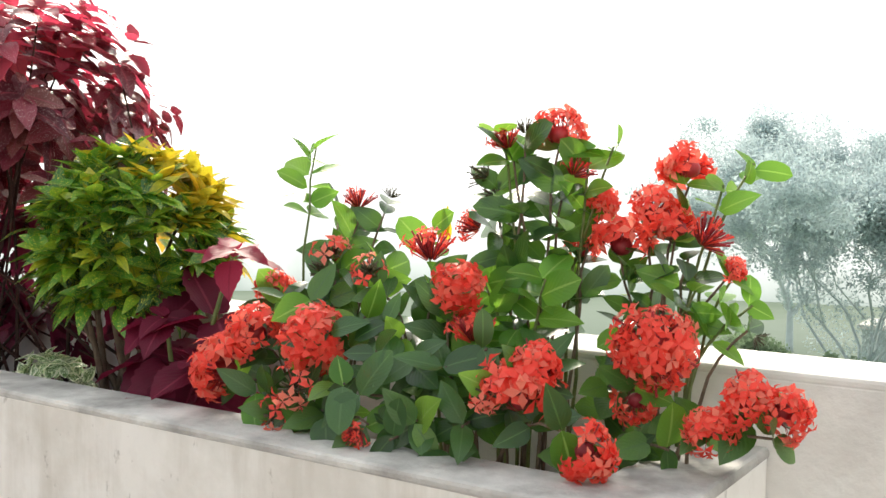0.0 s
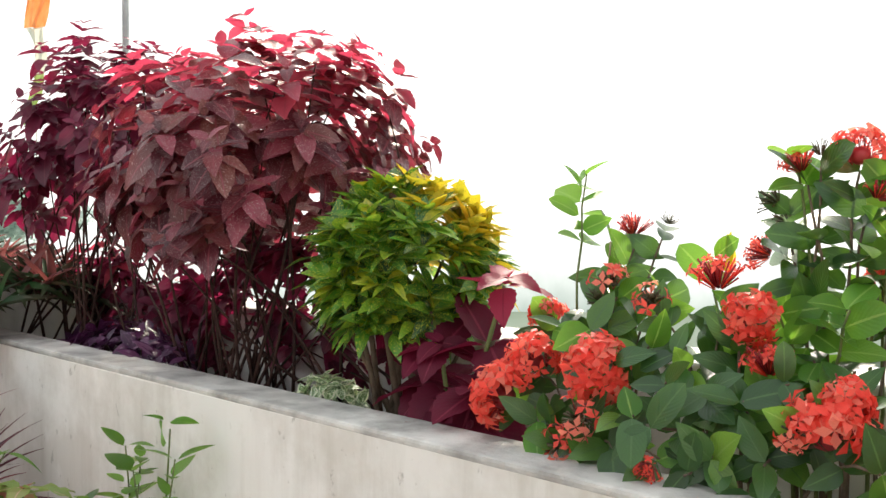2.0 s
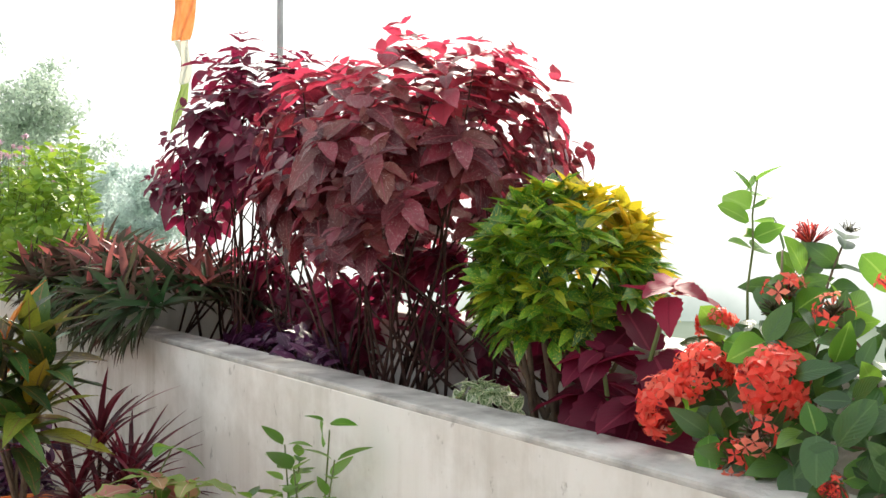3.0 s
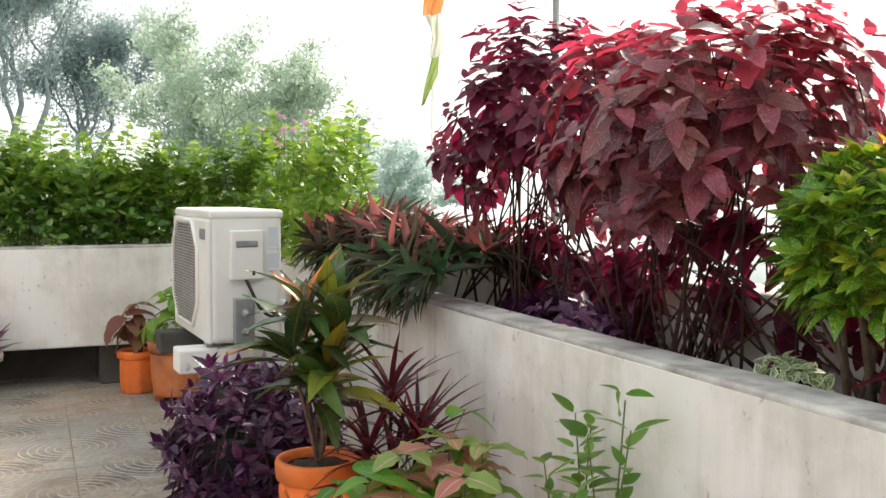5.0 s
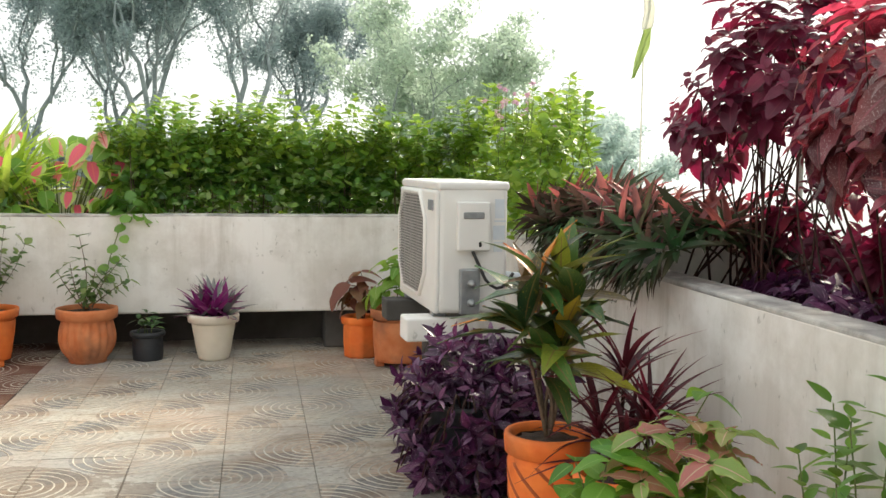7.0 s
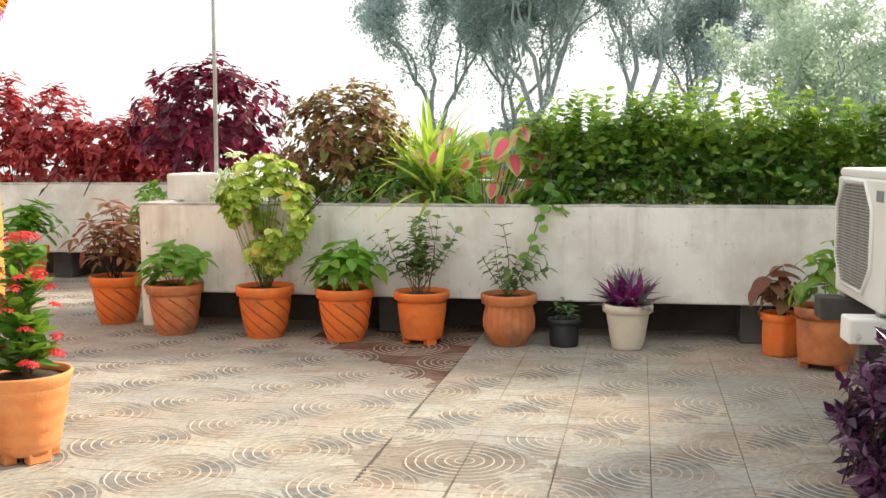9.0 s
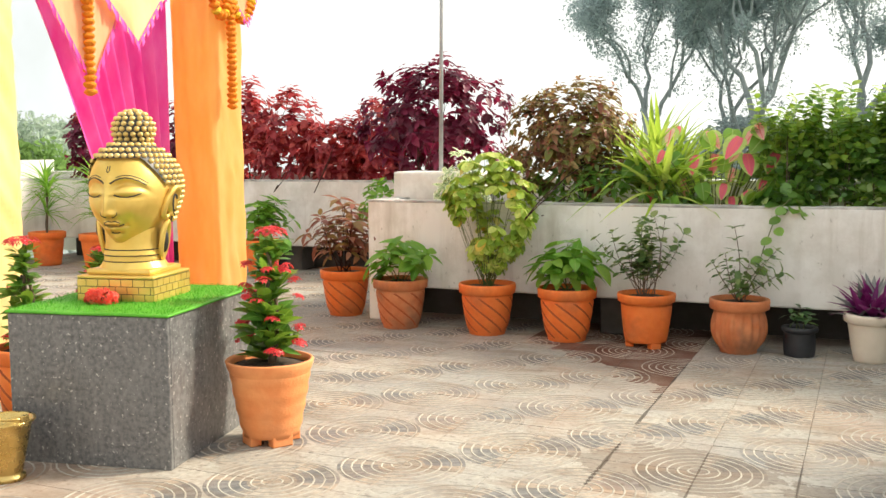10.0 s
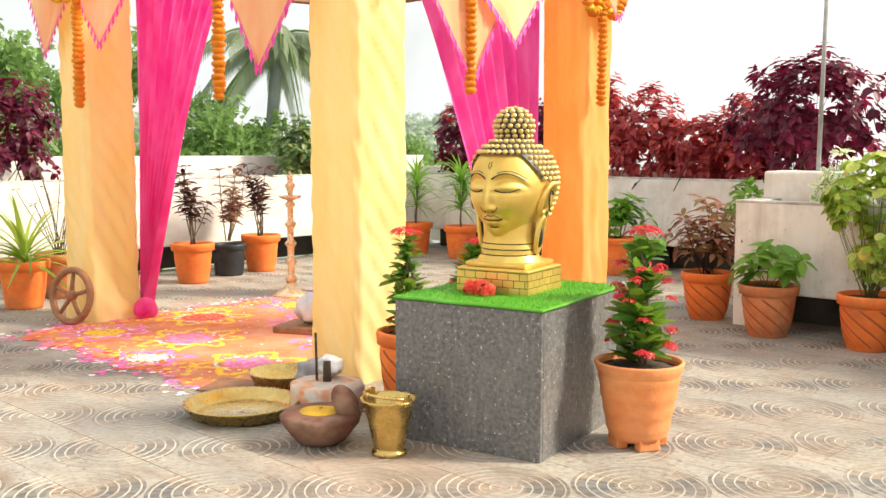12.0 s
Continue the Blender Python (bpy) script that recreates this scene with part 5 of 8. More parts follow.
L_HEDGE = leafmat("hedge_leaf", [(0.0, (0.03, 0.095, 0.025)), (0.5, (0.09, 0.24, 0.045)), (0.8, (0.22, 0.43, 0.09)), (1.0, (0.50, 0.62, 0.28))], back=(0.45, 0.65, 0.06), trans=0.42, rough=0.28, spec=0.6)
L_HEDGE_SUN = leafmat("young_sunlit_hedge_leaf", [(0.0, (0.09, 0.22, 0.03)), (0.6, (0.19, 0.34, 0.045)), (1.0, (0.36, 0.46, 0.08))], back=(0.5, 0.7, 0.07), trans=0.36, rough=0.4)
L_CALAD = leafmat("pink_caladium_leaf", [(0.0, (0.75, 0.08, 0.18)), (0.5, (0.85, 0.22, 0.28)), (0.85, (0.85, 0.48, 0.44)), (1.0, (0.75, 0.70, 0.48))], edge=(0.42, 0.52, 0.16), vein=(0.75, 0.15, 0.18), trans=0.35, rim=0.27)
L_BLADE = leafmat("lime_blade", [(0.0, (0.20, 0.36, 0.05)), (0.6, (0.34, 0.48, 0.07)), (1.0, (0.55, 0.60, 0.18))], back=(0.6, 0.8, 0.1), trans=0.4)
M_RED_FLOWER = leafmat("scarlet_flower", [(0.0, (0.68, 0.03, 0.05)), (1.0, (0.82, 0.08, 0.08))], trans=0.25, glow=1.1)
M_PINK_FLOWER = leafmat("lilac_flower", [(0.0, (0.62, 0.34, 0.55)), (1.0, (0.72, 0.48, 0.66))], trans=0.3, glow=1.1)

# ---------------------------------------------------------------- by the near wall, in front of the unit
pot("flower_pot", "terracotta pot with spiral bands by the planter wall", 0.07, 3.46, 0.345, 0.135, 0.10, "twist", M_TERRA)
_r = random.Random(71)
rosette("croton_plant", "croton with orange, yellow and dark green strap leaves", 0.07, 3.46, 0.31, [(-0.03, 0.02, 0.48), (-0.09, -0.03, 0.34), (0.08, 0.0, 0.40), (0.02, -0.06, 0.26), (0.05, 0.05, 0.44), (-0.04, 0.03, 0.38), (0.03, -0.02, 0.29), (-0.02, -0.03, 0.22)], [leaf_shape("lance", 0.30, 0.15, 0.35, 7, 0, 0.01), leaf_shape("lance", 0.33, 0.3, 0.3, 7, 0, 0.012), leaf_shape("lance", 0.31, 0.55, 0.3, 7, 0, 0.012)], L_CROT_MIX, 0.25, 10, 72, 1.7, 0.15, L_CROT_RED, M_BARK, jolt=0.3, share=0.05, rise=1.7)
pot("flower_pot", "smaller terracotta pot beside the spiral one", 0.19, 3.16, 0.30, 0.125, 0.09, "plain", M_TERRA)
rosette("cordyline_plant", "dark red cordyline with narrow arching leaves", 0.27, 3.33, 0.0, [(0.0, 0.0, 0.50), (0.06, -0.06, 0.36), (-0.07, 0.02, 0.33), (0.1, 0.03, 0.33), (-0.02, -0.08, 0.27)], S_BLADE, L_TI, 0.26, 26, 73, 0.8, 0.0, None, M_STEM_RED)
pot_plant("syngonium_plant", "pink and green syngonium with broad arrow leaves", 0.20, 2.72, 0.0, [(0.02, 0.02, 0.56), (-0.1, 0.06, 0.52), (0.09, -0.03, 0.55), (0.13, 0.09, 0.50), (-0.14, -0.05, 0.44), (0.0, -0.12, 0.50), (-0.06, 0.12, 0.5)], "leaf", [leaf_shape("heart", 0.62, 0.4, 0.15, 10, 0.06, 0.03), leaf_shape("heart", 0.7, 0.25, 0.2, 10, 0.05, 0.035)], L_SYNG, M_STEM_GREEN, 0.105, 74, 0.25, 5, 4, 0.004, start=0.5, upper=L_PINKGREEN)
pot_plant("syngonium_plant", "fresh green syngonium leaves at the pot edge", 0.06, 2.80, 0.0, [(-0.06, -0.06, 0.48), (-0.12, 0.0, 0.45), (0.02, -0.1, 0.46), (0.22, -0.02, 0.62)], "leaf", [leaf_shape("ovate", 0.5, 0.3, 0.2, 7)], L_FRESH, M_STEM_GREEN, 0.12, 75, 0.2, 3, 3, 0.004, start=0.6)
pot("flower_pot", "terracotta pot holding the syngonium", 0.17, 2.75, 0.32, 0.15, 0.11, "plain", M_TERRA)
pot_plant("citrus_sapling", "young shrub with glossy paired leaves against the wall", 0.43, 2.41, 0.0, [(0.07, 0.10, 0.62), (0.04, -0.12, 0.66), (0.0, 0.0, 0.62), (-0.06, 0.10, 0.54), (-0.08, -0.08, 0.52), (0.06, 0.16, 0.64)], "leaf", S_OVAL, L_HEDGE, M_STEM_GREEN, 0.080, 76, 0.0, 10, 2, 0.004, start=0.35, wind=0.025)
_sp = thing("sapling_shoot", "light green round leaf on a thin shoot", "plant", 0.45, 2.36, 0.0)
_g = Geo()
tube(_g, bent((-0.01, 0.03, 0.0), (0.03, -0.03, 0.72), 0, 6, 0.01), 0.003, 0.002, 6)
part("stem", _g, M_STEM_GREEN, _sp)
put_leaves(_sp, "leaf", S_OVAL, L_FRESH, [aim((0.02, -0.03, 0.69), (-0.3, -0.25, 0.35), (-0.8, -0.2, 0.5), 0.085), aim((0.03, -0.03, 0.735), (0.5, -0.75, 0.1), (-0.4, 0, 1), 0.07), aim((0.02, -0.02, 0.74), (-0.4, 0.5, 0.3), UP, 0.05)])
pot("flower_pot", "terracotta pot of the young citrus against the wall", 0.42, 2.40, 0.30, 0.13, 0.10, "plain", M_TERRA)


def spiderwort_mound():
    """Trailing purple plant that hides its own pot."""
    rng = random.Random(81)
    ob = thing("spiderwort_mound", "bushy mound of purple spiderwort trailing to the floor", "plant", -0.06, 4.02, 0.0)
    part("pot_body", lathe([(0.13, 0.0), (0.16, 0.3), (0.17, 0.32), (0.15, 0.32), (0.14, 0.27), (0.01, 0.27)], 28), M_BLACKPOT, ob, "dark pot hidden under the leaves")
    ps = []
    for i in range(520):
        d = unit(rng, -0.85, 1.0)
        k = rng.uniform(0.7, 1.12)
        p = Vector((d.x * 0.29 + 0.03, d.y * 0.32, 0.24 + d.z * 0.25 + 0.13 * noise.noise(d * 2.8))) * 1.0
        p = Vector((p.x * k, p.y * k, max(0.03, p.z * k)))
        ps += whorl(rng, p, d * 0.7 + unit(rng) * 0.7 + Vector((0, 0, 0.4)), 4, 0.068 * rng.uniform(0.7, 1.3), 0.8, -0.2, 0.9, twist=1.1)
    for i in range(26):
        a = rng.uniform(0, 6.28)
        g = Geo()
        tube(g, bent((0.1 * math.cos(a), 0.1 * math.sin(a), 0.27), (0.28 * math.cos(a), 0.34 * math.sin(a), rng.uniform(0.04, 0.4)), 0.08, 5, 0.02, rng), 0.004, 0.003, 5)
        part("stem", g, M_STEM_RED, ob)
    rng.shuffle(ps)
    put_leaves(ob, "leaf", [leaf_shape("lance", 0.42, 0.2, 0.35, 5), leaf_shape("lance", 0.38, 0.4, 0.3, 5)], L_PURPLE, ps, 220)


spiderwort_mound()

# corner behind the unit
pot("flower_pot", "small eight-sided terracotta pot in the corner", -0.20, 6.50, 0.25, 0.115, 0.095, "hex", M_TERRA, segs=48)
pot_plant("syngonium_plant", "reddish syngonium in the eight-sided pot", -0.20, 6.50, 0.22, [(-0.08, -0.03, 0.24), (0.0, 0.02, 0.30), (-0.12, 0.04, 0.18), (0.05, -0.05, 0.2)], "leaf", [leaf_shape("heart", 0.6, 0.45, 0.15, 7)], L_BROWN, M_STEM_RED, 0.13, 77, 0.4, 3, 3, 0.004, start=0.4)
pot("flower_pot", "stained terracotta tub on stub feet", 0.0, 6.20, 0.34, 0.175, 0.145, "feet", M_TERRA_OLD, 20)
pot_plant("syngonium_plant", "light green syngonium in the footed tub", 0.0, 6.20, 0.31, [(-0.08, 0.02, 0.30), (0.04, 0.0, 0.38), (-0.03, -0.08, 0.28), (0.1, 0.06, 0.3), (-0.14, -0.02, 0.16)], "leaf", [leaf_shape("heart", 0.62, 0.4, 0.15, 7)], L_SYNG, M_STEM_GREEN, 0.14, 78, 0.3, 4, 3, 0.004, start=0.4, upper=None)


# ---------------------------------------------------------------- row of pots along the raised planter
ROW = "pots along the raised planter"
pot("flower_pot", "bright terracotta pot with spiral bands beside the planter corner", -4.66, 6.88, 0.335, 0.185, 0.118, "twist", M_TERRA, 10, ROW)
pot_plant("bronze_shrub", "bushy potted shrub with bronze-pink narrow leaves", -4.66, 6.88, 0.30, [(x * 0.23, y * 0.19, z) for x, y, z in ((0, 0, 0.5), (-1, 0.2, 0.42), (1.1, 0.1, 0.42), (-0.5, -0.8, 0.4), (0.6, -0.7, 0.4), (-1.2, -0.4, 0.3), (1.3, -0.3, 0.34), (0.2, 0.9, 0.45), (-0.7, 0.8, 0.4), (0.4, -0.2, 0.52), (-0.3, 0.3, 0.55))], "leaf", S_LANCE, L_BRONZE, M_STEM_RED, 0.115, 91, 0.2, 5, 6, 0.004, start=0.3)
pot("flower_pot", "worn terracotta pot with spiral bands and dark stains", -4.05, 6.55, 0.335, 0.185, 0.118, "twist", M_TERRA_OLD, 40, ROW)
pot_plant("leafy_plant", "potted plant with soft drooping green leaves", -4.05, 6.55, 0.30, [(-0.14, 0, 0.2), (0.02, 0.02, 0.28), (0.14, -0.03, 0.2), (-0.05, -0.1, 0.22), (0.24, -0.08, 0.22), (-0.2, -0.04, 0.12)], "leaf", S_OVAL, L_LEAFY, M_STEM_GREEN, 0.14, 92, 0.35, 3, 5, 0.004)
pot("flower_pot", "terracotta pot with spiral bands and a mossy rim", -3.415, 6.55, 0.335, 0.185, 0.118, "twist", M_TERRA, 70, ROW)
_r = random.Random(93)
_tips = []
for _k in range(48):
    _d = unit(_r, -1.0, 1.0)
    _w = 0.30 * (0.62 + 0.38 * min(1.0, (_d.z + 1.0) / 1.1))
    _tips.append((0.03 + _d.x * _w, _d.y * _w * 0.8, 0.54 + 0.35 * _d.z))
pot_plant("lime_shrub", "tall potted shrub with round lime and cream leaves", -3.415, 6.55, 0.30, _tips, "leaf", S_ROUND, L_LIME, M_STEM_GREEN, 0.080, 93, 0.85, 3, 7, 0.0026, start=0.72, wind=0.03)
pot("flower_pot", "bright terracotta pot with spiral bands", -2.865, 6.53, 0.335, 0.185, 0.118, "twist", M_TERRA, 100, ROW)
pot_plant("leafy_plant", "potted plant with broad pointed green leaves", -2.865, 6.53, 0.30, [(-0.12, 0.02, 0.24), (0.0, 0.02, 0.32), (0.13, 0, 0.26), (-0.06, -0.1, 0.22), (0.08, -0.1, 0.24), (0.2, -0.04, 0.2), (-0.18, -0.05, 0.16)], "leaf", S_OVAL, L_LEAFY, M_STEM_GREEN, 0.15, 94, 0.3, 3, 5, 0.004)
pot("flower_pot", "smooth orange terracotta pot on three feet", -2.355, 6.50, 0.33, 0.175, 0.120, "feet", M_TERRA, 150, ROW)
_r = random.Random(95)
pot_plant("twiggy_shrub", "twiggy potted shrub with tiny olive leaves", -2.355, 6.50, 0.30, [(_r.gauss(0.05, 0.13), _r.gauss(0, 0.08), _r.uniform(0.25, 0.5)) for _ in range(20)], "leaf", S_HEDGE, L_OLIVE, M_BARK, 0.06, 95, 0.05, 5, 4, 0.003, start=0.3, wind=0.05)
pot("flower_pot", "fluted terracotta pot with weathered ribs", -1.81, 6.54, 0.32, 0.172, 0.095, "flute", M_TERRA_OLD, 0, ROW, 108)
pot_plant("rose_bush", "sparse potted rose with small dark leaves", -1.81, 6.54, 0.29, [(-0.16, 0, 0.24), (-0.04, 0.02, 0.45), (0.05, 0.0, 0.24), (0.14, -0.03, 0.26), (0.24, -0.02, 0.2), (-0.08, -0.06, 0.3), (0.2, 0.03, 0.32), (0.0, -0.1, 0.16)], "leaf", S_OVAL, L_OLIVE, M_BARK, 0.065, 96, 0.15, 5, 4, 0.004, start=0.25, wind=0.04)
pot("nursery_pot", "small black plastic nursery pot", -1.47, 6.56, 0.17, 0.10, 0.085, "plain", M_BLACKPOT, 0, ROW, 28)
pot_plant("seedling", "small dark green seedling in the black pot", -1.47, 6.56, 0.14, [(0, 0, 0.14), (-0.05, 0, 0.1), (0.05, -0.02, 0.1)], "leaf", S_LANCE, L_IXORA, M_STEM_GREEN, 0.07, 97, 0.1, 3, 3, 0.003)
pot("flower_pot", "cream pot with a banded rim", -1.085, 6.54, 0.275, 0.15, 0.09, "plain", M_CREAMPOT, 0, ROW)
rosette("boat_lily", "purple and grey boat lily in a cream pot", -1.085, 6.54, 0.24, [(0, 0, 0.02), (-0.06, -0.03, 0.0), (0.07, -0.02, 0.0), (0.0, -0.06, 0.0), (0, 0.05, 0.02)], S_STRAP, leafmat("magenta_boat_lily_leaf", [(0.0, (0.16, 0.015, 0.13)), (0.6, (0.28, 0.03, 0.20)), (1.0, (0.25, 0.16, 0.20))], trans=0.3, back=(0.5, 0.05, 0.3)), 0.21, 20, 98, 1.1, 0.0, leafmat("grey_boat_lily_leaf", [(0.0, (0.15, 0.17, 0.17)), (1.0, (0.30, 0.30, 0.30))], trans=0.2), share=0.25)


# ---------------------------------------------------------------- hedge and bed plants behind the wall
def hedge(name, label, x0, x1, y0, y1, z0, z1, n, size, seed, mat, sunmat, sun_share=0.36, crest=0.12, cat="hedge"):
    rng = random.Random(seed)
    ob = thing(name, label, cat, (x0 + x1) / 2, (y0 + y1) / 2, z0)
    ox, oy = (x0 + x1) / 2, (y0 + y1) / 2
    a, b, tips = [], [], []
    for i in range(n):
        x, y = rng.uniform(x0, x1) - ox, rng.uniform(y0, y1) - oy
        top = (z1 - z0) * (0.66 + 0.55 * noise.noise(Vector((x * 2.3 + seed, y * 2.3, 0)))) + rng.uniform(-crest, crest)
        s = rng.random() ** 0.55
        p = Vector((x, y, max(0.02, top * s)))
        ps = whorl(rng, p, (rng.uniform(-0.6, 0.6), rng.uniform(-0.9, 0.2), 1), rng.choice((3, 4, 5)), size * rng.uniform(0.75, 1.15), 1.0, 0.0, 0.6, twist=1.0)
        # Top whorls take the paler leaf: young growth plus sun put into colour.
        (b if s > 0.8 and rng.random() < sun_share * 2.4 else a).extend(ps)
        if i % 23 == 0:
            tips.append(p)
    for i in range(n // 14):
        x, y = rng.uniform(x0, x1) - ox, rng.uniform(y0, y1 - 0.15) - oy
        top = (z1 - z0) * (0.68 + 0.55 * noise.noise(Vector((x * 2.3 + seed, y * 2.3, 0))))
        q = Vector((x, y, top * 0.8))
        e = q + Vector((rng.uniform(-0.1, 0.1), rng.uniform(-0.12, 0.08), rng.uniform(0.12, 0.42)))
        g = Geo()
        tube(g, bent(q, e, 0, 3, 0.02, rng), 0.003, 0.0015, 4)
        part("stem", g, M_STEM_GREEN, ob)
        for k in range(9):
            (b if rng.random() < 0.5 else a).extend(whorl(rng, q.lerp(e, 0.2 + 0.8 * k / 8), e - q, 3, size * 0.95, 1.0, 0.0))
    for t in tips[:25]:
        g = Geo()
        tube(g, bent((t.x * 0.95, t.y, -0.03), t, 0, 4, 0.05, rng), 0.005, 0.002, 5)
        part("stem", g, M_BARK, ob)
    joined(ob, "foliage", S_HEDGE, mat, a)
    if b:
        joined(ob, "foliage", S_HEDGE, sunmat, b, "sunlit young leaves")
    return ob


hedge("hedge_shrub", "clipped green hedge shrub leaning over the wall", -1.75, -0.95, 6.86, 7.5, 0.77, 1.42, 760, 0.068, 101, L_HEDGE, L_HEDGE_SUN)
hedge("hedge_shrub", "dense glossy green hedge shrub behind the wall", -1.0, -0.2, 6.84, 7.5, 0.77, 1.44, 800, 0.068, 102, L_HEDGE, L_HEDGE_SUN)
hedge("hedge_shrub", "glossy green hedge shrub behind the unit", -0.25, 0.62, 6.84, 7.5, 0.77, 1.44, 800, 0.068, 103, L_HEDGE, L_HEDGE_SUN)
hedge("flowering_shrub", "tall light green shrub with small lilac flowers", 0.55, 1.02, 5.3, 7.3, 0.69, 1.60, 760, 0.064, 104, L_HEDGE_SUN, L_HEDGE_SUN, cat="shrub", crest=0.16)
_r = random.Random(105)
_fl = thing("lilac_flowers", "small lilac flowers over the light green shrub", "flowers", 0.7, 6.4, 0.69)
for k in range(26):
    g = Geo()
    p = Vector((_r.uniform(-0.15, 0.2), _r.uniform(-0.8, 0.6), _r.uniform(0.72, 0.97)))
    tube(g, [(p.x, p.y, 0.6), p], 0.0015, 0.0015, 4, 1)
    for q in range(4):
        floret(g, p + unit(_r) * 0.012, unit(_r, 0, 1), 0.018, _r)
    part("flower", g, [M_PINK_FLOWER, M_STEM_GREEN], _fl)


def caladium(name, label, x, y, z, leaves, seed):
    rng = random.Random(seed)
    ob = thing(name, label, "plant", x, y, z)
    for dx, dy, dz, pink, s in leaves:
        g = Geo()
        tube(g, bent((dx * 0.3, dy * 0.3, 0), (dx, dy, dz), 0.02, 5, 0.02, rng), 0.004, 0.003, 5)
        part("stalk", g, M_STEM_GREEN, ob)
        m = aim((dx, dy, dz), (rng.uniform(-0.7, 0.7), -0.8, -0.7), (0, -0.8, 0.6), s, rng.uniform(-0.4, 0.4))
        part("leaf", leaf_mesh("leaf", leaf_shape("heart", 0.72, 0.2, 0.12, 8), L_CALAD if pink else L_SYNG), None, ob, "pink leaf with green rim" if pink else "", m)
    return ob


_r = random.Random(111)
caladium("caladium_plant", "pink and green caladium in the planter", -2.02, 7.0, 0.77, [(_r.uniform(-0.50, 0.40), _r.uniform(-0.12, 0.25), _r.uniform(0.12, 0.62), _r.random() < 0.5, _r.uniform(0.11, 0.19)) for _ in range(54)], 112)
low_clump("trailing_vine", "heart-leaved vine hanging over the planter edge", (-1.62, 6.86, 0.77), (0.22, 0.10, 0.12), 30, 0.09, S_ROUND, L_HEDGE, 113, h0=0.06)
_vn = thing("hanging_vine", "single vine strand with round leaves down the wall", "vine", -1.65, 6.72, 0.45)
_g = Geo()
tube(_g, [(0.1, 0.03, 0.46), (0.04, -0.01, 0.40), (0.0, 0.0, 0.3), (-0.05, 0.0, 0.15), (-0.08, 0.0, 0.03)], 0.004, 0.003, 5)
part("stem", _g, M_STEM_GREEN, _vn)
_r = random.Random(114)
put_leaves(_vn, "leaf", S_ROUND, L_HEDGE, [aim((0.08 - 0.17 * s, -0.015, 0.42 - 0.40 * s), (_r.uniform(-1, 1), -0.5, -0.3), (0, -1, 0.5), 0.075) for s in (0.05, 0.2, 0.35, 0.5, 0.66, 0.8, 0.97)])
rosette("blade_clump", "clump of arching lime-green blades in the planter", -2.42, 7.1, 0.77, [(x, y, 0.05 + z) for x, y, z in ((-0.12, 0, 0.1), (0, 0.05, 0.2), (0.12, 0, 0.1), (0.05, -0.1, 0.05), (-0.05, 0.1, 0.2), (0.18, 0.08, 0.0))], S_BLADE, L_BLADE, 0.55, 26, 115, 0.65, 0.0)
coleus_bush("coleus_shrub", "bronze and olive coleus shrub in the raised planter", (-3.02, 7.15, 0.77), (-3.02, 7.1, 1.30), (0.46, 0.3, 0.40), 270, 0.076, L_BROWN_COLEUS, L_BROWN_COLEUS, M_STEM_RED, 116, limit=90, nst=10, spread=0.16, low=-0.95)
coleus_bush("coleus_shrub", "large dark burgundy coleus dome behind the block", (-4.38, 7.95, 0.5), (-4.38, 7.95, 1.46), (0.64, 0.45, 0.50), 190, 0.105, L_COLEUS_DARK, L_COLEUS_SMALL, M_STEM_RED, 117, limit=90, nst=10, spread=0.2, low=-0.7, top=0.4)
low_clump("filler_plant", "low mixed green foliage at the foot of the bronze coleus", (-2.75, 6.98, 0.77), (0.72, 0.12, 0.36), 130, 0.085, S_LANCE, L_HEDGE, 118, h0=0.04, limit=100)
# cement block with the lightning rod
solid("cement_block", wobble(box(-4.42, -3.78, 7.2, 7.6, 0.77, 1.05, 0.02, 2), 0.008, 5, 3), M_WALL, "pale cement block standing in the planter", "block")
g = Geo()
tube(g, [(-4.07, 7.3, 0.9), (-4.06, 7.3, 2.0), (-4.04, 7.3, 3.6)], 0.016, 0.014, 10)
tagged(new("steel_pole", g.mesh("steel_pole", M_POLE)), "thin dull steel pole rising from the cement block", "pole")
low_clump("silver_plant", "pale silver-green foliage by the cement block", (-3.8, 7.02, 0.77), (0.22, 0.12, 0.42), 50, 0.075, S_OVAL, L_VARIEG, 119, limit=80)
low_clump("corner_weed", "yellow-green weed at the planter corner", (-4.55, 7.3, 0.6), (0.22, 0.2, 0.4), 40, 0.07, S_OVAL, L_LEAFY, 120, limit=80)

# ---------------------------------------------------------------- far side of the terrace
for i, (x, z, r, mt) in enumerate(((-7.3, 1.45, 0.42, L_REDROW), (-6.75, 1.35, 0.42, L_REDROW), (-6.15, 1.2, 0.40, L_REDROW), (-5.65, 1.28, 0.36, L_REDROW), (-5.15, 1.2, 0.40, L_COLEUS_SMALL), (-8.0, 1.35, 0.40, L_COLEUS_DARK), (-9.3, 1.3, 0.40, L_COLEUS_DARK))):
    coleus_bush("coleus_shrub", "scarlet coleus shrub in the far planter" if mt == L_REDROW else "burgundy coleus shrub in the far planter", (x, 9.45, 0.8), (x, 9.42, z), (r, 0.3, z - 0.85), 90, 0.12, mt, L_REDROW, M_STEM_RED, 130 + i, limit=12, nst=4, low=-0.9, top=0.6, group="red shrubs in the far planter")
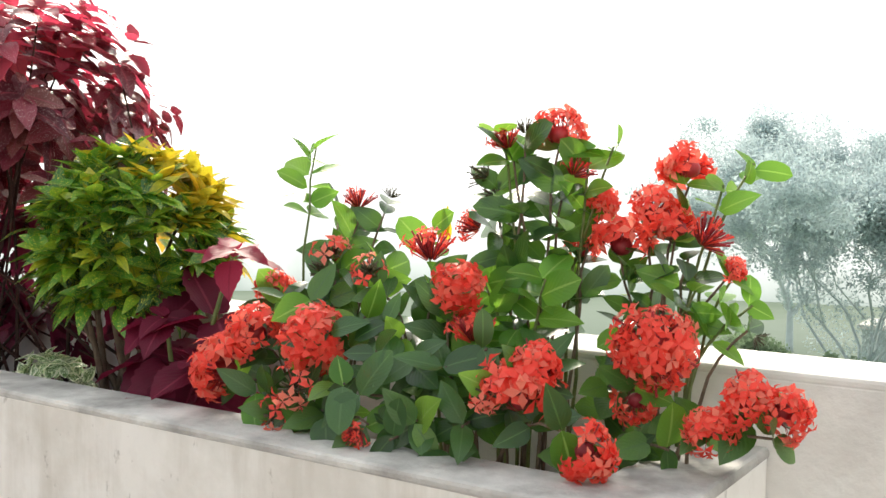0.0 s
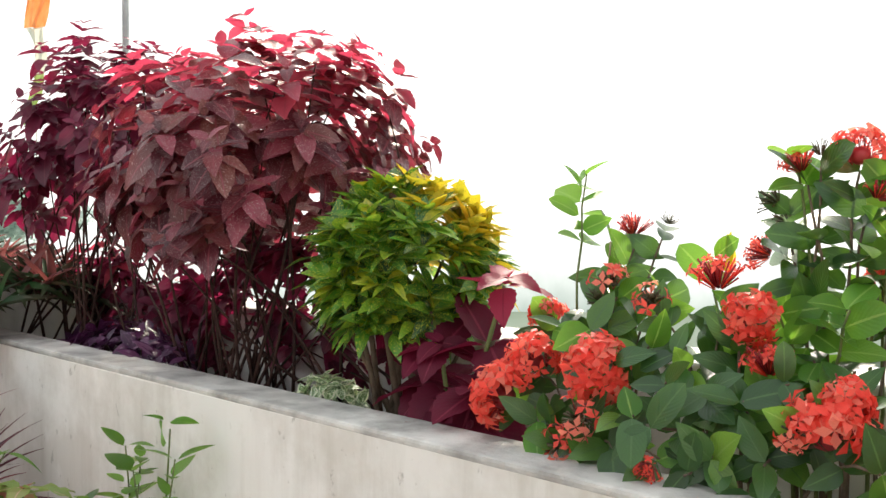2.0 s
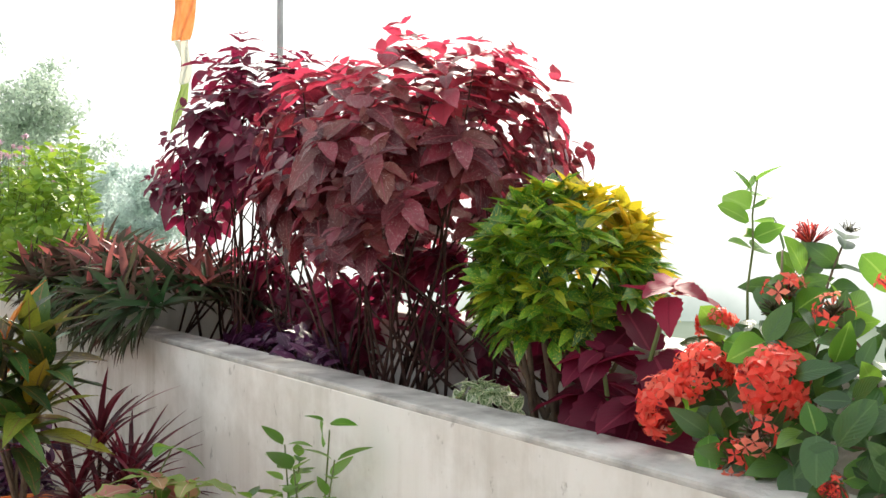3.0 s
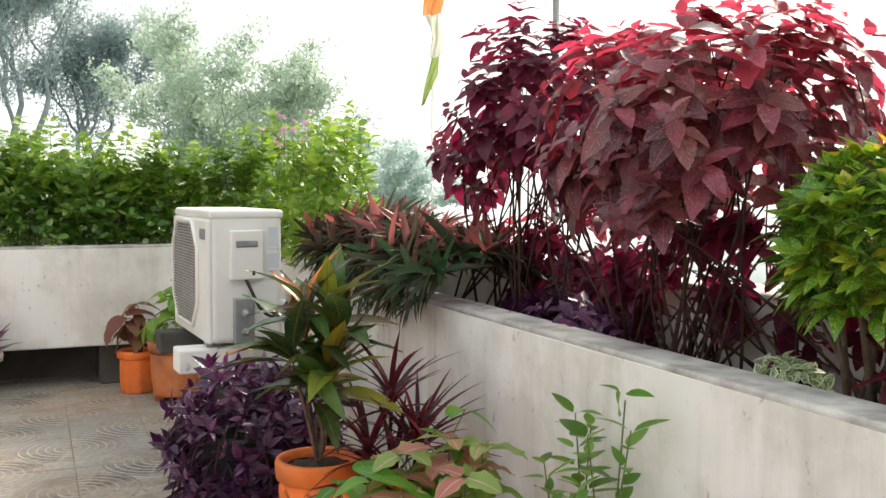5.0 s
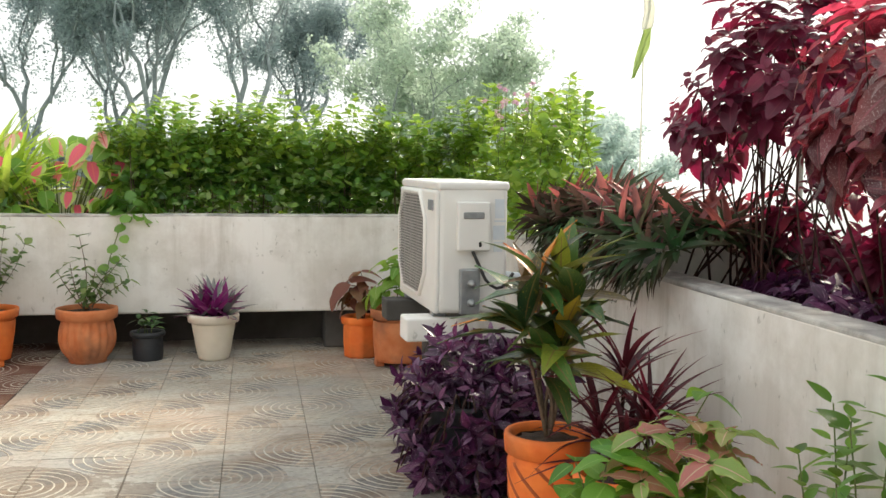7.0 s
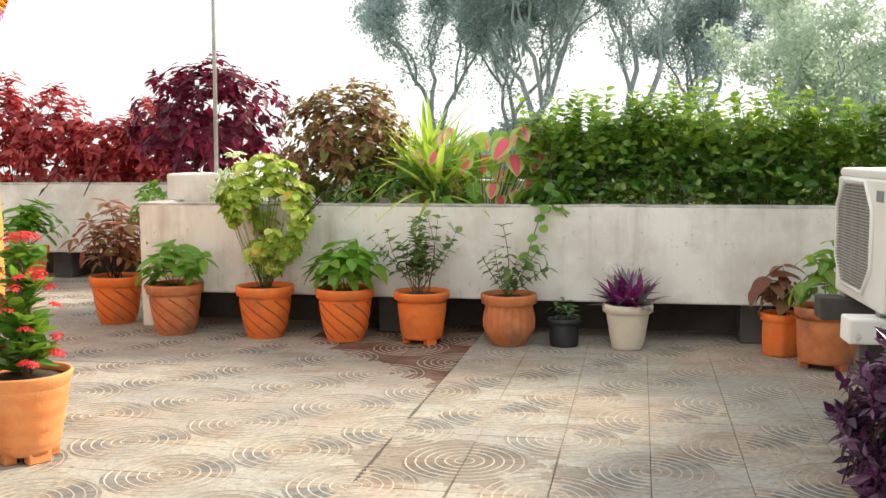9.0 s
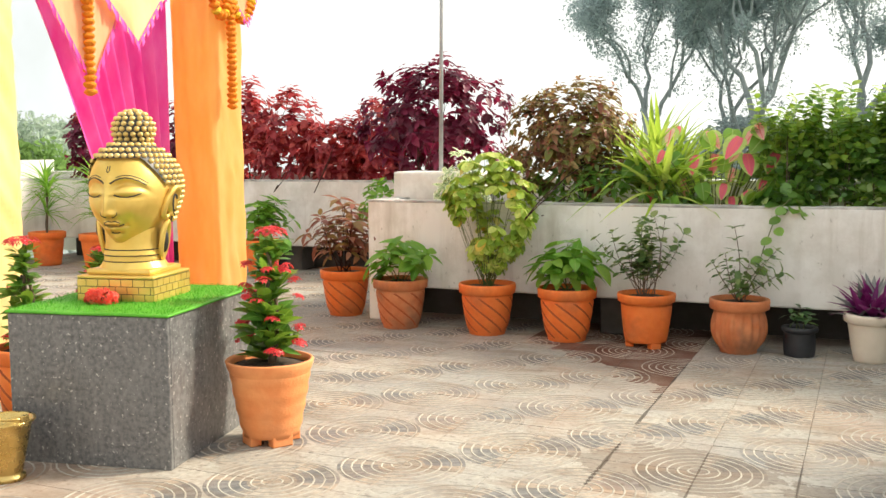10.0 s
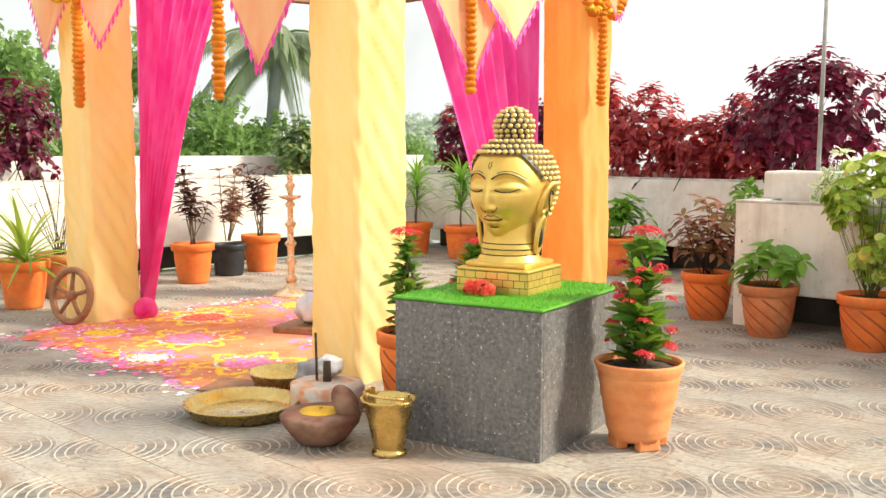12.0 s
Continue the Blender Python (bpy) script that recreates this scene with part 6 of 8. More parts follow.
for i, (y, z, r, mt) in enumerate(((4.35, 1.36, 0.45, L_COLEUS_DARK), (3.6, 1.15, 0.4, L_HEDGE), (8.3, 1.3, 0.4, L_COLEUS_DARK), (7.6, 1.2, 0.35, L_OLIVE))):
    coleus_bush("coleus_shrub", "dark burgundy shrub in the far west planter" if mt == L_COLEUS_DARK else "green shrub in the far west planter", (-10.15, y, 0.8), (-10.15, y, z), (0.3, r, z - 0.85), 90, 0.11, mt, mt, M_STEM_RED, 140 + i, limit=12, nst=4, low=-0.9, top=0.9)


def standard_pot(x, y, kind, seed, mat=None):
    _q = random.Random(seed)
    if kind == "black":
        pot("nursery_pot", "black plastic pot by the far wall", x, y, 0.30, 0.165, 0.13, "plain", M_BLACKPOT, 0, "pots by the far wall", 28)
        mt = L_BROWN
    else:
        pot("flower_pot", "terracotta pot by the far wall", x, y, 0.36, 0.19, 0.13, "plain", mat or M_TERRA, 0, "pots by the far wall", 28)
        mt = {"red": L_BLACKISH, "green": L_LEAFY, "palm": L_LEAFY, "bare": L_OLIVE, "strap": L_BLADE}[kind]
    if kind in ("red", "black"):
        pot_plant("dracaena_plant", "dark leafy potted shrub by the far wall", x, y, 0.33, [(_q.gauss(0, 0.07), _q.gauss(0, 0.07), _q.uniform(0.3, 0.72)) for _ in range(8)], "leaf", S_LANCE, mt, M_BARK, 0.105, seed, 0.1, 5, 6, 0.006, start=0.45)
    elif kind == "green":
        pot_plant("leafy_plant", "large-leaved green potted plant", x, y, 0.33, [(_q.gauss(0, 0.16), _q.gauss(0, 0.12), _q.uniform(0.2, 0.45)) for _ in range(10)], "leaf", S_OVAL, mt, M_STEM_GREEN, 0.15, seed, 0.3, 3, 5, 0.005)
    elif kind == "palm":
        rosette("palm_plant", "potted plant with a tuft of arching blades", x, y, 0.33, [(0, 0, 0.52), (0.02, 0, 0.46), (0.03, 0, 0.40), (0, 0, 0.2)], S_BLADE, mt, 0.33, 30, seed, 1.0, 0.15, None, M_BARK)
    elif kind == "strap":
        rosette("spider_plant", "potted spider plant with long arching blades", x, y, 0.33, [(0, 0, 0.02), (0.05, 0, 0)], S_BLADE, mt, 0.5, 22, seed, 1.0, 0.05)
    else:
        pot_plant("bare_shrub", "almost bare twiggy potted shrub", x, y, 0.33, [(_q.gauss(0, 0.2), _q.gauss(0, 0.15), _q.uniform(0.4, 0.85)) for _ in range(14)], "leaf", S_HEDGE, mt, M_BARK, 0.04, seed, 0.05, 2, 2, 0.005)


standard_pot(-8.92, 5.38, "red", 151)
standard_pot(-9.15, 5.92, "black", 152)
standard_pot(-9.2, 6.33, "red", 153)
standard_pot(-8.62, 3.72, "strap", 154)
standard_pot(-8.95, 4.16, "bare", 155, M_TERRA_OLD)
standard_pot(-9.25, 8.55, "palm", 156)
standard_pot(-8.55, 8.55, "palm", 157)
standard_pot(-6.5, 8.55, "green", 158)


# ---------------------------------------------------------------- festive canopy
M_YELLOW = cloth("yellow_cloth", (0.94, 0.75, 0.34), (0.95, 0.82, 0.46), 0.45)
M_ORANGE = cloth("orange_cloth", (0.95, 0.55, 0.17), (0.96, 0.64, 0.25), 0.55)
M_PEACH = cloth("peach_cloth", (0.88, 0.40, 0.20), (0.90, 0.52, 0.28), 0.4)
M_PINK = cloth("magenta_net", (0.84, 0.05, 0.36), (0.90, 0.17, 0.52), 0.66)
M_TRIM = cloth("pink_trim", (0.82, 0.05, 0.40), (0.85, 0.12, 0.50), 0.3)
M_BAMBOO = surface("bamboo", (0.16, 0.07, 0.04), (0.24, 0.11, 0.06), 20.0, 0.6, 0.4)
M_MARI = surface("orange_marigold", (0.90, 0.24, 0.01), (0.95, 0.33, 0.015), 60.0, 0.8, 0.8, fine=150.0)
M_MARI_Y = surface("yellow_marigold", (0.92, 0.52, 0.02), (0.95, 0.62, 0.04), 60.0, 0.8, 0.8, fine=150.0)


def granite(name):
    """Polished dark granite: fine dark and grey grain, scattered bright flecks, slanting cloudy bands."""
    m, ns, ls, b = node_mat(name)
    co = ns.new("ShaderNodeTexCoord").outputs["Object"]
    slant = ns.new("ShaderNodeMapping")
    slant.inputs["Rotation"].default_value, slant.inputs["Scale"].default_value = (radians(40), radians(40), 0), (1.0, 1.0, 0.35)
    ls.new(co, slant.inputs["Vector"])
    col = mixc(ns, ls, noise_fac(ns, ls, co, 55.0, 5.0, 0.35, 0.65), (0.075, 0.077, 0.082), (0.19, 0.192, 0.195))
    col = mixc(ns, ls, mth(ns, ls, "MULTIPLY", noise_fac(ns, ls, slant.outputs[0], 24.0, 4.0, 0.50, 0.72), 0.55), col, (0.235, 0.235, 0.23))
    col = mixc(ns, ls, mth(ns, ls, "MULTIPLY", noise_fac(ns, ls, co, 60.0, 2.0, 0.63, 0.69), 0.85), col, (0.52, 0.51, 0.48))
    col = mixc(ns, ls, mth(ns, ls, "MULTIPLY", noise_fac(ns, ls, co, 3.0, 4.0, 0.4, 0.7), 0.35), col, (0.19, 0.185, 0.18))
    ls.new(col, b.inputs["Base Color"])
    b.inputs["Roughness"].default_value, b.inputs["Specular IOR Level"].default_value = 0.34, 0.6
    bp = ns.new("ShaderNodeBump")
    bp.inputs["Strength"].default_value, bp.inputs["Distance"].default_value = 0.12, 0.003
    ls.new(noise_fac(ns, ls, slant.outputs[0], 40.0, 4.0), bp.inputs["Height"])
    ls.new(bp.outputs[0], b.inputs["Normal"])
    return m


M_GRANITE = granite("dark_granite")
M_GRASS = leafmat("artificial_grass", [(0.0, (0.06, 0.28, 0.02)), (0.6, (0.10, 0.42, 0.03)), (1.0, (0.16, 0.52, 0.06))], trans=0.2, rough=0.5)
M_GOLD = surface("gold_paint", (0.72, 0.48, 0.11), (0.82, 0.59, 0.18), 5.0, 0.40, 0.06, metal=0.6, c3=(0.52, 0.27, 0.03), scale3=6.0, amount3=0.35)
M_GOLD_PALE = surface("worn_gold_paint", (0.66, 0.47, 0.15), (0.78, 0.59, 0.25), 20.0, 0.4, 0.1, metal=0.6)
M_BLACK_PAINT = surface("black_paint", (0.02, 0.018, 0.015), (0.04, 0.035, 0.03), 20.0, 0.5, 0.1)
M_BRASS = surface("brass", (0.60, 0.42, 0.14), (0.70, 0.52, 0.20), 12.0, 0.28, 0.06, metal=0.95, c3=(0.34, 0.22, 0.07), scale3=5.0, amount3=0.5)
M_STONE = surface("brown_grindstone", (0.15, 0.06, 0.04), (0.22, 0.095, 0.062), 14.0, 0.8, 0.5, c3=(0.36, 0.26, 0.18), scale3=7.0)
M_TURMERIC = surface("turmeric_powder", (0.70, 0.38, 0.03), (0.78, 0.48, 0.06), 30.0, 0.95, 0.5)
M_WOOD = surface("brown_wood", (0.24, 0.10, 0.045), (0.34, 0.16, 0.075), 18.0, 0.6, 0.4)
M_PLASTIC = surface("crumpled_white_plastic", (0.50, 0.50, 0.53), (0.66, 0.66, 0.69), 12.0, 0.35, 0.3)
M_PAINTED = surface("painted_white_drum", (0.52, 0.47, 0.42), (0.64, 0.59, 0.54), 9.0, 0.7, 0.3, c3=(0.72, 0.22, 0.04), scale3=14.0, amount3=1.0)
M_INCENSE = surface("incense_brown", (0.05, 0.03, 0.02), (0.08, 0.05, 0.03), 30.0, 0.9, 0.2)


def cloth_column(parent, x, y, side, z0, z1, mat, seed, diag=1.0):
    """A square post wrapped in cloth: soft corners, slanting pulls and pleats."""
    rng = random.Random(seed)
    g, n, rows = Geo(), 96, 80
    vs, fs = [], []
    ph = rng.uniform(0, 6)
    for i in range(rows + 1):
        z = z0 + (z1 - z0) * i / rows
        for k in range(n):
            s = 4.0 * k / n
            e, f = int(s), s - int(s)
            c = [(-1, -1), (1, -1), (1, 1), (-1, 1), (-1, -1)]
            px, py = c[e][0] + (c[e + 1][0] - c[e][0]) * f, c[e][1] + (c[e + 1][1] - c[e][1]) * f
            r = math.hypot(px, py)
            rr = min(r, 1.30) / r
            h = side / 2
            u = s * side
            mask = 0.35 + 0.65 * math.sin(math.pi * f) ** 0.7
            pull = 0.0062 * mask * math.sin(46 * u + diag * 34 * z + ph + 3.0 * noise.noise(Vector((u * 2, z * 1.5, seed))))
            pull += 0.005 * noise.noise(Vector((u * 7, z * 3.0, seed + 3))) + 0.008 * mask * noise.noise(Vector((u * 16, z * 9 + u * 12, seed + 8)))
            flare = 0.012 * max(0.0, 1 - (z - z0) / 0.25)
            k2 = 1 + (pull + flare) / h
            vs.append((x + px * rr * h * k2, y + py * rr * h * k2, z))
    for i in range(rows):
        for k in range(n):
            fs.append((i * n + k, i * n + (k + 1) % n, (i + 1) * n + (k + 1) % n, (i + 1) * n + k))
    g.add(vs, fs)
    return part("column", g, mat, parent, "cloth-wrapped square post")


def curtain(parent, top, bottom, mat, folds, depth, z1, z0, label, tie=None, rows=40, cols=110):
    """Gathered net: top and bottom are the two ends of its line at either height."""
    g = Geo()
    vs, fs = [], []
    (ax, ay), (bx, by) = top
    (cx, cy), (dx, dy) = bottom
    for i in range(rows + 1):
        t = i / rows
        k = t ** 0.8
        z = z1 + (z0 - z1) * t
        lx, ly, rx, ry = ax + (cx - ax) * k, ay + (cy - ay) * k, bx + (dx - bx) * k, by + (dy - by) * k
        nx, ny = -(ry - ly), rx - lx
        nl = math.hypot(nx, ny) or 1.0
        for j in range(cols + 1):
            s = j / cols
            w = depth * (0.6 + 0.4 * k) * math.sin(2 * math.pi * folds * s + 1.5 * noise.noise(Vector((s * 4, t * 2, folds))))
            vs.append((lx + (rx - lx) * s + nx / nl * w, ly + (ry - ly) * s + ny / nl * w, z))
    for i in range(rows):
        for j in range(cols):
            a = i * (cols + 1) + j
            fs.append((a, a + 1, a + cols + 2, a + cols + 1))
    g.add(vs, fs)
    ob = part("curtain", g, mat, parent, label)
    return ob


def valance(parent, a, b, drop, z, out, seed, mats):
    """A cloth triangle with a frilled pink border, hanging from the beam between a and b."""
    rng = random.Random(seed)
    a, b = Vector((*a, z)), Vector((*b, z))
    tip = (a + b) / 2 + Vector((out[0], out[1], -drop))
    n = Vector((out[0], out[1], 0)).normalized()
    g, rows = Geo(), 14
    vs, fs, idx = [], [], []
    for i in range(rows + 1):
        t = i / rows
        l, r = a.lerp(tip, t), b.lerp(tip, t)
        row = []
        for j in range(rows + 1):
            s = j / rows
            row.append(len(vs))
            vs.append(l.lerp(r, s) + n * (0.018 * math.sin(9 * s + seed) * (1 - t) + 0.01 * noise.noise(Vector((s * 4, t * 4, seed)))))
        idx.append(row)
    for i in range(rows):
        for j in range(rows):
            fs.append((idx[i][j], idx[i][j + 1], idx[i + 1][j + 1], idx[i + 1][j]))
    g.add(vs, fs)
    tri = part("valance", g, mats[0], parent, "peach cloth triangle")
    g = Geo()
    for p, q in ((a, tip), (tip, b)):
        m, inward = 22, ((a + b) / 2 - tip).normalized() * 0.03
        for k in range(m):
            u, v = p.lerp(q, k / m), p.lerp(q, (k + 1) / m)
            fr = Vector((0, 0, -0.022)) + n * (0.008 if k % 2 else -0.008)
            o = n * 0.006
            g.add([u + inward + o, v + inward + o, v + fr + o, u + fr + o], [(0, 1, 2, 3)])
    part("trim", g, mats[1], tri, "frilled pink border")


canopy = thing("festive_canopy", "canopy of yellow cloth columns, pink curtains and bamboo beams", "canopy", 0, 0, 0)
SIDE = 0.335
for (x, y, mt, sd) in ((-5.15, 4.0, M_YELLOW, 1), (-7.8, 3.93, M_YELLOW, 2), (-5.15, 5.94, M_ORANGE, 3), (-7.3, 5.94, M_YELLOW, 4)):
    cloth_column(canopy, x, y, SIDE if sd > 2 else 0.375, 0.0, 2.46, mt, sd, 1.0 if sd != 3 else 0.1)
for (a, b) in (((-7.9, 3.82), (-5.05, 3.90)), ((-5.02, 3.9), (-5.02, 6.05)), ((-7.9, 6.02), (-5.1, 6.02)), ((-7.85, 3.9), (-7.4, 6.0))):
    for dz in (0.0, 0.045):
        g = Geo()
        tube(g, bent((*a, 2.36 + dz), (*b, 2.36 + dz), -0.01, 5), 0.02, 0.018, 9)
        part("beam", g, M_BAMBOO, canopy, "brown bamboo beam")
curtain(canopy, ((-7.60, 4.13), (-6.40, 4.13)), ((-7.60, 4.15), (-7.54, 4.13)), M_PINK, 9, 0.045, 2.38, 0.10, "magenta net curtain gathered to the post")
g = Geo()
ball(g, (-7.53, 4.10, 0.075), 0.085, 22, 14, 0, 0.8)
g.v = [(v[0] + 0.03 * noise.noise(Vector(v) * 14), v[1] + 0.02 * noise.noise(Vector(v) * 17), max(0.002, v[2] + 0.03 * noise.noise(Vector(v) * 15))) for v in g.v]
part("curtain_knot", g, M_PINK, canopy, "knotted end of the net curtain")
curtain(canopy, ((-5.28, 4.38), (-5.33, 5.76)), ((-5.33, 5.5), (-5.35, 5.75)), M_PINK, 8, 0.04, 2.38, 0.05, "magenta net curtain beside the orange post")
for sd, (a, b, drop, out) in enumerate((((-8.35, 3.70), (-7.55, 3.70), 0.56, (0, -0.06)), ((-7.75, 3.72), (-6.75, 3.73), 0.54, (0, -0.05)), ((-6.12, 3.74), (-5.05, 3.76), 0.78, (0, -0.06)), ((-6.95, 3.74), (-6.2, 3.75), 0.30, (0, -0.05)))):
    valance(canopy, a, b, drop, 2.38, out, sd, (M_PEACH, M_TRIM))
for sd, (a, b, drop, out) in enumerate((((-4.96, 4.10), (-4.96, 5.14), 0.83, (0.06, 0)), ((-4.95, 4.40), (-4.95, 5.50), 0.60, (0.08, 0)), ((-4.95, 5.7), (-4.95, 6.3), 0.36, (0.08, 0)), ((-4.97, 3.75), (-4.97, 4.25), 0.42, (0.05, 0)))):
    valance(canopy, a, b, drop, 2.38, out, 10 + sd, (M_PEACH if sd != 1 else M_YELLOW, M_TRIM))

MARIGOLD = Geo()
_r = random.Random(5)
ball(MARIGOLD, (0, 0, 0), 1.0, 10, 7, 0, 0.62)
MARIGOLD.v = [tuple(Vector(v) * (1 + 0.13 * _r.uniform(-1, 1))) for v in MARIGOLD.v]
_mo, _my = MARIGOLD.mesh("marigold", M_MARI), MARIGOLD.mesh("marigold", M_MARI_Y)


def garland(label, pts, r, step, mesh, alt=None):
    ob = thing("marigold_garland", label, "garland", *pts[0], group="marigold garlands on the canopy")
    o = Vector(pts[0])
    g = Geo()
    tube(g, [Vector(p) - o for p in pts], 0.003, 0.003, 4)
    part("string", g, M_BAMBOO, ob)
    rng, k = random.Random(len(pts) + int(r * 999)), 0
    for i in range(len(pts) - 1):
        a, b = Vector(pts[i]) - o, Vector(pts[i + 1]) - o
        n = max(1, int((b - a).length / step))
        for j in range(n):
            p = a.lerp(b, (j + 0.5) / n)
            q = (b - a).to_track_quat("Z", "Y").to_matrix().to_4x4()
            s = r * rng.uniform(0.88, 1.12)
            part("marigold", alt if alt and k % 3 == 0 else mesh, None, ob, "", Matrix.Translation(p) @ q @ Matrix.Rotation(rng.uniform(0, 6), 4, "Z") @ Matrix.Scale(s, 4))
            k += 1


for x, y, z, r in ((-7.56, 3.68, 1.47, 0.037), (-5.97, 3.70, 1.47, 0.037), (-4.90, 4.60, 1.50, 0.032), (-4.90, 5.86, 1.475, 0.032)):
    garland("hanging string of orange marigolds", [(x, y, 2.38), (x + 0.004, y, 1.9), (x, y, z)], r, 0.034, _mo)
for a, b in (((-4.9, 5.66), (-4.9, 5.86)), ((-4.9, 5.86), (-4.9, 6.1))):
    garland("looped string of yellow and orange marigolds at the post top", [(a[0], a[1], 2.2), (a[0], a[1] * 0.7 + b[1] * 0.3, 2.06), (a[0], a[1] * 0.3 + b[1] * 0.7, 2.06), (b[0], b[1], 2.2)], 0.036, 0.035, _mo, _my)
for a, b in (((-7.95, 3.68), (-7.56, 3.68)), ((-7.56, 3.68), (-7.1, 3.68)), ((-7.1, 3.68), (-6.6, 3.70))):
    garland("looped string of yellow marigolds along the beam", [(a[0], a[1], 2.3), (a[0] * 0.7 + b[0] * 0.3, a[1], 2.2), (a[0] * 0.3 + b[0] * 0.7, a[1], 2.2), (b[0], b[1], 2.3)], 0.034, 0.035, _my, _mo)


# ---------------------------------------------------------------- pedestal, grass mat, head statue
pd = thing("granite_pedestal", "dark grey granite block pedestal with polished faces", "pedestal", -3.92, 3.785, 0, 11.5)
W2, D2, HP = 0.335, 0.41, 0.585
for nm, m, w, h in (("front_slab", pose(0, -D2, 0), W2, HP), ("back_slab", pose(0, D2 - 0.02, 0), W2, HP)):
    part(nm, box(-w, w, 0, 0.02, 0, h, 0.003), M_GRANITE, pd, "", m)
for nm, x in (("side_slab", -W2), ("side_slab", W2 - 0.02)):
    part(nm, box(x, x + 0.02, -D2 + 0.0205, D2 - 0.0205, 0, HP, 0.003), M_GRANITE, pd)
part("top_slab", box(-W2 + 0.0205, W2 - 0.0205, -D2 + 0.0205, D2 - 0.0205, HP - 0.03, HP - 0.001, 0.002), M_GRANITE, pd)

gm = thing("grass_mat", "bright green artificial grass mat on the pedestal", "mat", -3.92, 3.785, HP, 11.5)
_b = wobble(box(-W2 - 0.008, W2 + 0.012, -D2 - 0.01, D2 - 0.02, 0.0, 0.012, 0.004), 0.004, 7, 4)
for _v in _b.verts:
    _v.co.z = max(_v.co.z, 0.001)
part("mat_base", _b, M_GRASS, gm)
_r = random.Random(9)
_ps = [aim((_r.uniform(-W2, W2 + 0.004), _r.uniform(-D2, D2 - 0.03), 0.010), (_r.uniform(-0.7, 0.7), _r.uniform(-0.7, 0.7), 1), (_r.uniform(-1, 1), _r.uniform(-1, 1), 0.1), _r.uniform(0.012, 0.02)) for _ in range(7000)]
joined(gm, "turf", [leaf_shape("strap", 0.22, 0.1, 0.2, 1)], M_GRASS, _ps)


def head_statue():
    """Gilded head on a stepped base: plain forms in one mesh."""
    g = Geo()

    def add_bm(bm, slot):
        for i, v in enumerate(bm.verts):
            v.index = i
        g.add([tuple(v.co) for v in bm.verts], [tuple(v.index for v in f.verts) for f in bm.faces], slot=slot)
        bm.free()

    # base with thin dark joints between flush bricks, a plain band and a step
    BX, BY2 = 0.168, 0.160
    add_bm(box(-BX, BX, -BY2, BY2, 0.0, 0.09), 2)
    for row, z in enumerate((0.0, 0.0305, 0.061)):
        for sx in (-1, 1):
            for k in range(-4, 5):
                c = (k + (0.5 if row % 2 else 0)) * 0.052
                for x0, x1, y0, y1 in ((c - 0.0244, c + 0.0244, sx * BY2 - 0.0016, sx * BY2 + 0.0016), (sx * BX - 0.0016, sx * BX + 0.0016, c - 0.0244, c + 0.0244)):
                    x0, x1, y0, y1 = max(x0, -BX - 0.0016), min(x1, BX + 0.0016), max(y0, -BY2 - 0.0016), min(y1, BY2 + 0.0016)
                    if x1 - x0 > 0.003 and y1 - y0 > 0.003:
                        add_bm(box(x0, x1, y0, y1, z, z + 0.0278), 0)
    add_bm(box(-BX - 0.003, BX + 0.003, -BY2 - 0.003, BY2 + 0.003, 0.0905, 0.104, 0.006, 2), 0)
    add_bm(box(-0.145, 0.145, -0.137, 0.137, 0.104, 0.128, 0.01, 2), 0)
    foot = len(g.v)
    nk = lathe([(0.128, 0.125), (0.122, 0.138), (0.112, 0.155), (0.111, 0.157), (0.110, 0.1575), (0.109, 0.178), (0.108, 0.18), (0.110, 0.182), (0.107, 0.202), (0.103, 0.204), (0.106, 0.206), (0.104, 0.24), (0.11, 0.32)], 40)
    g.add(nk.v, nk.f, slot=0)
    for r, z in ((0.1125, 0.180), (0.108, 0.2035), (0.112, 0.1555)):
        tube(g, [(r * math.cos(q), r * math.sin(q), z) for q in [math.pi * (1 + k / 20) for k in range(21)]], 0.0022, 0.0022, 5, 2)
    cz, hz = 0.4255, 0.2215

    def soft(x, z, x0, z0, sx, sz, amp):
        return amp * math.exp(-((x - x0) / sx) ** 2 - ((z - z0) / sz) ** 2)

    def brow(x):
        return 0.499 - 9.5 * (abs(x) - 0.062) ** 2

    def relief(x, z):
        """How far the face stands out from the plain oval."""
        ax = abs(x)
        d = 0.0
        if 0.352 < z < 0.51:
            k = (0.50 - z) / 0.148
            d += (0.008 + 0.030 * max(0, k) ** 1.3) * math.exp(-(x / (0.012 + 0.010 * max(0, k))) ** 2)
        elif 0.330 < z <= 0.352:
            d += 0.038 * math.exp(-(x / 0.022) ** 2) * max(0.0, (z - 0.338) / 0.014)
        d += soft(ax, z, 0.023, 0.356, 0.010, 0.011, 0.013)
        win = 1 / (1 + math.exp(-(ax - 0.022) / 0.005)) / (1 + math.exp((ax - 0.118) / 0.006))
        d += win * (0.005 * math.exp(-((z - brow(x)) / 0.006) ** 2) - 0.013 * math.exp(-((z - brow(x) + 0.020) / 0.012) ** 2))
        d += soft(ax, z, 0.064, 0.443, 0.034, 0.015, 0.015) - soft(ax, z, 0.064, 0.424, 0.038, 0.006, 0.008)
        d += soft(ax, z, 0.078, 0.365, 0.042, 0.045, 0.011) - soft(ax, z, 0.05, 0.31, 0.010, 0.012, 0.006)
        d += soft(x, z, 0, 0.3175, 0.034, 0.0075, 0.015) + soft(x, z, 0, 0.2955, 0.028, 0.009, 0.016) - soft(x, z, 0, 0.3065, 0.044, 0.0035, 0.010) - soft(x, z, 0, 0.330, 0.008, 0.006, 0.004)
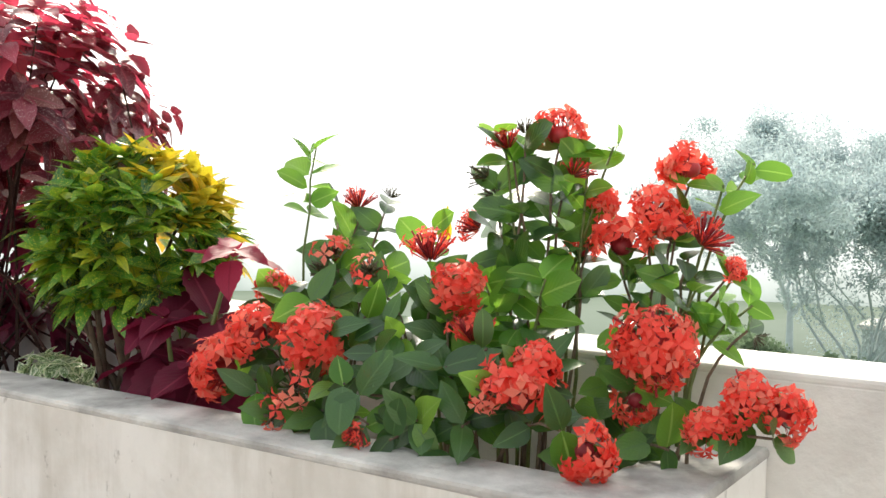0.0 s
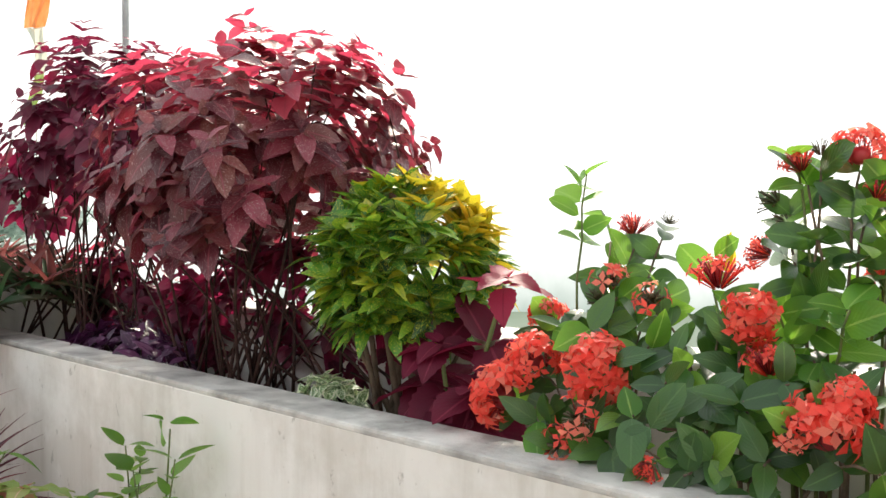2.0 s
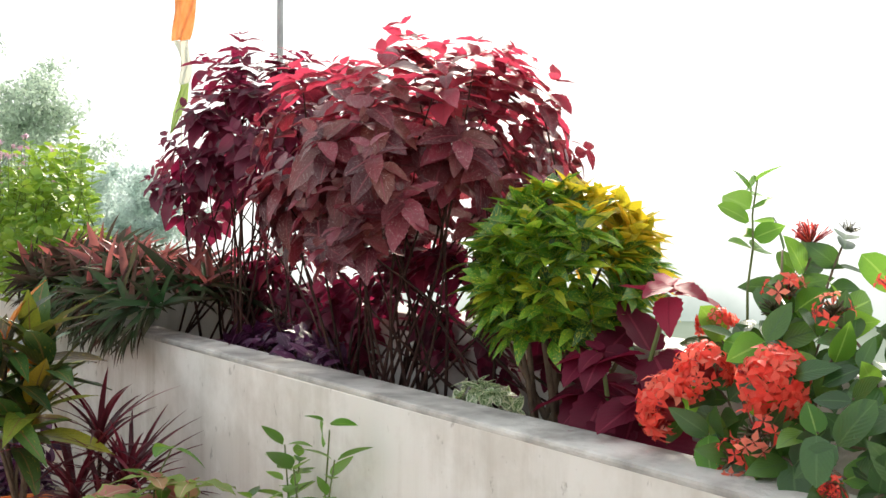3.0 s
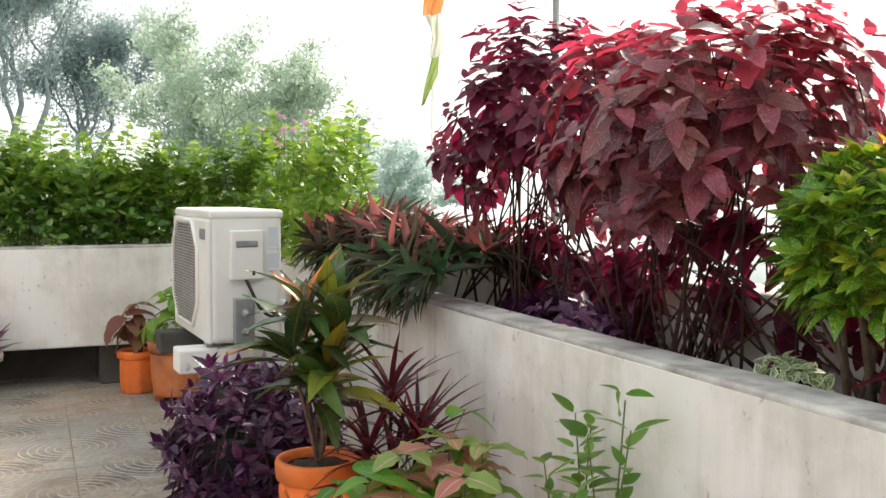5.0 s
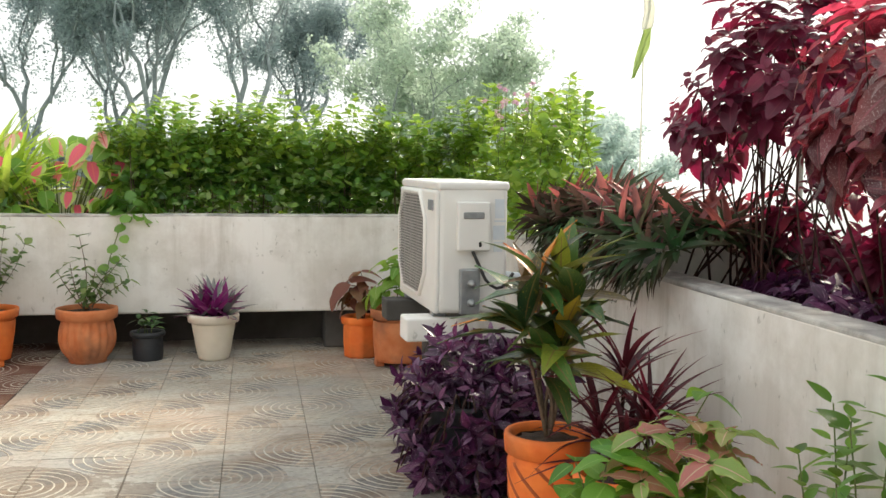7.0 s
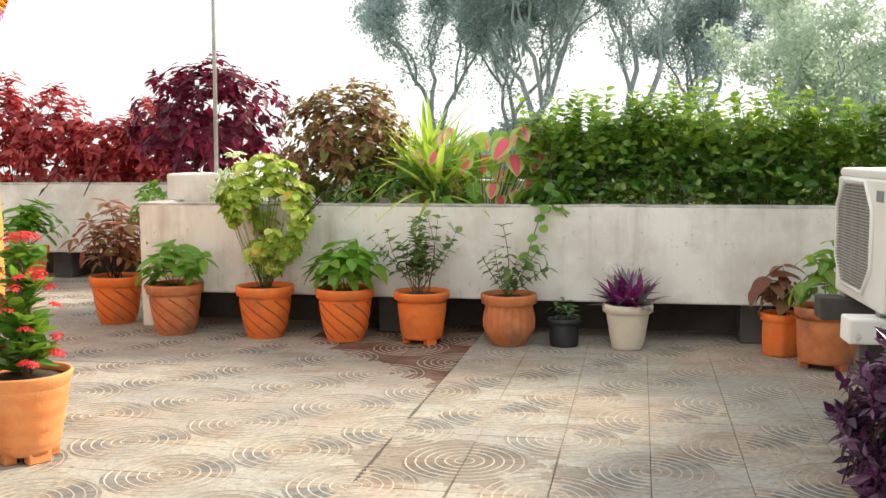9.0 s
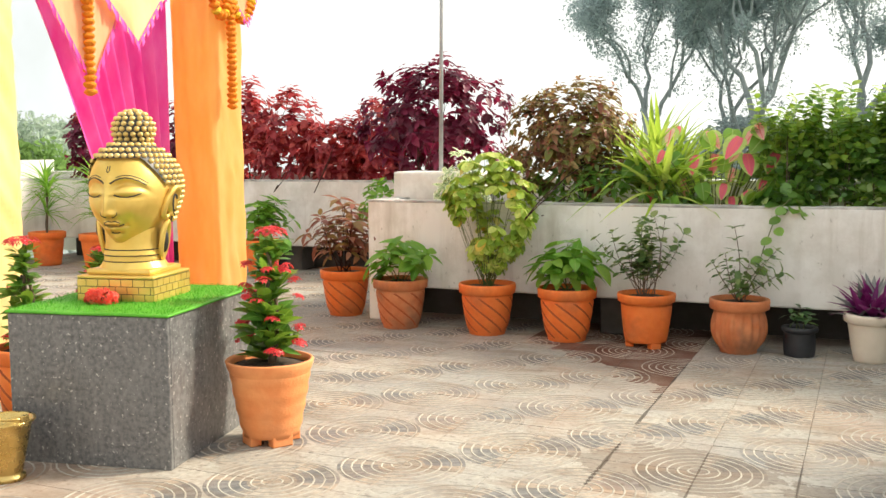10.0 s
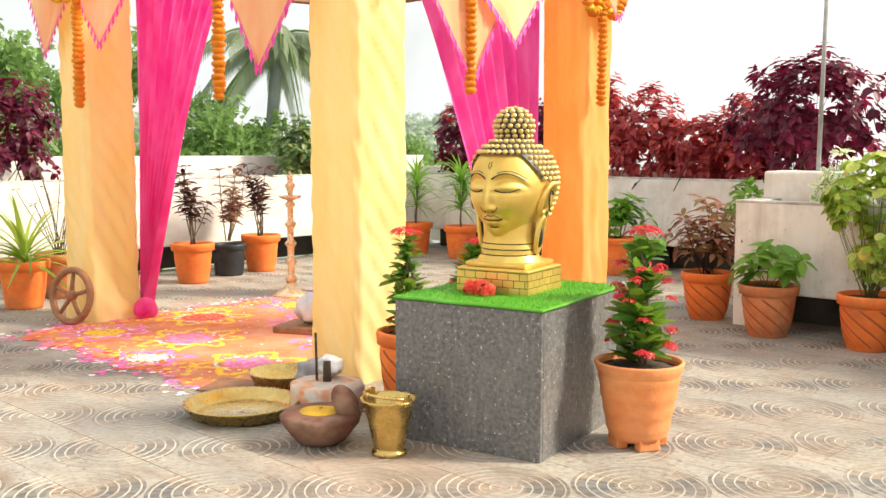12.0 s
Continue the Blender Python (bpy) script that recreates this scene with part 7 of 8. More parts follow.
        d += soft(x, z, 0, 0.238, 0.036, 0.024, 0.014) - soft(x, z, 0, 0.275, 0.03, 0.008, 0.005) + soft(x, z, 0, 0.532, 0.006, 0.016, 0.007)
        return d

    def dome(zz):
        """Radius share at the height zz: the crown stays broad, the jaw rounds in."""
        k = max(0.0, 1 - zz * zz)
        return math.sqrt(k) ** 0.82 if zz < 0 else max(0.0, 1 - abs(zz) ** 2.5) ** 0.5

    def oval(zz):
        low = max(0.0, -zz)
        r = dome(zz)
        return 0.146 * (1 - 0.26 * low ** 1.5) * r, 0.178 * (1 - 0.14 * low ** 1.4) * r

    ns, nr = 132, 110
    vs, fs = [], []
    for i in range(nr + 1):
        zz = math.cos(math.pi * i / nr)
        wx, wy = oval(zz)
        for k in range(ns):
            q = 2 * math.pi * k / ns
            x, y, z = wx * math.cos(q), wy * math.sin(q), cz + hz * zz
            if y < 0:
                y -= relief(x, z) * min(1.0, -y / 0.05)
            vs.append((x, y, z))
    for i in range(nr):
        for k in range(ns):
            fs.append((i * ns + k, (i + 1) * ns + k, (i + 1) * ns + (k + 1) % ns, i * ns + (k + 1) % ns))
    g.add(vs, fs, slot=0)

    def on_face(x, z):
        wx, wy = oval((z - cz) / hz)
        y = -wy * math.sqrt(max(0.0, 1 - (x / max(wx, 1e-4)) ** 2))
        return Vector((x, y - relief(x, z) * min(1.0, -y / 0.05) - 0.0006, z))

    def line(pts, r0, r1):
        fine = []
        for (x0, z0), (x1, z1) in zip(pts, pts[1:]):
            fine += [on_face(x0 + (x1 - x0) * q / 4, z0 + (z1 - z0) * q / 4) for q in range(4)]
        tube(g, fine + [on_face(*pts[-1])], r0 * 1.25, r1 * 1.25, 5, 2)

    # painted brows, lids, nostrils and lips as thin dark cords laid on the face
    for sg in (-1, 1):
        line([(sg * x, brow(x) + 0.003) for x in (0.012, 0.025, 0.04, 0.06, 0.08, 0.1, 0.118)], 0.0026, 0.0018)
        line([(sg * x, brow(x) + 0.013) for x in (0.03, 0.045, 0.06, 0.08, 0.1, 0.12)], 0.0014, 0.0012)
        line([(sg * x, z) for x, z in ((0.026, 0.434), (0.045, 0.426), (0.066, 0.424), (0.088, 0.429), (0.106, 0.438))], 0.0028, 0.002)
        line([(sg * x, z) for x, z in ((0.012, 0.343), (0.022, 0.345), (0.032, 0.353), (0.033, 0.363))], 0.0024, 0.0016)
        # long ears: rim, dark hollow, hanging lobe
        for (ex, ey, ez, ry, rz, rt, tilt) in ((0.148, 0.010, 0.395, 0.030, 0.062, 0.012, 0.25), (0.126, 0.004, 0.240, 0.022, 0.078, 0.010, 0.0)):
            pts = [(sg * (ex + 0.014 * math.sin(q * math.pi / 10)), ey + ry * math.cos(q * math.pi / 10) + tilt * rz * math.sin(q * math.pi / 10), ez + rz * math.sin(q * math.pi / 10)) for q in range(21)]
            tube(g, pts, rt, rt, 8, 0)
            ball(g, (sg * (ex - 0.002), ey, ez), ry * 0.72, 10, 8, 2 if ez < 0.3 else 0, rz / ry * 0.95)
        tube(g, [(sg * 0.168, 0.010 + 0.014 * math.cos(q), 0.385 + 0.045 * math.sin(q)) for q in [0.6 + 0.5 * k for k in range(9)]], 0.004, 0.003, 5, 2)
    line([(-0.044, 0.313), (-0.022, 0.3075), (0, 0.306), (0.022, 0.3075), (0.044, 0.313)], 0.0026, 0.0026)
    line([(-0.034, 0.319), (-0.014, 0.327), (0, 0.3235), (0.014, 0.327), (0.034, 0.319)], 0.0016, 0.0016)
    line([(-0.018, 0.279), (0, 0.276), (0.018, 0.279)], 0.0034, 0.0022)
    line([(-0.004, 0.548), (-0.006, 0.53), (0, 0.522), (0.006, 0.53), (0.004, 0.548)], 0.0014, 0.0014)
    # hair: dark cap set with rows of round curls, and the top knot

    def hairline(q):
        """Lowest height of the hair at the angle q round the head; the face looks to -y."""
        f = 0.5 - 0.5 * math.sin(q)
        return 0.572 if f > 0.82 else (0.572 - (0.82 - f) * 0.42 if f > 0.56 else (0.462 if f > 0.40 else 0.30))

    cap_v, cap_f = [], []
    for i in range(31):
        for k in range(96):
            q = 2 * math.pi * k / 96
            lo = (hairline(q) - cz) / hz
            zz = lo + (1.0 - lo) * i / 30
            r = dome(min(1.0, zz))
            cap_v.append((0.154 * r * math.cos(q), (0.189 if math.sin(q) < 0 else 0.232) * r * math.sin(q), cz + 0.008 + hz * zz))
    for i in range(30):
        for k in range(96):
            cap_f.append((i * 96 + k, i * 96 + (k + 1) % 96, (i + 1) * 96 + (k + 1) % 96, (i + 1) * 96 + k))
    g.add(cap_v, cap_f, slot=2)
    for row in range(18):
        z = 0.315 + row * 0.0222
        zz = (z - cz) / hz
        if zz > 0.97:
            continue
        r = dome(zz)
        n = max(6, int(2 * math.pi * 0.18 * r / 0.0265))
        for k in range(n):
            q = 2 * math.pi * (k + 0.5 * (row % 2)) / n
            if z > hairline(q) + 0.002:
                ball(g, (0.1535 * r * math.cos(q), (0.1885 if math.sin(q) < 0 else 0.2315) * r * math.sin(q), z + 0.008), 0.0112, 8, 6, 1)
    kn = lathe([(0.052, 0.60), (0.060, 0.640), (0.071, 0.672), (0.074, 0.700), (0.069, 0.728), (0.053, 0.754), (0.030, 0.770), (0.008, 0.776)], 36)
    g.add([(x, y + 0.028, z) for x, y, z in kn.v], kn.f, slot=2)
    for row, (r, z) in enumerate(((0.059, 0.635), (0.066, 0.656), (0.072, 0.677), (0.0745, 0.699), (0.0715, 0.721), (0.062, 0.742), (0.046, 0.760), (0.026, 0.771), (0.004, 0.776))):
        n = max(1, int(2 * math.pi * r / 0.0265))
        for k in range(n):
            q = 2 * math.pi * (k + 0.5 * (row % 2)) / n
            ball(g, (r * math.cos(q), r * math.sin(q) + 0.028, z), 0.0110, 8, 6, 1)

    def swell(x, y, z):
        """Face drawn in towards the chin, skull fuller behind and above the ears."""
        chin = max(0.0, 1 - abs(z - 0.29) / 0.10) * min(1.0, max(0.0, (-0.01 - y) / 0.08))
        back = max(0.0, 1 - ((z - 0.50) / 0.15) ** 2) * min(1.0, max(0.0, (y + 0.02) / 0.10))
        return (x * (1.11 - 0.13 * chin + 0.10 * back), y * (1.08 + 0.09 * back), z)

    g.v = g.v[:foot] + [swell(*p) for p in g.v[foot:]]
    ob = new("head_statue", g.mesh("head_statue", [M_GOLD, M_GOLD_PALE, M_BLACK_PAINT]))
    me = ob.data
    me.set_sharp_from_angle(angle=0.7)
    ob.matrix_basis = pose(-3.955, 3.80, HP + 0.012, 0, 0, 11.5)
    tagged(ob, "gilded serene head statue with dark curls on a brick-pattern base", "statue")


head_statue()
_of = thing("flower_offering", "bunch of red flowers laid before the statue", "flowers", -3.93, 3.565, HP + 0.012)
for k in range(3):
    part("flower_head", HEADS[k], None, _of, "", aim((-0.03 + 0.03 * k, 0.004 * k, 0.025), (1, 0, 0), (0, -0.4, 1), 0.036))

# ---------------------------------------------------------------- flowering pots round the pedestal


L_EUPH = leafmat("euphorbia_leaf", [(0.0, (0.05, 0.16, 0.025)), (0.6, (0.10, 0.27, 0.04)), (1.0, (0.24, 0.42, 0.06))], vein=(0.22, 0.38, 0.08), back=(0.4, 0.6, 0.06), trans=0.3, rough=0.35)


def euphorbia(label, x, y, z, h, lean, seed, width=0.10, heads=9):
    """Column of whorled leaves with scarlet clusters."""
    rng = random.Random(seed)
    ob = thing("euphorbia_plant", label, "plant", x, y, z, group="euphorbias round the pedestal")
    ps = []
    tip = Vector((lean[0], lean[1], h))
    for k in range(3):
        g = Geo()
        tube(g, bent((rng.uniform(-0.02, 0.02), rng.uniform(-0.02, 0.02), 0), tip * rng.uniform(0.75, 1.0) + unit(rng) * 0.02, 0, 5, 0.02, rng), 0.010, 0.007, 7)
        part("stem", g, M_BARK, ob)
    for i in range(46):
        s = i / 46
        w = width * (1.15 - 0.5 * s)
        c = tip * s + Vector((rng.gauss(0, w * 0.25), rng.gauss(0, w * 0.25), 0.02))
        ps += whorl(rng, c, (rng.uniform(-0.5, 0.5), rng.uniform(-0.5, 0.5), 1), 5, w * 0.92, 0.9, 0.0, 0.8)
    put_leaves(ob, "leaf", S_OVAL, L_EUPH, ps, 150)
    for i in range(heads):
        s = 1.0 if i < 3 else rng.uniform(0.12, 0.85)
        a = rng.uniform(0, 6.28)
        rr = width * (1.05 - 0.35 * s) if i >= 3 else 0.022
        g = Geo()
        for q in range(30 if i < 3 else 13):
            w = unit(rng, 0.0 if i < 3 else -0.2, 1)
            floret(g, Vector((w.x, w.y, w.z * 0.5)) * (0.058 if i < 3 else 0.026), w * 0.6 + Vector((0, 0, 0.6)), 0.016, rng)
        part("flower_head", g, [M_RED_FLOWER], ob, "scarlet flower cluster", Matrix.Translation(tip * s + Vector((rr * math.cos(a), rr * math.sin(a), 0.045 if i < 3 else 0))))


pot("flower_pot", "large pale terracotta pot with turned rings and feet", -3.378, 3.927, 0.35, 0.186, 0.110, "rings", M_TERRA_LIGHT, 15)
euphorbia("column of euphorbia with scarlet flowers in a terracotta pot", -3.378, 3.927, 0.32, 0.50, (0.0, 0.02), 161, 0.125, 32)
pot("flower_pot", "terracotta pot half hidden behind the pedestal", -4.55, 3.80, 0.34, 0.17, 0.12, "twist", M_TERRA, 15)
euphorbia("tall euphorbia with a flat scarlet top beside the cloth post", -4.58, 3.82, 0.31, 0.44, (-0.05, 0.02), 162, 0.10, 10)
pot("flower_pot", "terracotta pot behind the pedestal", -4.75, 4.5, 0.34, 0.17, 0.12, "twist", M_TERRA, 15)
euphorbia("bushy euphorbia with scarlet flowers behind the pedestal", -4.75, 4.5, 0.31, 0.34, (0.0, 0.0), 163, 0.15, 12)

# ---------------------------------------------------------------- vessels on the floor


def vessel(name, label, cat, x, y, prof, mat, segs=40, extra=None, rz=0.0):
    ob = thing(name, label, cat, x, y, 0.0, rz)
    part("body", lathe(prof, segs), mat, ob)
    return ob


bk = vessel("brass_bucket", "small brass bucket with a folded carrying handle", "bucket", -4.02, 3.14, [(0.066, 0.0), (0.072, 0.004), (0.070, 0.018), (0.060, 0.024), (0.062, 0.032), (0.084, 0.14), (0.099, 0.208), (0.113, 0.220), (0.113, 0.227), (0.103, 0.225), (0.093, 0.208), (0.077, 0.14), (0.057, 0.037), (0.01, 0.034)], M_BRASS)
g = Geo()
tube(g, [(0.104 * math.cos(a), -0.104 * math.sin(a) * 0.9, 0.237 + 0.014 * math.sin(a)) for a in [math.pi * k / 14 for k in range(15)]], 0.006, 0.006, 8)
part("handle", g, M_BRASS, bk, "brass carrying handle")
for s in (-1, 1):
    part("lug", box(s * 0.104 - 0.008, s * 0.104 + 0.008, -0.018, 0.018, 0.208, 0.252, 0.004, 2), M_BRASS, bk)
tr = vessel("brass_tray", "wide shallow brass tray with a raised rim", "tray", -4.92, 3.08, [(0.20, 0.0), (0.225, 0.008), (0.252, 0.055), (0.262, 0.06), (0.262, 0.066), (0.25, 0.064), (0.222, 0.02), (0.20, 0.014), (0.01, 0.012)], M_BRASS, 56)
_r = random.Random(3)
joined(tr, "rice", [leaf_shape("round", 0.6, 0.1, 0.3, 2)], M_PLASTIC, [aim((_r.gauss(0.04, 0.06), _r.gauss(-0.02, 0.05), 0.016), unit(_r, -0.1, 0.2), UP, 0.012) for _ in range(160)])
vessel("brass_bowl", "round brass bowl on a red leaf mat", "bowl", -5.18, 3.52, [(0.10, 0.0), (0.15, 0.03), (0.178, 0.085), (0.185, 0.09), (0.172, 0.09), (0.14, 0.04), (0.01, 0.02)], M_BRASS, 44)
solid("leaf_mat", wobble(box(-0.26, 0.22, -0.13, 0.13, 0.001, 0.012, 0.004), 0.004, 9, 3), M_WOOD, "reddish folded mat under the brass bowl", "mat", x=-5.28, y=3.42, rz=30)
mt_ = vessel("stone_mortar", "rough brown grinding stone dusted with turmeric", "mortar", -4.33, 3.05, [(0.07, 0.0), (0.105, 0.02), (0.155, 0.085), (0.168, 0.115), (0.162, 0.128), (0.13, 0.134), (0.07, 0.135), (0.01, 0.133)], M_STONE)
part("turmeric", lathe([(0.10, 0.130), (0.06, 0.142), (0.01, 0.145)], 24), M_TURMERIC, mt_, "yellow turmeric powder")
for o_ in mt_.children:
    for v in o_.data.vertices:
        v.co += Vector((noise.noise(v.co * 14), noise.noise(v.co * 14 + Vector((3, 1, 2))), 0.6 * noise.noise(v.co * 14 + Vector((5, 5, 5))))) * 0.009
g = Geo()
ball(g, (0, 0, 0), 0.055, 18, 12, 0, 1.55)
g.v = [tuple(Vector(v) * (1 + 0.08 * noise.noise(Vector(v) * 18))) for v in g.v]
pe = solid("stone_pestle", g, M_STONE, "egg-shaped brown stone leaning in the mortar", "pestle")
pe.matrix_basis = pose(-4.235, 3.10, 0.175, 12, -24, 0) @ Matrix.Scale(0.92, 4)
dr = vessel("painted_drum", "low round stone painted white with orange dots", "stone", -4.73, 3.42, [(0.165, 0.0), (0.175, 0.012), (0.178, 0.108), (0.170, 0.122), (0.12, 0.125), (0.01, 0.126)], M_PAINTED, 10)
g = Geo()
tube(g, [(0, 0, 0.125), (0.0, 0.0, 0.22)], 0.02, 0.017, 10)
tube(g, [(-0.05, -0.02, 0.125), (-0.055, -0.02, 0.35)], 0.006, 0.006, 8)
part("incense", g, M_INCENSE, dr, "dark incense sticks")


def crumple(name, label, x, y, z, r, seed, mat):
    g = Geo()
    ball(g, (0, 0, 0), 1.0, 26, 16, 0, 0.75)
    g.v = [tuple(Vector((v[0], v[1], v[2])) * r * (1 + 0.35 * noise.noise(Vector(v) * 2.2 + Vector((seed, 0, 0))) + 0.18 * noise.noise(Vector(v) * 6))) for v in g.v]
    lo = min(v[2] for v in g.v)
    g.v = [(v[0], v[1], v[2] - lo) for v in g.v]
    solid(name, g, mat, label, "bag", x=x, y=y, z=z)


crumple("plastic_bag", "crumpled translucent white plastic bag on the painted stone", -4.77, 3.47, 0.126, 0.062, 2, M_PLASTIC)
crumple("plastic_bag", "small grey crumpled bag by the bowls", -5.05, 3.62, 0.0, 0.10, 6, surface("grey_plastic", (0.22, 0.22, 0.24), (0.30, 0.30, 0.33), 10.0, 0.4, 0.2))
solid("wooden_board", wobble(box(-0.2, 0.2, -0.16, 0.16, 0.0, 0.05, 0.01, 2), 0.004, 8, 2), M_WOOD, "low wooden board inside the canopy", "board", x=-6.3, y=4.6, rz=25)
crumple("cloth_bundle", "white folded cloth on the low board", -6.28, 4.62, 0.05, 0.13, 9, M_PLASTIC)

lp = thing("oil_lamp", "tall turned brass oil lamp on the floor", "lamp", -7.66, 5.50, 0.0)
M_LAMP = surface("rosy_brass", (0.70, 0.54, 0.32), (0.80, 0.66, 0.44), 10.0, 0.3, 0.05, metal=0.55)
part("base", lathe([(0.15, 0.0), (0.152, 0.012), (0.12, 0.03), (0.06, 0.06), (0.035, 0.11)], 32), M_LAMP, lp)
part("shaft", lathe([(0.035, 0.11), (0.05, 0.14), (0.026, 0.17), (0.03, 0.25), (0.05, 0.28), (0.026, 0.31), (0.03, 0.40), (0.052, 0.43), (0.026, 0.46), (0.028, 0.56), (0.05, 0.59), (0.024, 0.62), (0.024, 0.72), (0.045, 0.75), (0.022, 0.78)], 24), M_LAMP, lp)
part("oil_dish", lathe([(0.022, 0.78), (0.08, 0.80), (0.10, 0.82), (0.085, 0.818), (0.02, 0.808)], 28), M_LAMP, lp)
part("finial", lathe([(0.018, 0.80), (0.022, 0.86), (0.045, 0.90), (0.02, 0.935), (0.028, 0.96), (0.01, 1.0), (0.004, 1.02)], 20), M_LAMP, lp)

wl = thing("cartwheel", "small brown wooden cartwheel leaning on the yellow post", "wheel", -7.62, 3.62, 0.0, 0.0)
g = Geo()
tube(g, [(0.19 * math.cos(a), 0, 0.215 + 0.19 * math.sin(a)) for a in [2 * math.pi * k / 36 for k in range(37)]], 0.026, 0.026, 10, capped=False)
part("tyre", g, M_WOOD, wl)
g = Geo()
for k in range(5):
    a = 2 * math.pi * k / 5 + 0.3
    tube(g, [(0, 0, 0.215), (0.18 * math.cos(a), 0, 0.215 + 0.18 * math.sin(a))], 0.018, 0.014, 8)
ball(g, (0, 0, 0.215), 0.045, 12, 8)
part("spokes", g, M_WOOD, wl, "hub with wooden spokes")
wl.matrix_basis = pose(-7.66, 3.60, 0.0, -8, 0, 16) @ Matrix.Scale(0.93, 4)

# ---------------------------------------------------------------- coloured powder drawing on the floor
M_RANG = surface("orange_red_powder", (0.66, 0.16, 0.06), (0.78, 0.26, 0.11), 6.0, 0.95, 0.4, c3=(0.60, 0.38, 0.27), scale3=3.5, amount3=0.6)
M_RANG_Y = surface("yellow_powder", (0.90, 0.50, 0.03), (0.92, 0.62, 0.08), 20.0, 0.95, 0.4)
M_RANG_P = surface("pink_powder", (0.84, 0.14, 0.42), (0.88, 0.32, 0.60), 20.0, 0.95, 0.4)
M_RANG_W = surface("white_powder", (0.80, 0.76, 0.74), (0.85, 0.82, 0.80), 20.0, 0.95, 0.4)
M_RANG_R = surface("red_powder", (0.70, 0.06, 0.05), (0.76, 0.12, 0.08), 20.0, 0.95, 0.4)


def blob(pts, z, mat, name, parent, label=""):
    g = Geo()
    g.add([(x, y, z) for x, y in pts] + [(sum(p[0] for p in pts) / len(pts), sum(p[1] for p in pts) / len(pts), z + 0.002)], [(i, (i + 1) % len(pts), len(pts)) for i in range(len(pts))])
    return part(name, g, mat, parent, label)


rg = thing("rangoli", "powder floor drawing of orange, pink and yellow flowers", "floor drawing", -6.5, 4.45, 0.0)
_r = random.Random(171)
_out = []
for k in range(64):
    a = 2 * math.pi * k / 64
    c, q = math.cos(a), min(1.32, 1.0 / max(abs(math.cos(a)), abs(math.sin(a)), 0.3))
    _out.append((0.08 + 1.24 * c * q * (1 + 0.05 * _r.uniform(-1, 1)), 1.26 * math.sin(a) * q * (1 + 0.05 * _r.uniform(-1, 1))))
blob(_out, 0.0035, M_RANG, "powder_field", rg, "orange-red powder field")


def dust(name, points, size, mat, label):
    """Pinches of coloured powder dropped by hand, each a small uneven dab."""
    vs, fs = [], []
    for x, y in points:
        n, r, z = len(vs), size * _r.uniform(0.45, 1.3), 0.0042 + _r.uniform(0, 0.0022)
        vs += [(x + r * _r.uniform(0.7, 1.2) * math.cos(q), y + r * _r.uniform(0.7, 1.2) * math.sin(q), z - 0.001) for q in (0, 1.05, 2.1, 3.15, 4.2, 5.25)] + [(x, y, z + 0.002)]
        fs += [(n + q, n + (q + 1) % 6, n + 6) for q in range(6)]
    g = Geo()
    g.add(vs, fs)
    part(name, g, mat, rg, label)["kind"] = "stuff"


def motif(x, y, R, lobes, outer, inner):
    """A flower drawn as a lobed outline with a filled heart."""
    ring, heart, rim = [], [], []
    for k in range(int(420 * R / 0.3)):
        a = _r.uniform(0, 6.283)
        q = R * (0.80 + 0.20 * math.cos(lobes * a)) + _r.gauss(0, 0.012)
        ring.append((x + q * math.cos(a), y + q * math.sin(a)))
        q = R * 0.45 * math.sqrt(_r.random())
        if k % 2:
            heart.append((x + q * math.cos(a), y + q * math.sin(a)))
        elif k % 3 == 0:
            rim.append((x + R * 0.6 * math.cos(a) + _r.gauss(0, 0.01), y + R * 0.6 * math.sin(a) + _r.gauss(0, 0.01)))
    dust("petal_outline", ring, 0.017, outer, "lobed powder outline")
    dust("flower_heart", heart, 0.016, inner, "filled powder heart")
    dust("dotted_ring", rim, 0.011, M_RANG_W, "white powder ring")


for x, y, R, lobes, outer, inner in ((-0.15, -0.55, 0.34, 8, M_RANG_Y, M_RANG_P), (0.72, -0.72, 0.30, 6, M_RANG_Y, M_RANG_P), (0.62, 0.05, 0.32, 8, M_RANG_P, M_RANG_Y), (-0.75, -0.05, 0.32, 6, M_RANG_Y, M_RANG_R),
                                     (-0.05, 0.42, 0.34, 10, M_RANG_P, M_RANG_W), (0.75, 0.82, 0.30, 8, M_RANG_Y, M_RANG_P), (-0.72, 0.78, 0.30, 6, M_RANG_P, M_RANG_Y), (-0.72, -0.82, 0.28, 8, M_RANG_P, M_RANG_Y), (0.2, -1.05, 0.24, 6, M_RANG_P, M_RANG_W)):
    motif(x, y, R, lobes, outer, inner)
for mt, nm, off, n in ((M_RANG_P, "pink", 0.0, 620), (M_RANG_Y, "yellow", -0.12, 420), (M_RANG_W, "white", 0.04, 260), (M_RANG_R, "red", -0.05, 260)):
    pts = []
    for k in range(n):
        q = _r.uniform(0, 64)
        a, b = Vector(_out[int(q) % 64]), Vector(_out[(int(q) + 1) % 64])
        p = a.lerp(b, q % 1.0) * (1 + off + 0.05 * math.sin(q * 1.9) + _r.gauss(0, 0.035))
        pts.append((p.x, p.y))
    dust("powder_border", pts, 0.020, mt, nm + " powder strewn along the border")
for mt, n in ((M_RANG_P, 200), (M_RANG_Y, 260), (M_RANG_W, 120)):
    dust("powder_specks", [(0.08 + _r.uniform(-1.2, 1.2), _r.uniform(-1.2, 1.2)) for _ in range(n)], 0.012, mt, "loose specks of coloured powder")


# ---------------------------------------------------------------- thin poles and flag beyond the planter
g = Geo()
tube(g, [(1.08, 3.75, 0.6), (1.08, 3.75, 3.4)], 0.013, 0.012, 10)
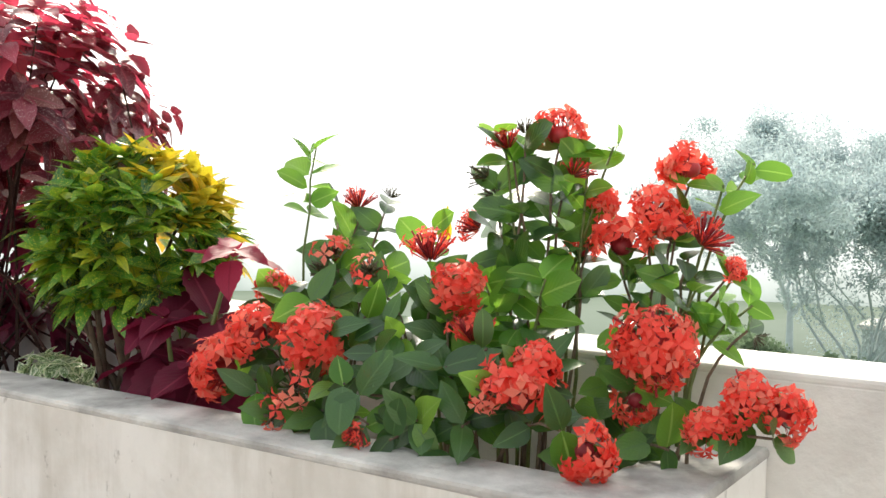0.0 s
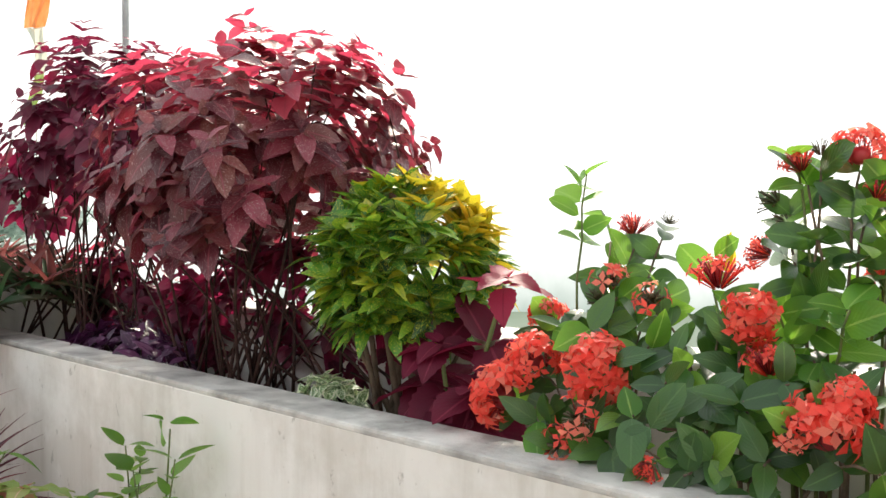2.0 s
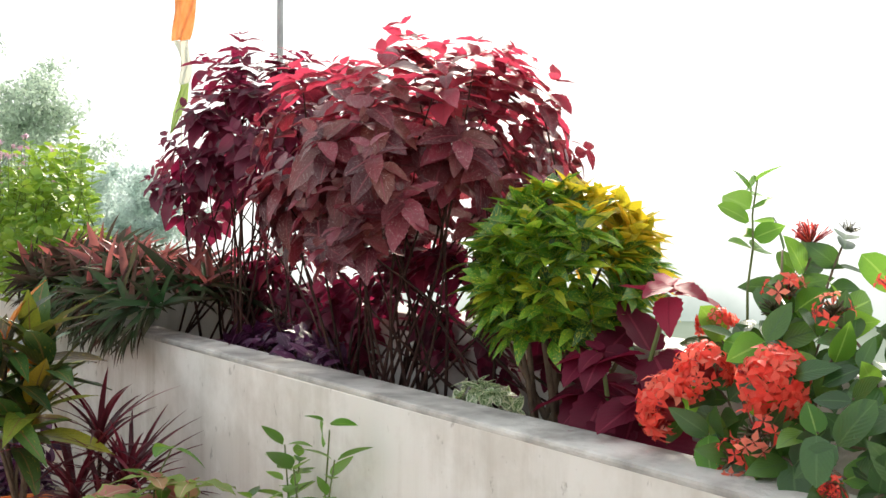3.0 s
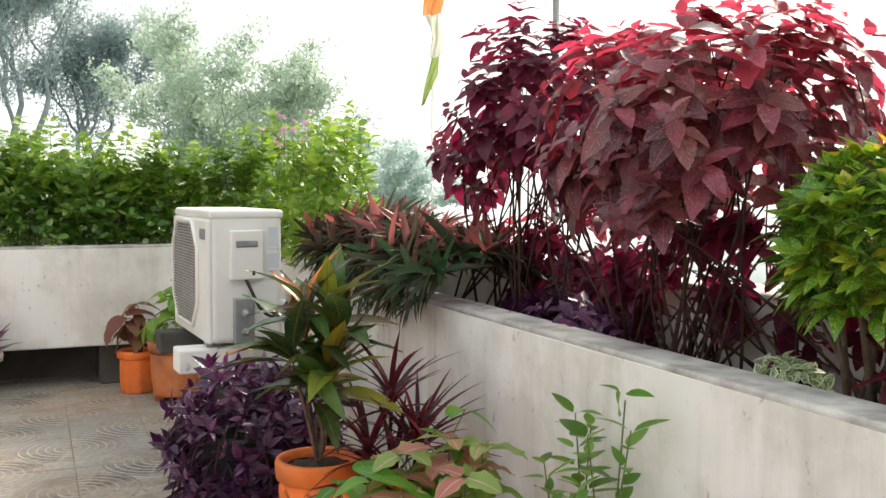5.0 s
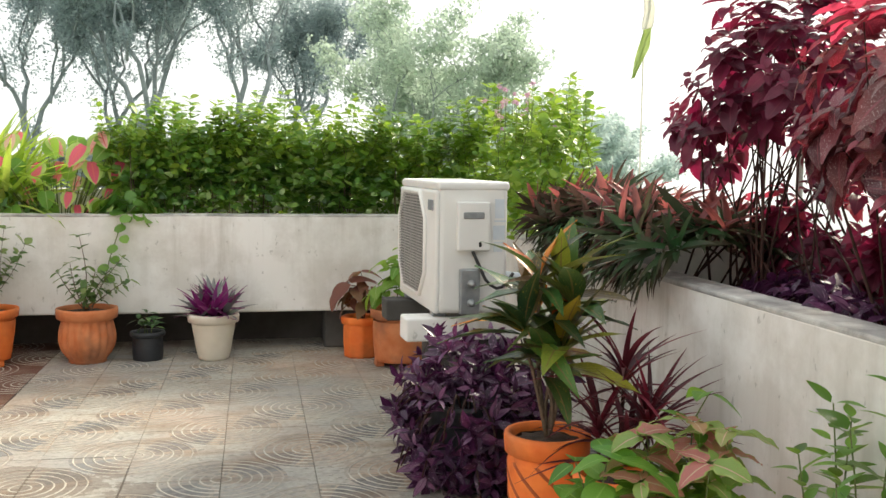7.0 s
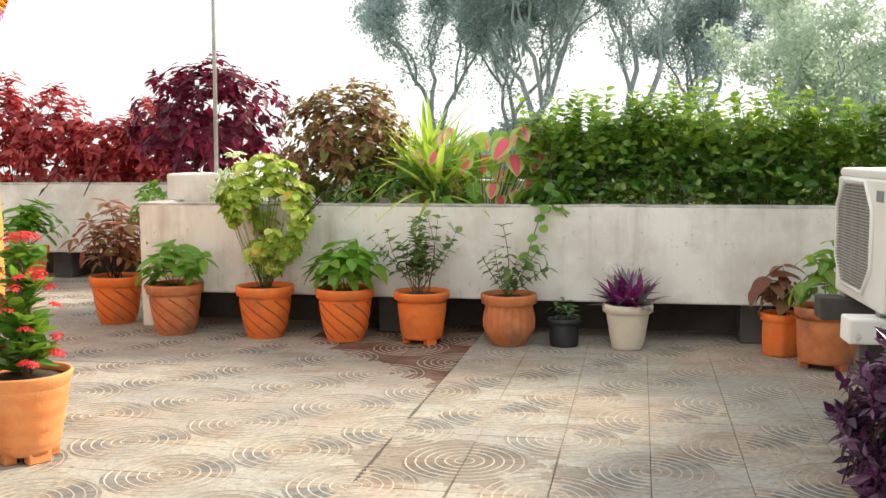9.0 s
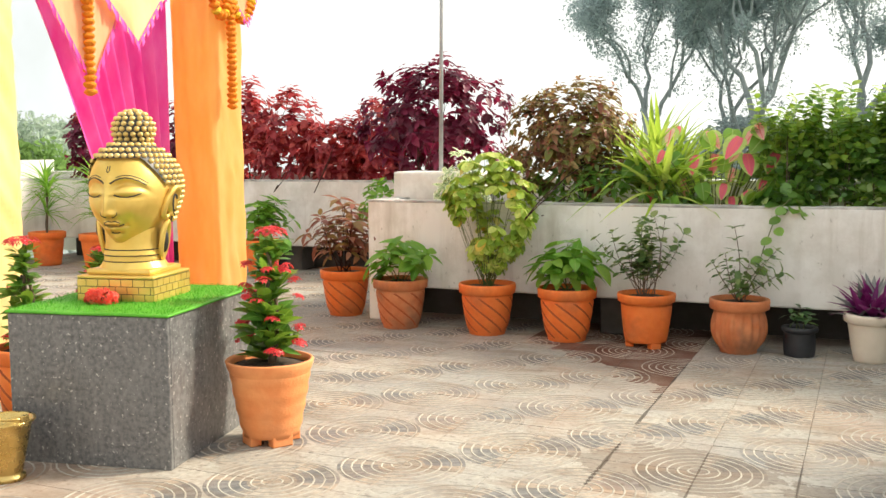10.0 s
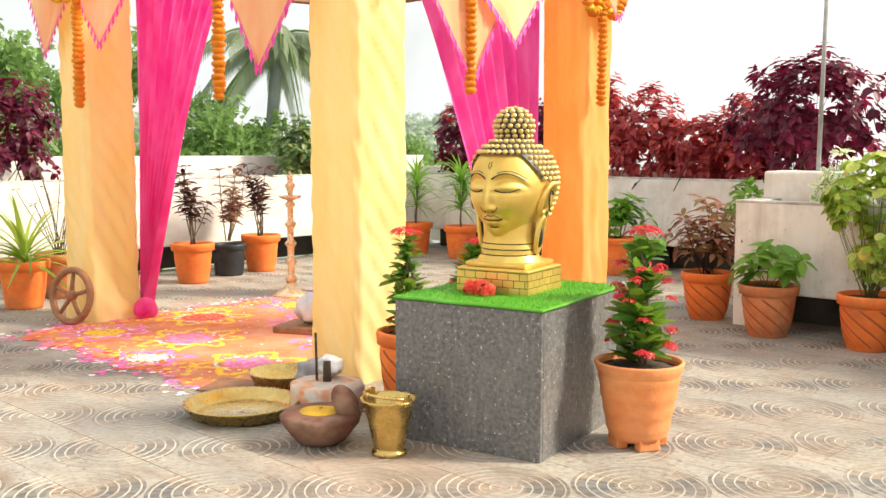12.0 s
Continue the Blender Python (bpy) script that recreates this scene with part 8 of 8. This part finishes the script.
tagged(new("steel_pole", g.mesh("steel_pole", M_POLE)), "thin grey steel pole behind the coleus shrubs", "pole")
fl = thing("flag_pole", "far pale flagpole with a limp orange, white and green flag", "flag", 10.75, 28.0, -8.0)
g = Geo()
tube(g, [(-0.36, 0.14, 0.0), (-0.36, 0.14, 9.0), (-0.34, 0.14, 17.0)], 0.03, 0.02, 8)
part("pole", g, M_CREAMPOT, fl, "thin pale pole")


def flag_cloth(stations, seed):
    """A limp strip of folded cloth: stations of offset, height and half width down its length."""
    g, n, rows = Geo(), 12, 10
    vs, fs = [], []
    for i in range(rows * (len(stations) - 1) + 1):
        k, f = min(len(stations) - 2, i // rows), 0.0
        f = i / rows - k
        x, z, w = (stations[k][q] + (stations[k + 1][q] - stations[k][q]) * f for q in range(3))
        for j in range(n + 1):
            s = 2 * j / n - 1
            vs.append((x + w * s, 0.10 * math.sin(5 * s + 0.3 * i + seed), z + 0.04 * s))
    for i in range(rows * (len(stations) - 1)):
        for j in range(n):
            a = i * (n + 1) + j
            fs.append((a, a + 1, a + n + 2, a + n + 1))
    g.add(vs, fs)
    return g


part("flag_cloth", flag_cloth([(-0.25, 16.2, 0.42), (-0.30, 15.3, 0.34), (-0.42, 14.45, 0.26)], 1), cloth("saffron_cloth", (0.80, 0.25, 0.07), (0.86, 0.36, 0.14), 0.4), fl, "orange limp cloth")
part("flag_cloth", flag_cloth([(-0.42, 14.45, 0.26), (-0.25, 13.8, 0.13), (-0.30, 13.2, 0.17)], 2), cloth("white_flag_cloth", (0.66, 0.64, 0.56), (0.72, 0.70, 0.62), 0.4), fl, "white limp cloth")
part("flag_cloth", flag_cloth([(-0.30, 13.2, 0.17), (-0.42, 12.6, 0.15), (-0.72, 11.75, 0.06)], 3), cloth("pale_green_cloth", (0.34, 0.44, 0.12), (0.45, 0.55, 0.22), 0.4), fl, "green limp cloth")


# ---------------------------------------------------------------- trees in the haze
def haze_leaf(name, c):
    """Foliage of far trees, its base colour made pale to stand in for distance haze."""
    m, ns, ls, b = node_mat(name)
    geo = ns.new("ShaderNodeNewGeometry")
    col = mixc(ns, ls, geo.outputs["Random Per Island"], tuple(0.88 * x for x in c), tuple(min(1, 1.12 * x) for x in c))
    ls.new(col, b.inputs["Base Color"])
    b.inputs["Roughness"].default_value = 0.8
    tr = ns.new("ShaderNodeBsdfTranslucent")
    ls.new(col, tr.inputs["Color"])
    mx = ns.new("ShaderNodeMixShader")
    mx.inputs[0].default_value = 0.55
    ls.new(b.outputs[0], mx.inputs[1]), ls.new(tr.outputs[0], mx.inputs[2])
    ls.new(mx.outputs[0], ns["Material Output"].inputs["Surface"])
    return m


def leaf_cloud(parent, name, centres, radii, per, size, mat, seed, flat=0.8):
    """Many small leaf blades scattered in clumps, one mesh."""
    rs = np.random.RandomState(seed)
    cs, rr = np.array(centres), np.array(radii)
    n = len(cs) * per
    idx = np.repeat(np.arange(len(cs)), per)
    d = rs.normal(size=(n, 3))
    d /= np.linalg.norm(d, axis=1)[:, None]
    k = rs.uniform(0.25, 1.0, n) ** 0.6
    p = cs[idx] + d * (rr[idx] * k)[:, None] * np.array([1, 1, flat])
    u = rs.normal(size=(n, 3))
    u /= np.linalg.norm(u, axis=1)[:, None]
    w = np.cross(u, rs.normal(size=(n, 3)))
    w /= np.linalg.norm(w, axis=1)[:, None]
    s = (size * rs.uniform(0.6, 1.3, n))[:, None]
    v = np.stack([p - u * s, p + w * s * 0.45, p + u * s, p - w * s * 0.45], 1).reshape(-1, 3)
    me = bpy.data.meshes.new(name)
    me.from_pydata(v.tolist(), [], np.arange(4 * n).reshape(-1, 4).tolist())
    me.materials.append(mat)
    ob = part(name, me, None, parent)
    return ob


def tree(name, label, x, y, z, height, spread, trunk_r, seed, leaf, bark, fork=0.35, limbs=3, levels=4, per=50, size=0.13, clump_r=0.7, wide=0.55, lean=0.05, tail=0.3, group=""):
    """Tapered trunk, limbs that fork again and again, and tufts of small leaves along the outer branches."""
    rng = random.Random(seed)
    ob = thing(name, label, "tree", x, y, z, group=group)
    g = Geo()
    f = Vector((rng.uniform(-lean, lean) * height, rng.uniform(-lean, lean) * height, height * fork))
    tube(g, bent((0, 0, 0), f, 0, 6, 0.02 * height, rng), trunk_r, trunk_r * 0.75, 9)
    part("trunk", g, bark, ob)
    centres, radii = [], []
    first = (1 - fork) * height / 2.35

    def grow(geo, p, d, length, r, level):
        e = p + d * length
        pts = bent(p, e, 0.05 * length, 4, 0.16 * length, rng)
        for q in pts[1:-1]:
            q += unit(rng) * 0.05 * length
        tube(geo, pts, r, r * 0.55, 6 if level < 2 else 4, 0, False)
        for q in pts[1:]:
            for w in range(1 if level < levels - 1 else 2):
                if rng.random() < (0.6 if level == 0 else 0.8):
                    c = q + unit(rng) * clump_r * rng.uniform(0.2, 0.9)
                    centres.append((c.x, c.y, c.z - tail * clump_r * rng.random()))
                    radii.append(clump_r * rng.uniform(0.45, 1.1))
        if level < levels - 1:
            for k in range(rng.choice((2, 3)) if level else 3):
                side = unit(rng, -0.35, 0.5)
                nd = d + side * wide * rng.uniform(0.6, 1.25) + Vector((0, 0, 0.12))
                nd.x *= spread
                nd.y *= spread
                grow(geo, e if k else p.lerp(e, rng.uniform(0.6, 1.0)), nd.normalized(), length * rng.uniform(0.6, 0.8), r * 0.5, level + 1)

    for k in range(limbs):
        a = 2 * math.pi * k / limbs + rng.uniform(-0.5, 0.5)
        g = Geo()
        grow(g, f * rng.uniform(0.8, 1.0), Vector((math.cos(a) * wide * spread * 0.7, math.sin(a) * wide * spread * 0.7, 1)).normalized(), first * rng.uniform(0.85, 1.1), trunk_r * 0.55, 0)
        part("limb", g, bark, ob)
    leaf_cloud(ob, "crown", centres, radii, per, size, leaf, seed)
    return ob


# Leaf and bark colours lifted towards pale grey: haze put into the paint.
H_NEAR = haze_leaf("hazed_grey_green_foliage", (0.40, 0.48, 0.48))
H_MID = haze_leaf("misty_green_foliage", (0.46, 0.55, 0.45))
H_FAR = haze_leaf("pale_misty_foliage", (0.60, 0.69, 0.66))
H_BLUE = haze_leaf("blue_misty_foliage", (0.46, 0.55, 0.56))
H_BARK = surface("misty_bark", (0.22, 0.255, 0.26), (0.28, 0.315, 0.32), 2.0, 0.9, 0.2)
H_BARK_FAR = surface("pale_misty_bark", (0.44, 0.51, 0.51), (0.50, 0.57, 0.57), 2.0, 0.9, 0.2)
H_GREEN = haze_leaf("hazed_tree_foliage", (0.22, 0.36, 0.11))

GZ = -8.0
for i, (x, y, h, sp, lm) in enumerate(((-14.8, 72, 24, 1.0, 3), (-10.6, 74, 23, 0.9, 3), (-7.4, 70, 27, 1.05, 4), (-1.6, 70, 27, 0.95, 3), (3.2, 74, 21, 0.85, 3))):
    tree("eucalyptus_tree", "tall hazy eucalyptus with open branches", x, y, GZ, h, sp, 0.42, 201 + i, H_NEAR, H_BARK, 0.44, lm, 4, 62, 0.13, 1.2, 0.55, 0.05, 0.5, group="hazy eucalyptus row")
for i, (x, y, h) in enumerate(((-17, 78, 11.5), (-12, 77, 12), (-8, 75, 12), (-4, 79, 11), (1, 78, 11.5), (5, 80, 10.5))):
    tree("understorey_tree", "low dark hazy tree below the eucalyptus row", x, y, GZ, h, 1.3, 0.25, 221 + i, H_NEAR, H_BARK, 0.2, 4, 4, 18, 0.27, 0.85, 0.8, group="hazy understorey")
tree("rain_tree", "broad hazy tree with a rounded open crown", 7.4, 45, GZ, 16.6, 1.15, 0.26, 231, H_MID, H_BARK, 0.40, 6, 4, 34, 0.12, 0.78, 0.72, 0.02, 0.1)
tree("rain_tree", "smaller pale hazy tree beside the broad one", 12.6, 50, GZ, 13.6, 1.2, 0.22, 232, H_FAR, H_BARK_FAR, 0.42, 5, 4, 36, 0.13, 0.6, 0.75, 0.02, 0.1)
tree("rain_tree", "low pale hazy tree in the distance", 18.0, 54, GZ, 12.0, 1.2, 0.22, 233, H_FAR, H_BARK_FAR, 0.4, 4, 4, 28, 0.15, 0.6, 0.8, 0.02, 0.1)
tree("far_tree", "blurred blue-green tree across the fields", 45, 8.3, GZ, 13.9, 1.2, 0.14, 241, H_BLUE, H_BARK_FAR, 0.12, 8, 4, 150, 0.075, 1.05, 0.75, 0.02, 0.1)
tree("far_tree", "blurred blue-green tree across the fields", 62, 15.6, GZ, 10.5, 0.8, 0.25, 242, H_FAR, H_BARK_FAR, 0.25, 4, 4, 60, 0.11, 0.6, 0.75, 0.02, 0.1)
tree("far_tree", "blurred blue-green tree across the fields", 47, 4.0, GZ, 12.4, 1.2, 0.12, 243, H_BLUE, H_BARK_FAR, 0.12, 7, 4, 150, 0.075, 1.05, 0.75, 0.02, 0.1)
M_BUSH = haze_leaf("pale_bush_foliage", (0.24, 0.33, 0.20))
for i, (x, y, r) in enumerate(((38, 6, 1.6), (40, 9.5, 1.8), (37, 3, 1.6), (42, 13, 1.6), (36, 8, 1.3))):
    tree("field_bush", "pale green bush in the field beyond", x, y, GZ, 3.6, 1.4, 0.08, 261 + i, M_BUSH, H_BARK_FAR, 0.1, 4, 4, 30, 0.10, 0.45, 1.0, group="field bushes")
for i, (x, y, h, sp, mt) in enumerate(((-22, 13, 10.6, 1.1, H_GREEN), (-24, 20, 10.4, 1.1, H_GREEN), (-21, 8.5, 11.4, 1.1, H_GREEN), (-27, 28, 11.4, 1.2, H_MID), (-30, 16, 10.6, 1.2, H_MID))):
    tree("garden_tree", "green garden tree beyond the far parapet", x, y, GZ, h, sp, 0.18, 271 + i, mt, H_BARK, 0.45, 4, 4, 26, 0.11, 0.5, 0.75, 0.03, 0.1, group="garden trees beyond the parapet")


def palm(x, y, z, h, seed):
    rng = random.Random(seed)
    ob = thing("coconut_palm", "tall coconut palm with hanging fronds", "tree", x, y, z)
    g = Geo()
    tube(g, bent((0, 0, 0), (0.6, 0, h), 0, 8, 0.3, rng), 0.22, 0.16, 9)
    part("trunk", g, H_BARK, ob)
    leafy = leaf_shape("lance", 0.09, 0.35, 0.3, 3)
    for k in range(17):
        a = 2 * math.pi * k / 17 + rng.uniform(-0.15, 0.15)
        up = rng.uniform(-0.9, 0.9)
        pts = []
        for i in range(9):
            s = i / 8
            r = 3.1 * s
            pts.append(Vector((0.6 + math.cos(a) * r * 0.85, math.sin(a) * r * 0.85, h + up * r * 0.6 - 2.1 * s * s)))
        g = Geo()
        tube(g, pts, 0.04, 0.012, 5)
        fr = part("frond_rib", g, H_GREEN, ob)
        ps = []
        for i in range(44):
            s = 0.1 + 0.9 * i / 44
            j = min(7, int(s * 8))
            p = pts[j].lerp(pts[j + 1], s * 8 - j)
            d = (pts[j + 1] - pts[j]).normalized()
            side = d.cross(Vector((0, 0, 1))).normalized()
            for sg in (1, -1):
                ps.append(aim(p, side * sg * 0.8 + d * 0.6 + Vector((0, 0, -0.55)), (0, 0, 1), 0.85 * (1 - 0.5 * s)))
        joined(fr, "foliage", [leafy], H_PALM, ps)


H_PALM = haze_leaf("hazed_palm_foliage", (0.27, 0.33, 0.22))
palm(-24.2, 17.6, GZ, 12.3, 281)

# ---------------------------------------------------------------- ground and the misty distance
M_GROUND = surface("misty_field", (0.24, 0.30, 0.20), (0.32, 0.37, 0.28), 0.05, 0.95, 0.3, c3=(0.36, 0.40, 0.33), scale3=0.02, fine=2.0)
solid("ground", box(-900, 900, -900, 900, GZ - 0.5, GZ), M_GROUND, "misty green fields far below the terrace", "ground", "structure")
bd = thing("house_block", "pale distant house among the fields", "house", 50, 7.0, GZ)
part("wall", box(-1.5, 1.5, -2, 2, 0, 3.4, 0.02), H_BARK_FAR, bd)
part("roof", box(-1.7, 1.7, -2.2, 2.2, 3.4, 3.6, 0.02), M_PARAPET, bd)


def backdrop(radius, z0, z1):
    # Glowing ring: mist and its sunward brightening are painted into the emission.
    m, ns, ls, b = node_mat("glowing_mist")
    tc = ns.new("ShaderNodeTexCoord")
    sp = ns.new("ShaderNodeSeparateXYZ")
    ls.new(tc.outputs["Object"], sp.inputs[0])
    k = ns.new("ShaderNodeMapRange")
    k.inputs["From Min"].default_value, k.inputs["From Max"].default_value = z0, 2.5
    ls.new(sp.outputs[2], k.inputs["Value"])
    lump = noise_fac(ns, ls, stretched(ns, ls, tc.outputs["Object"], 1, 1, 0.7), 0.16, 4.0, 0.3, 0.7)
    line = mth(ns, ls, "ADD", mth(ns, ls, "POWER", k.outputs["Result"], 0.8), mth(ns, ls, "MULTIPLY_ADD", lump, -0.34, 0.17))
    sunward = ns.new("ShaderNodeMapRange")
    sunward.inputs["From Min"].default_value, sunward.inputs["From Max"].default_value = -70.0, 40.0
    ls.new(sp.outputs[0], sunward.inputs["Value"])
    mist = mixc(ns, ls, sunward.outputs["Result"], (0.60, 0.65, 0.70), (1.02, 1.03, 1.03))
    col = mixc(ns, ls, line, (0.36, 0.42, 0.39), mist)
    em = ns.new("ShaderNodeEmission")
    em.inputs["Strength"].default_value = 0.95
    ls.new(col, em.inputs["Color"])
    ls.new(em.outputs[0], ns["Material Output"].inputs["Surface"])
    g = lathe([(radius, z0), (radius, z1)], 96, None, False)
    solid("backdrop", g, m, "self-lit ring painted as white mist round the horizon", "backdrop", "structure")


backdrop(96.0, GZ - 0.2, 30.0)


# ---------------------------------------------------------------- floor tiles, last
def floor_tile_geo():
    h = TILE / 2 - 0.0006
    c = h - 0.0012
    g = Geo()
    vs = [(-h, -h, -0.003), (h, -h, -0.003), (h, h, -0.003), (-h, h, -0.003), (-c, -c, 0), (c, -c, 0), (c, c, 0), (-c, c, 0)]
    uv = [(x + TILE / 2, y + TILE / 2) for x, y, z in vs]
    g.add(vs, [(4, 5, 6, 7), (0, 1, 5, 4), (1, 2, 6, 5), (2, 3, 7, 6), (3, 0, 4, 7)], uv)
    for sx, sy, a0 in ((-1, -1, 0.0), (1, 1, math.pi)):
        for k in range(1, 7):
            r, w, n = 0.0385 * k, 0.0043, 3 + k // 2 + 1
            vs, fs = [], []
            for i in range(n + 1):
                a = a0 + 0.012 + (math.pi / 2 - 0.024) * i / n
                for rr, z in ((r - w, -0.001), (r - w * 0.6, 0.0016), (r + w * 0.6, 0.0016), (r + w, -0.001)):
                    vs.append((sx * TILE / 2 + rr * math.cos(a), sy * TILE / 2 + rr * math.sin(a), z))
            vs = [(max(-c, min(c, x)), max(-c, min(c, y)), z) for x, y, z in vs]
            for i in range(n):
                fs += [(4 * i + q, 4 * i + q + 1, 4 * i + q + 5, 4 * i + q + 4) for q in range(3)]
            g.add(vs, [tuple(reversed(f)) for f in fs], slot=1)
    return g


_tile = floor_tile_geo()
_tile_mesh = [_tile.mesh("floor_tile", mts, smooth=False) for mts in ((M_TILE, M_RIB), (M_TILE_PALE, M_RIB_WORN))]
_floor = bpy.data.objects["floor"]
_far, _count = [], 0
for i in range(-22, 9):
    for j in range(-24, 16):
        x, y = TX + (i + 0.5) * TILE, TY + (j + 0.5) * TILE
        if x > PX - 0.1 or x < LX - 0.2 or y < -4.1 or y > 9.8:
            continue
        m = pose(x, y, random.uniform(-0.0006, 0.0006), random.uniform(-0.08, 0.08), random.uniform(-0.08, 0.08), 0 if (i + j) % 2 else 90)
        if -5.3 < x < 0.1 and 2.8 < y < 6.5 and _count < 300:
            part("tile", _tile_mesh[(i + j + 1) % 2], None, _floor, "", m)
            _count += 1
        else:
            _far.append((m, (i + j + 1) % 2))
_v0 = np.array(_tile.v)
_v1 = _v0[:8]
_vs, _fs, _uv, _ms, _k = [], [], [], [], 0
_uvs = []
_rib_uv = np.array([c for f in _tile.uv for p in f for c in p], dtype=np.float32)
for m, odd in _far:
    mm = np.array(m)
    full = mm[1, 3] > 1.6
    v = _v0 if full else _v1
    f = _tile.f if full else _tile.f[:5]
    _vs.append(v @ mm[:3, :3].T + mm[:3, 3])
    _fs += [tuple(_k + q for q in c) for c in f]
    _ms.append(np.array(_tile.m[:len(f)]) + 2 * odd)
    _uvs.append(_rib_uv if full else _rib_uv[:40])
    _k += len(v)
_me = bpy.data.meshes.new("tiles")
_me.from_pydata(np.concatenate(_vs).tolist(), [], _fs)
_lay = _me.uv_layers.new(name="UVMap")
_lay.data.foreach_set("uv", np.concatenate(_uvs))
for mt in (M_TILE, M_RIB, M_TILE_PALE, M_RIB_WORN):
    _me.materials.append(mt)
_me.polygons.foreach_set("material_index", np.concatenate(_ms).astype(np.int32))
_me.update()
part("tiles", _me, None, _floor)["kind"] = "stuff"
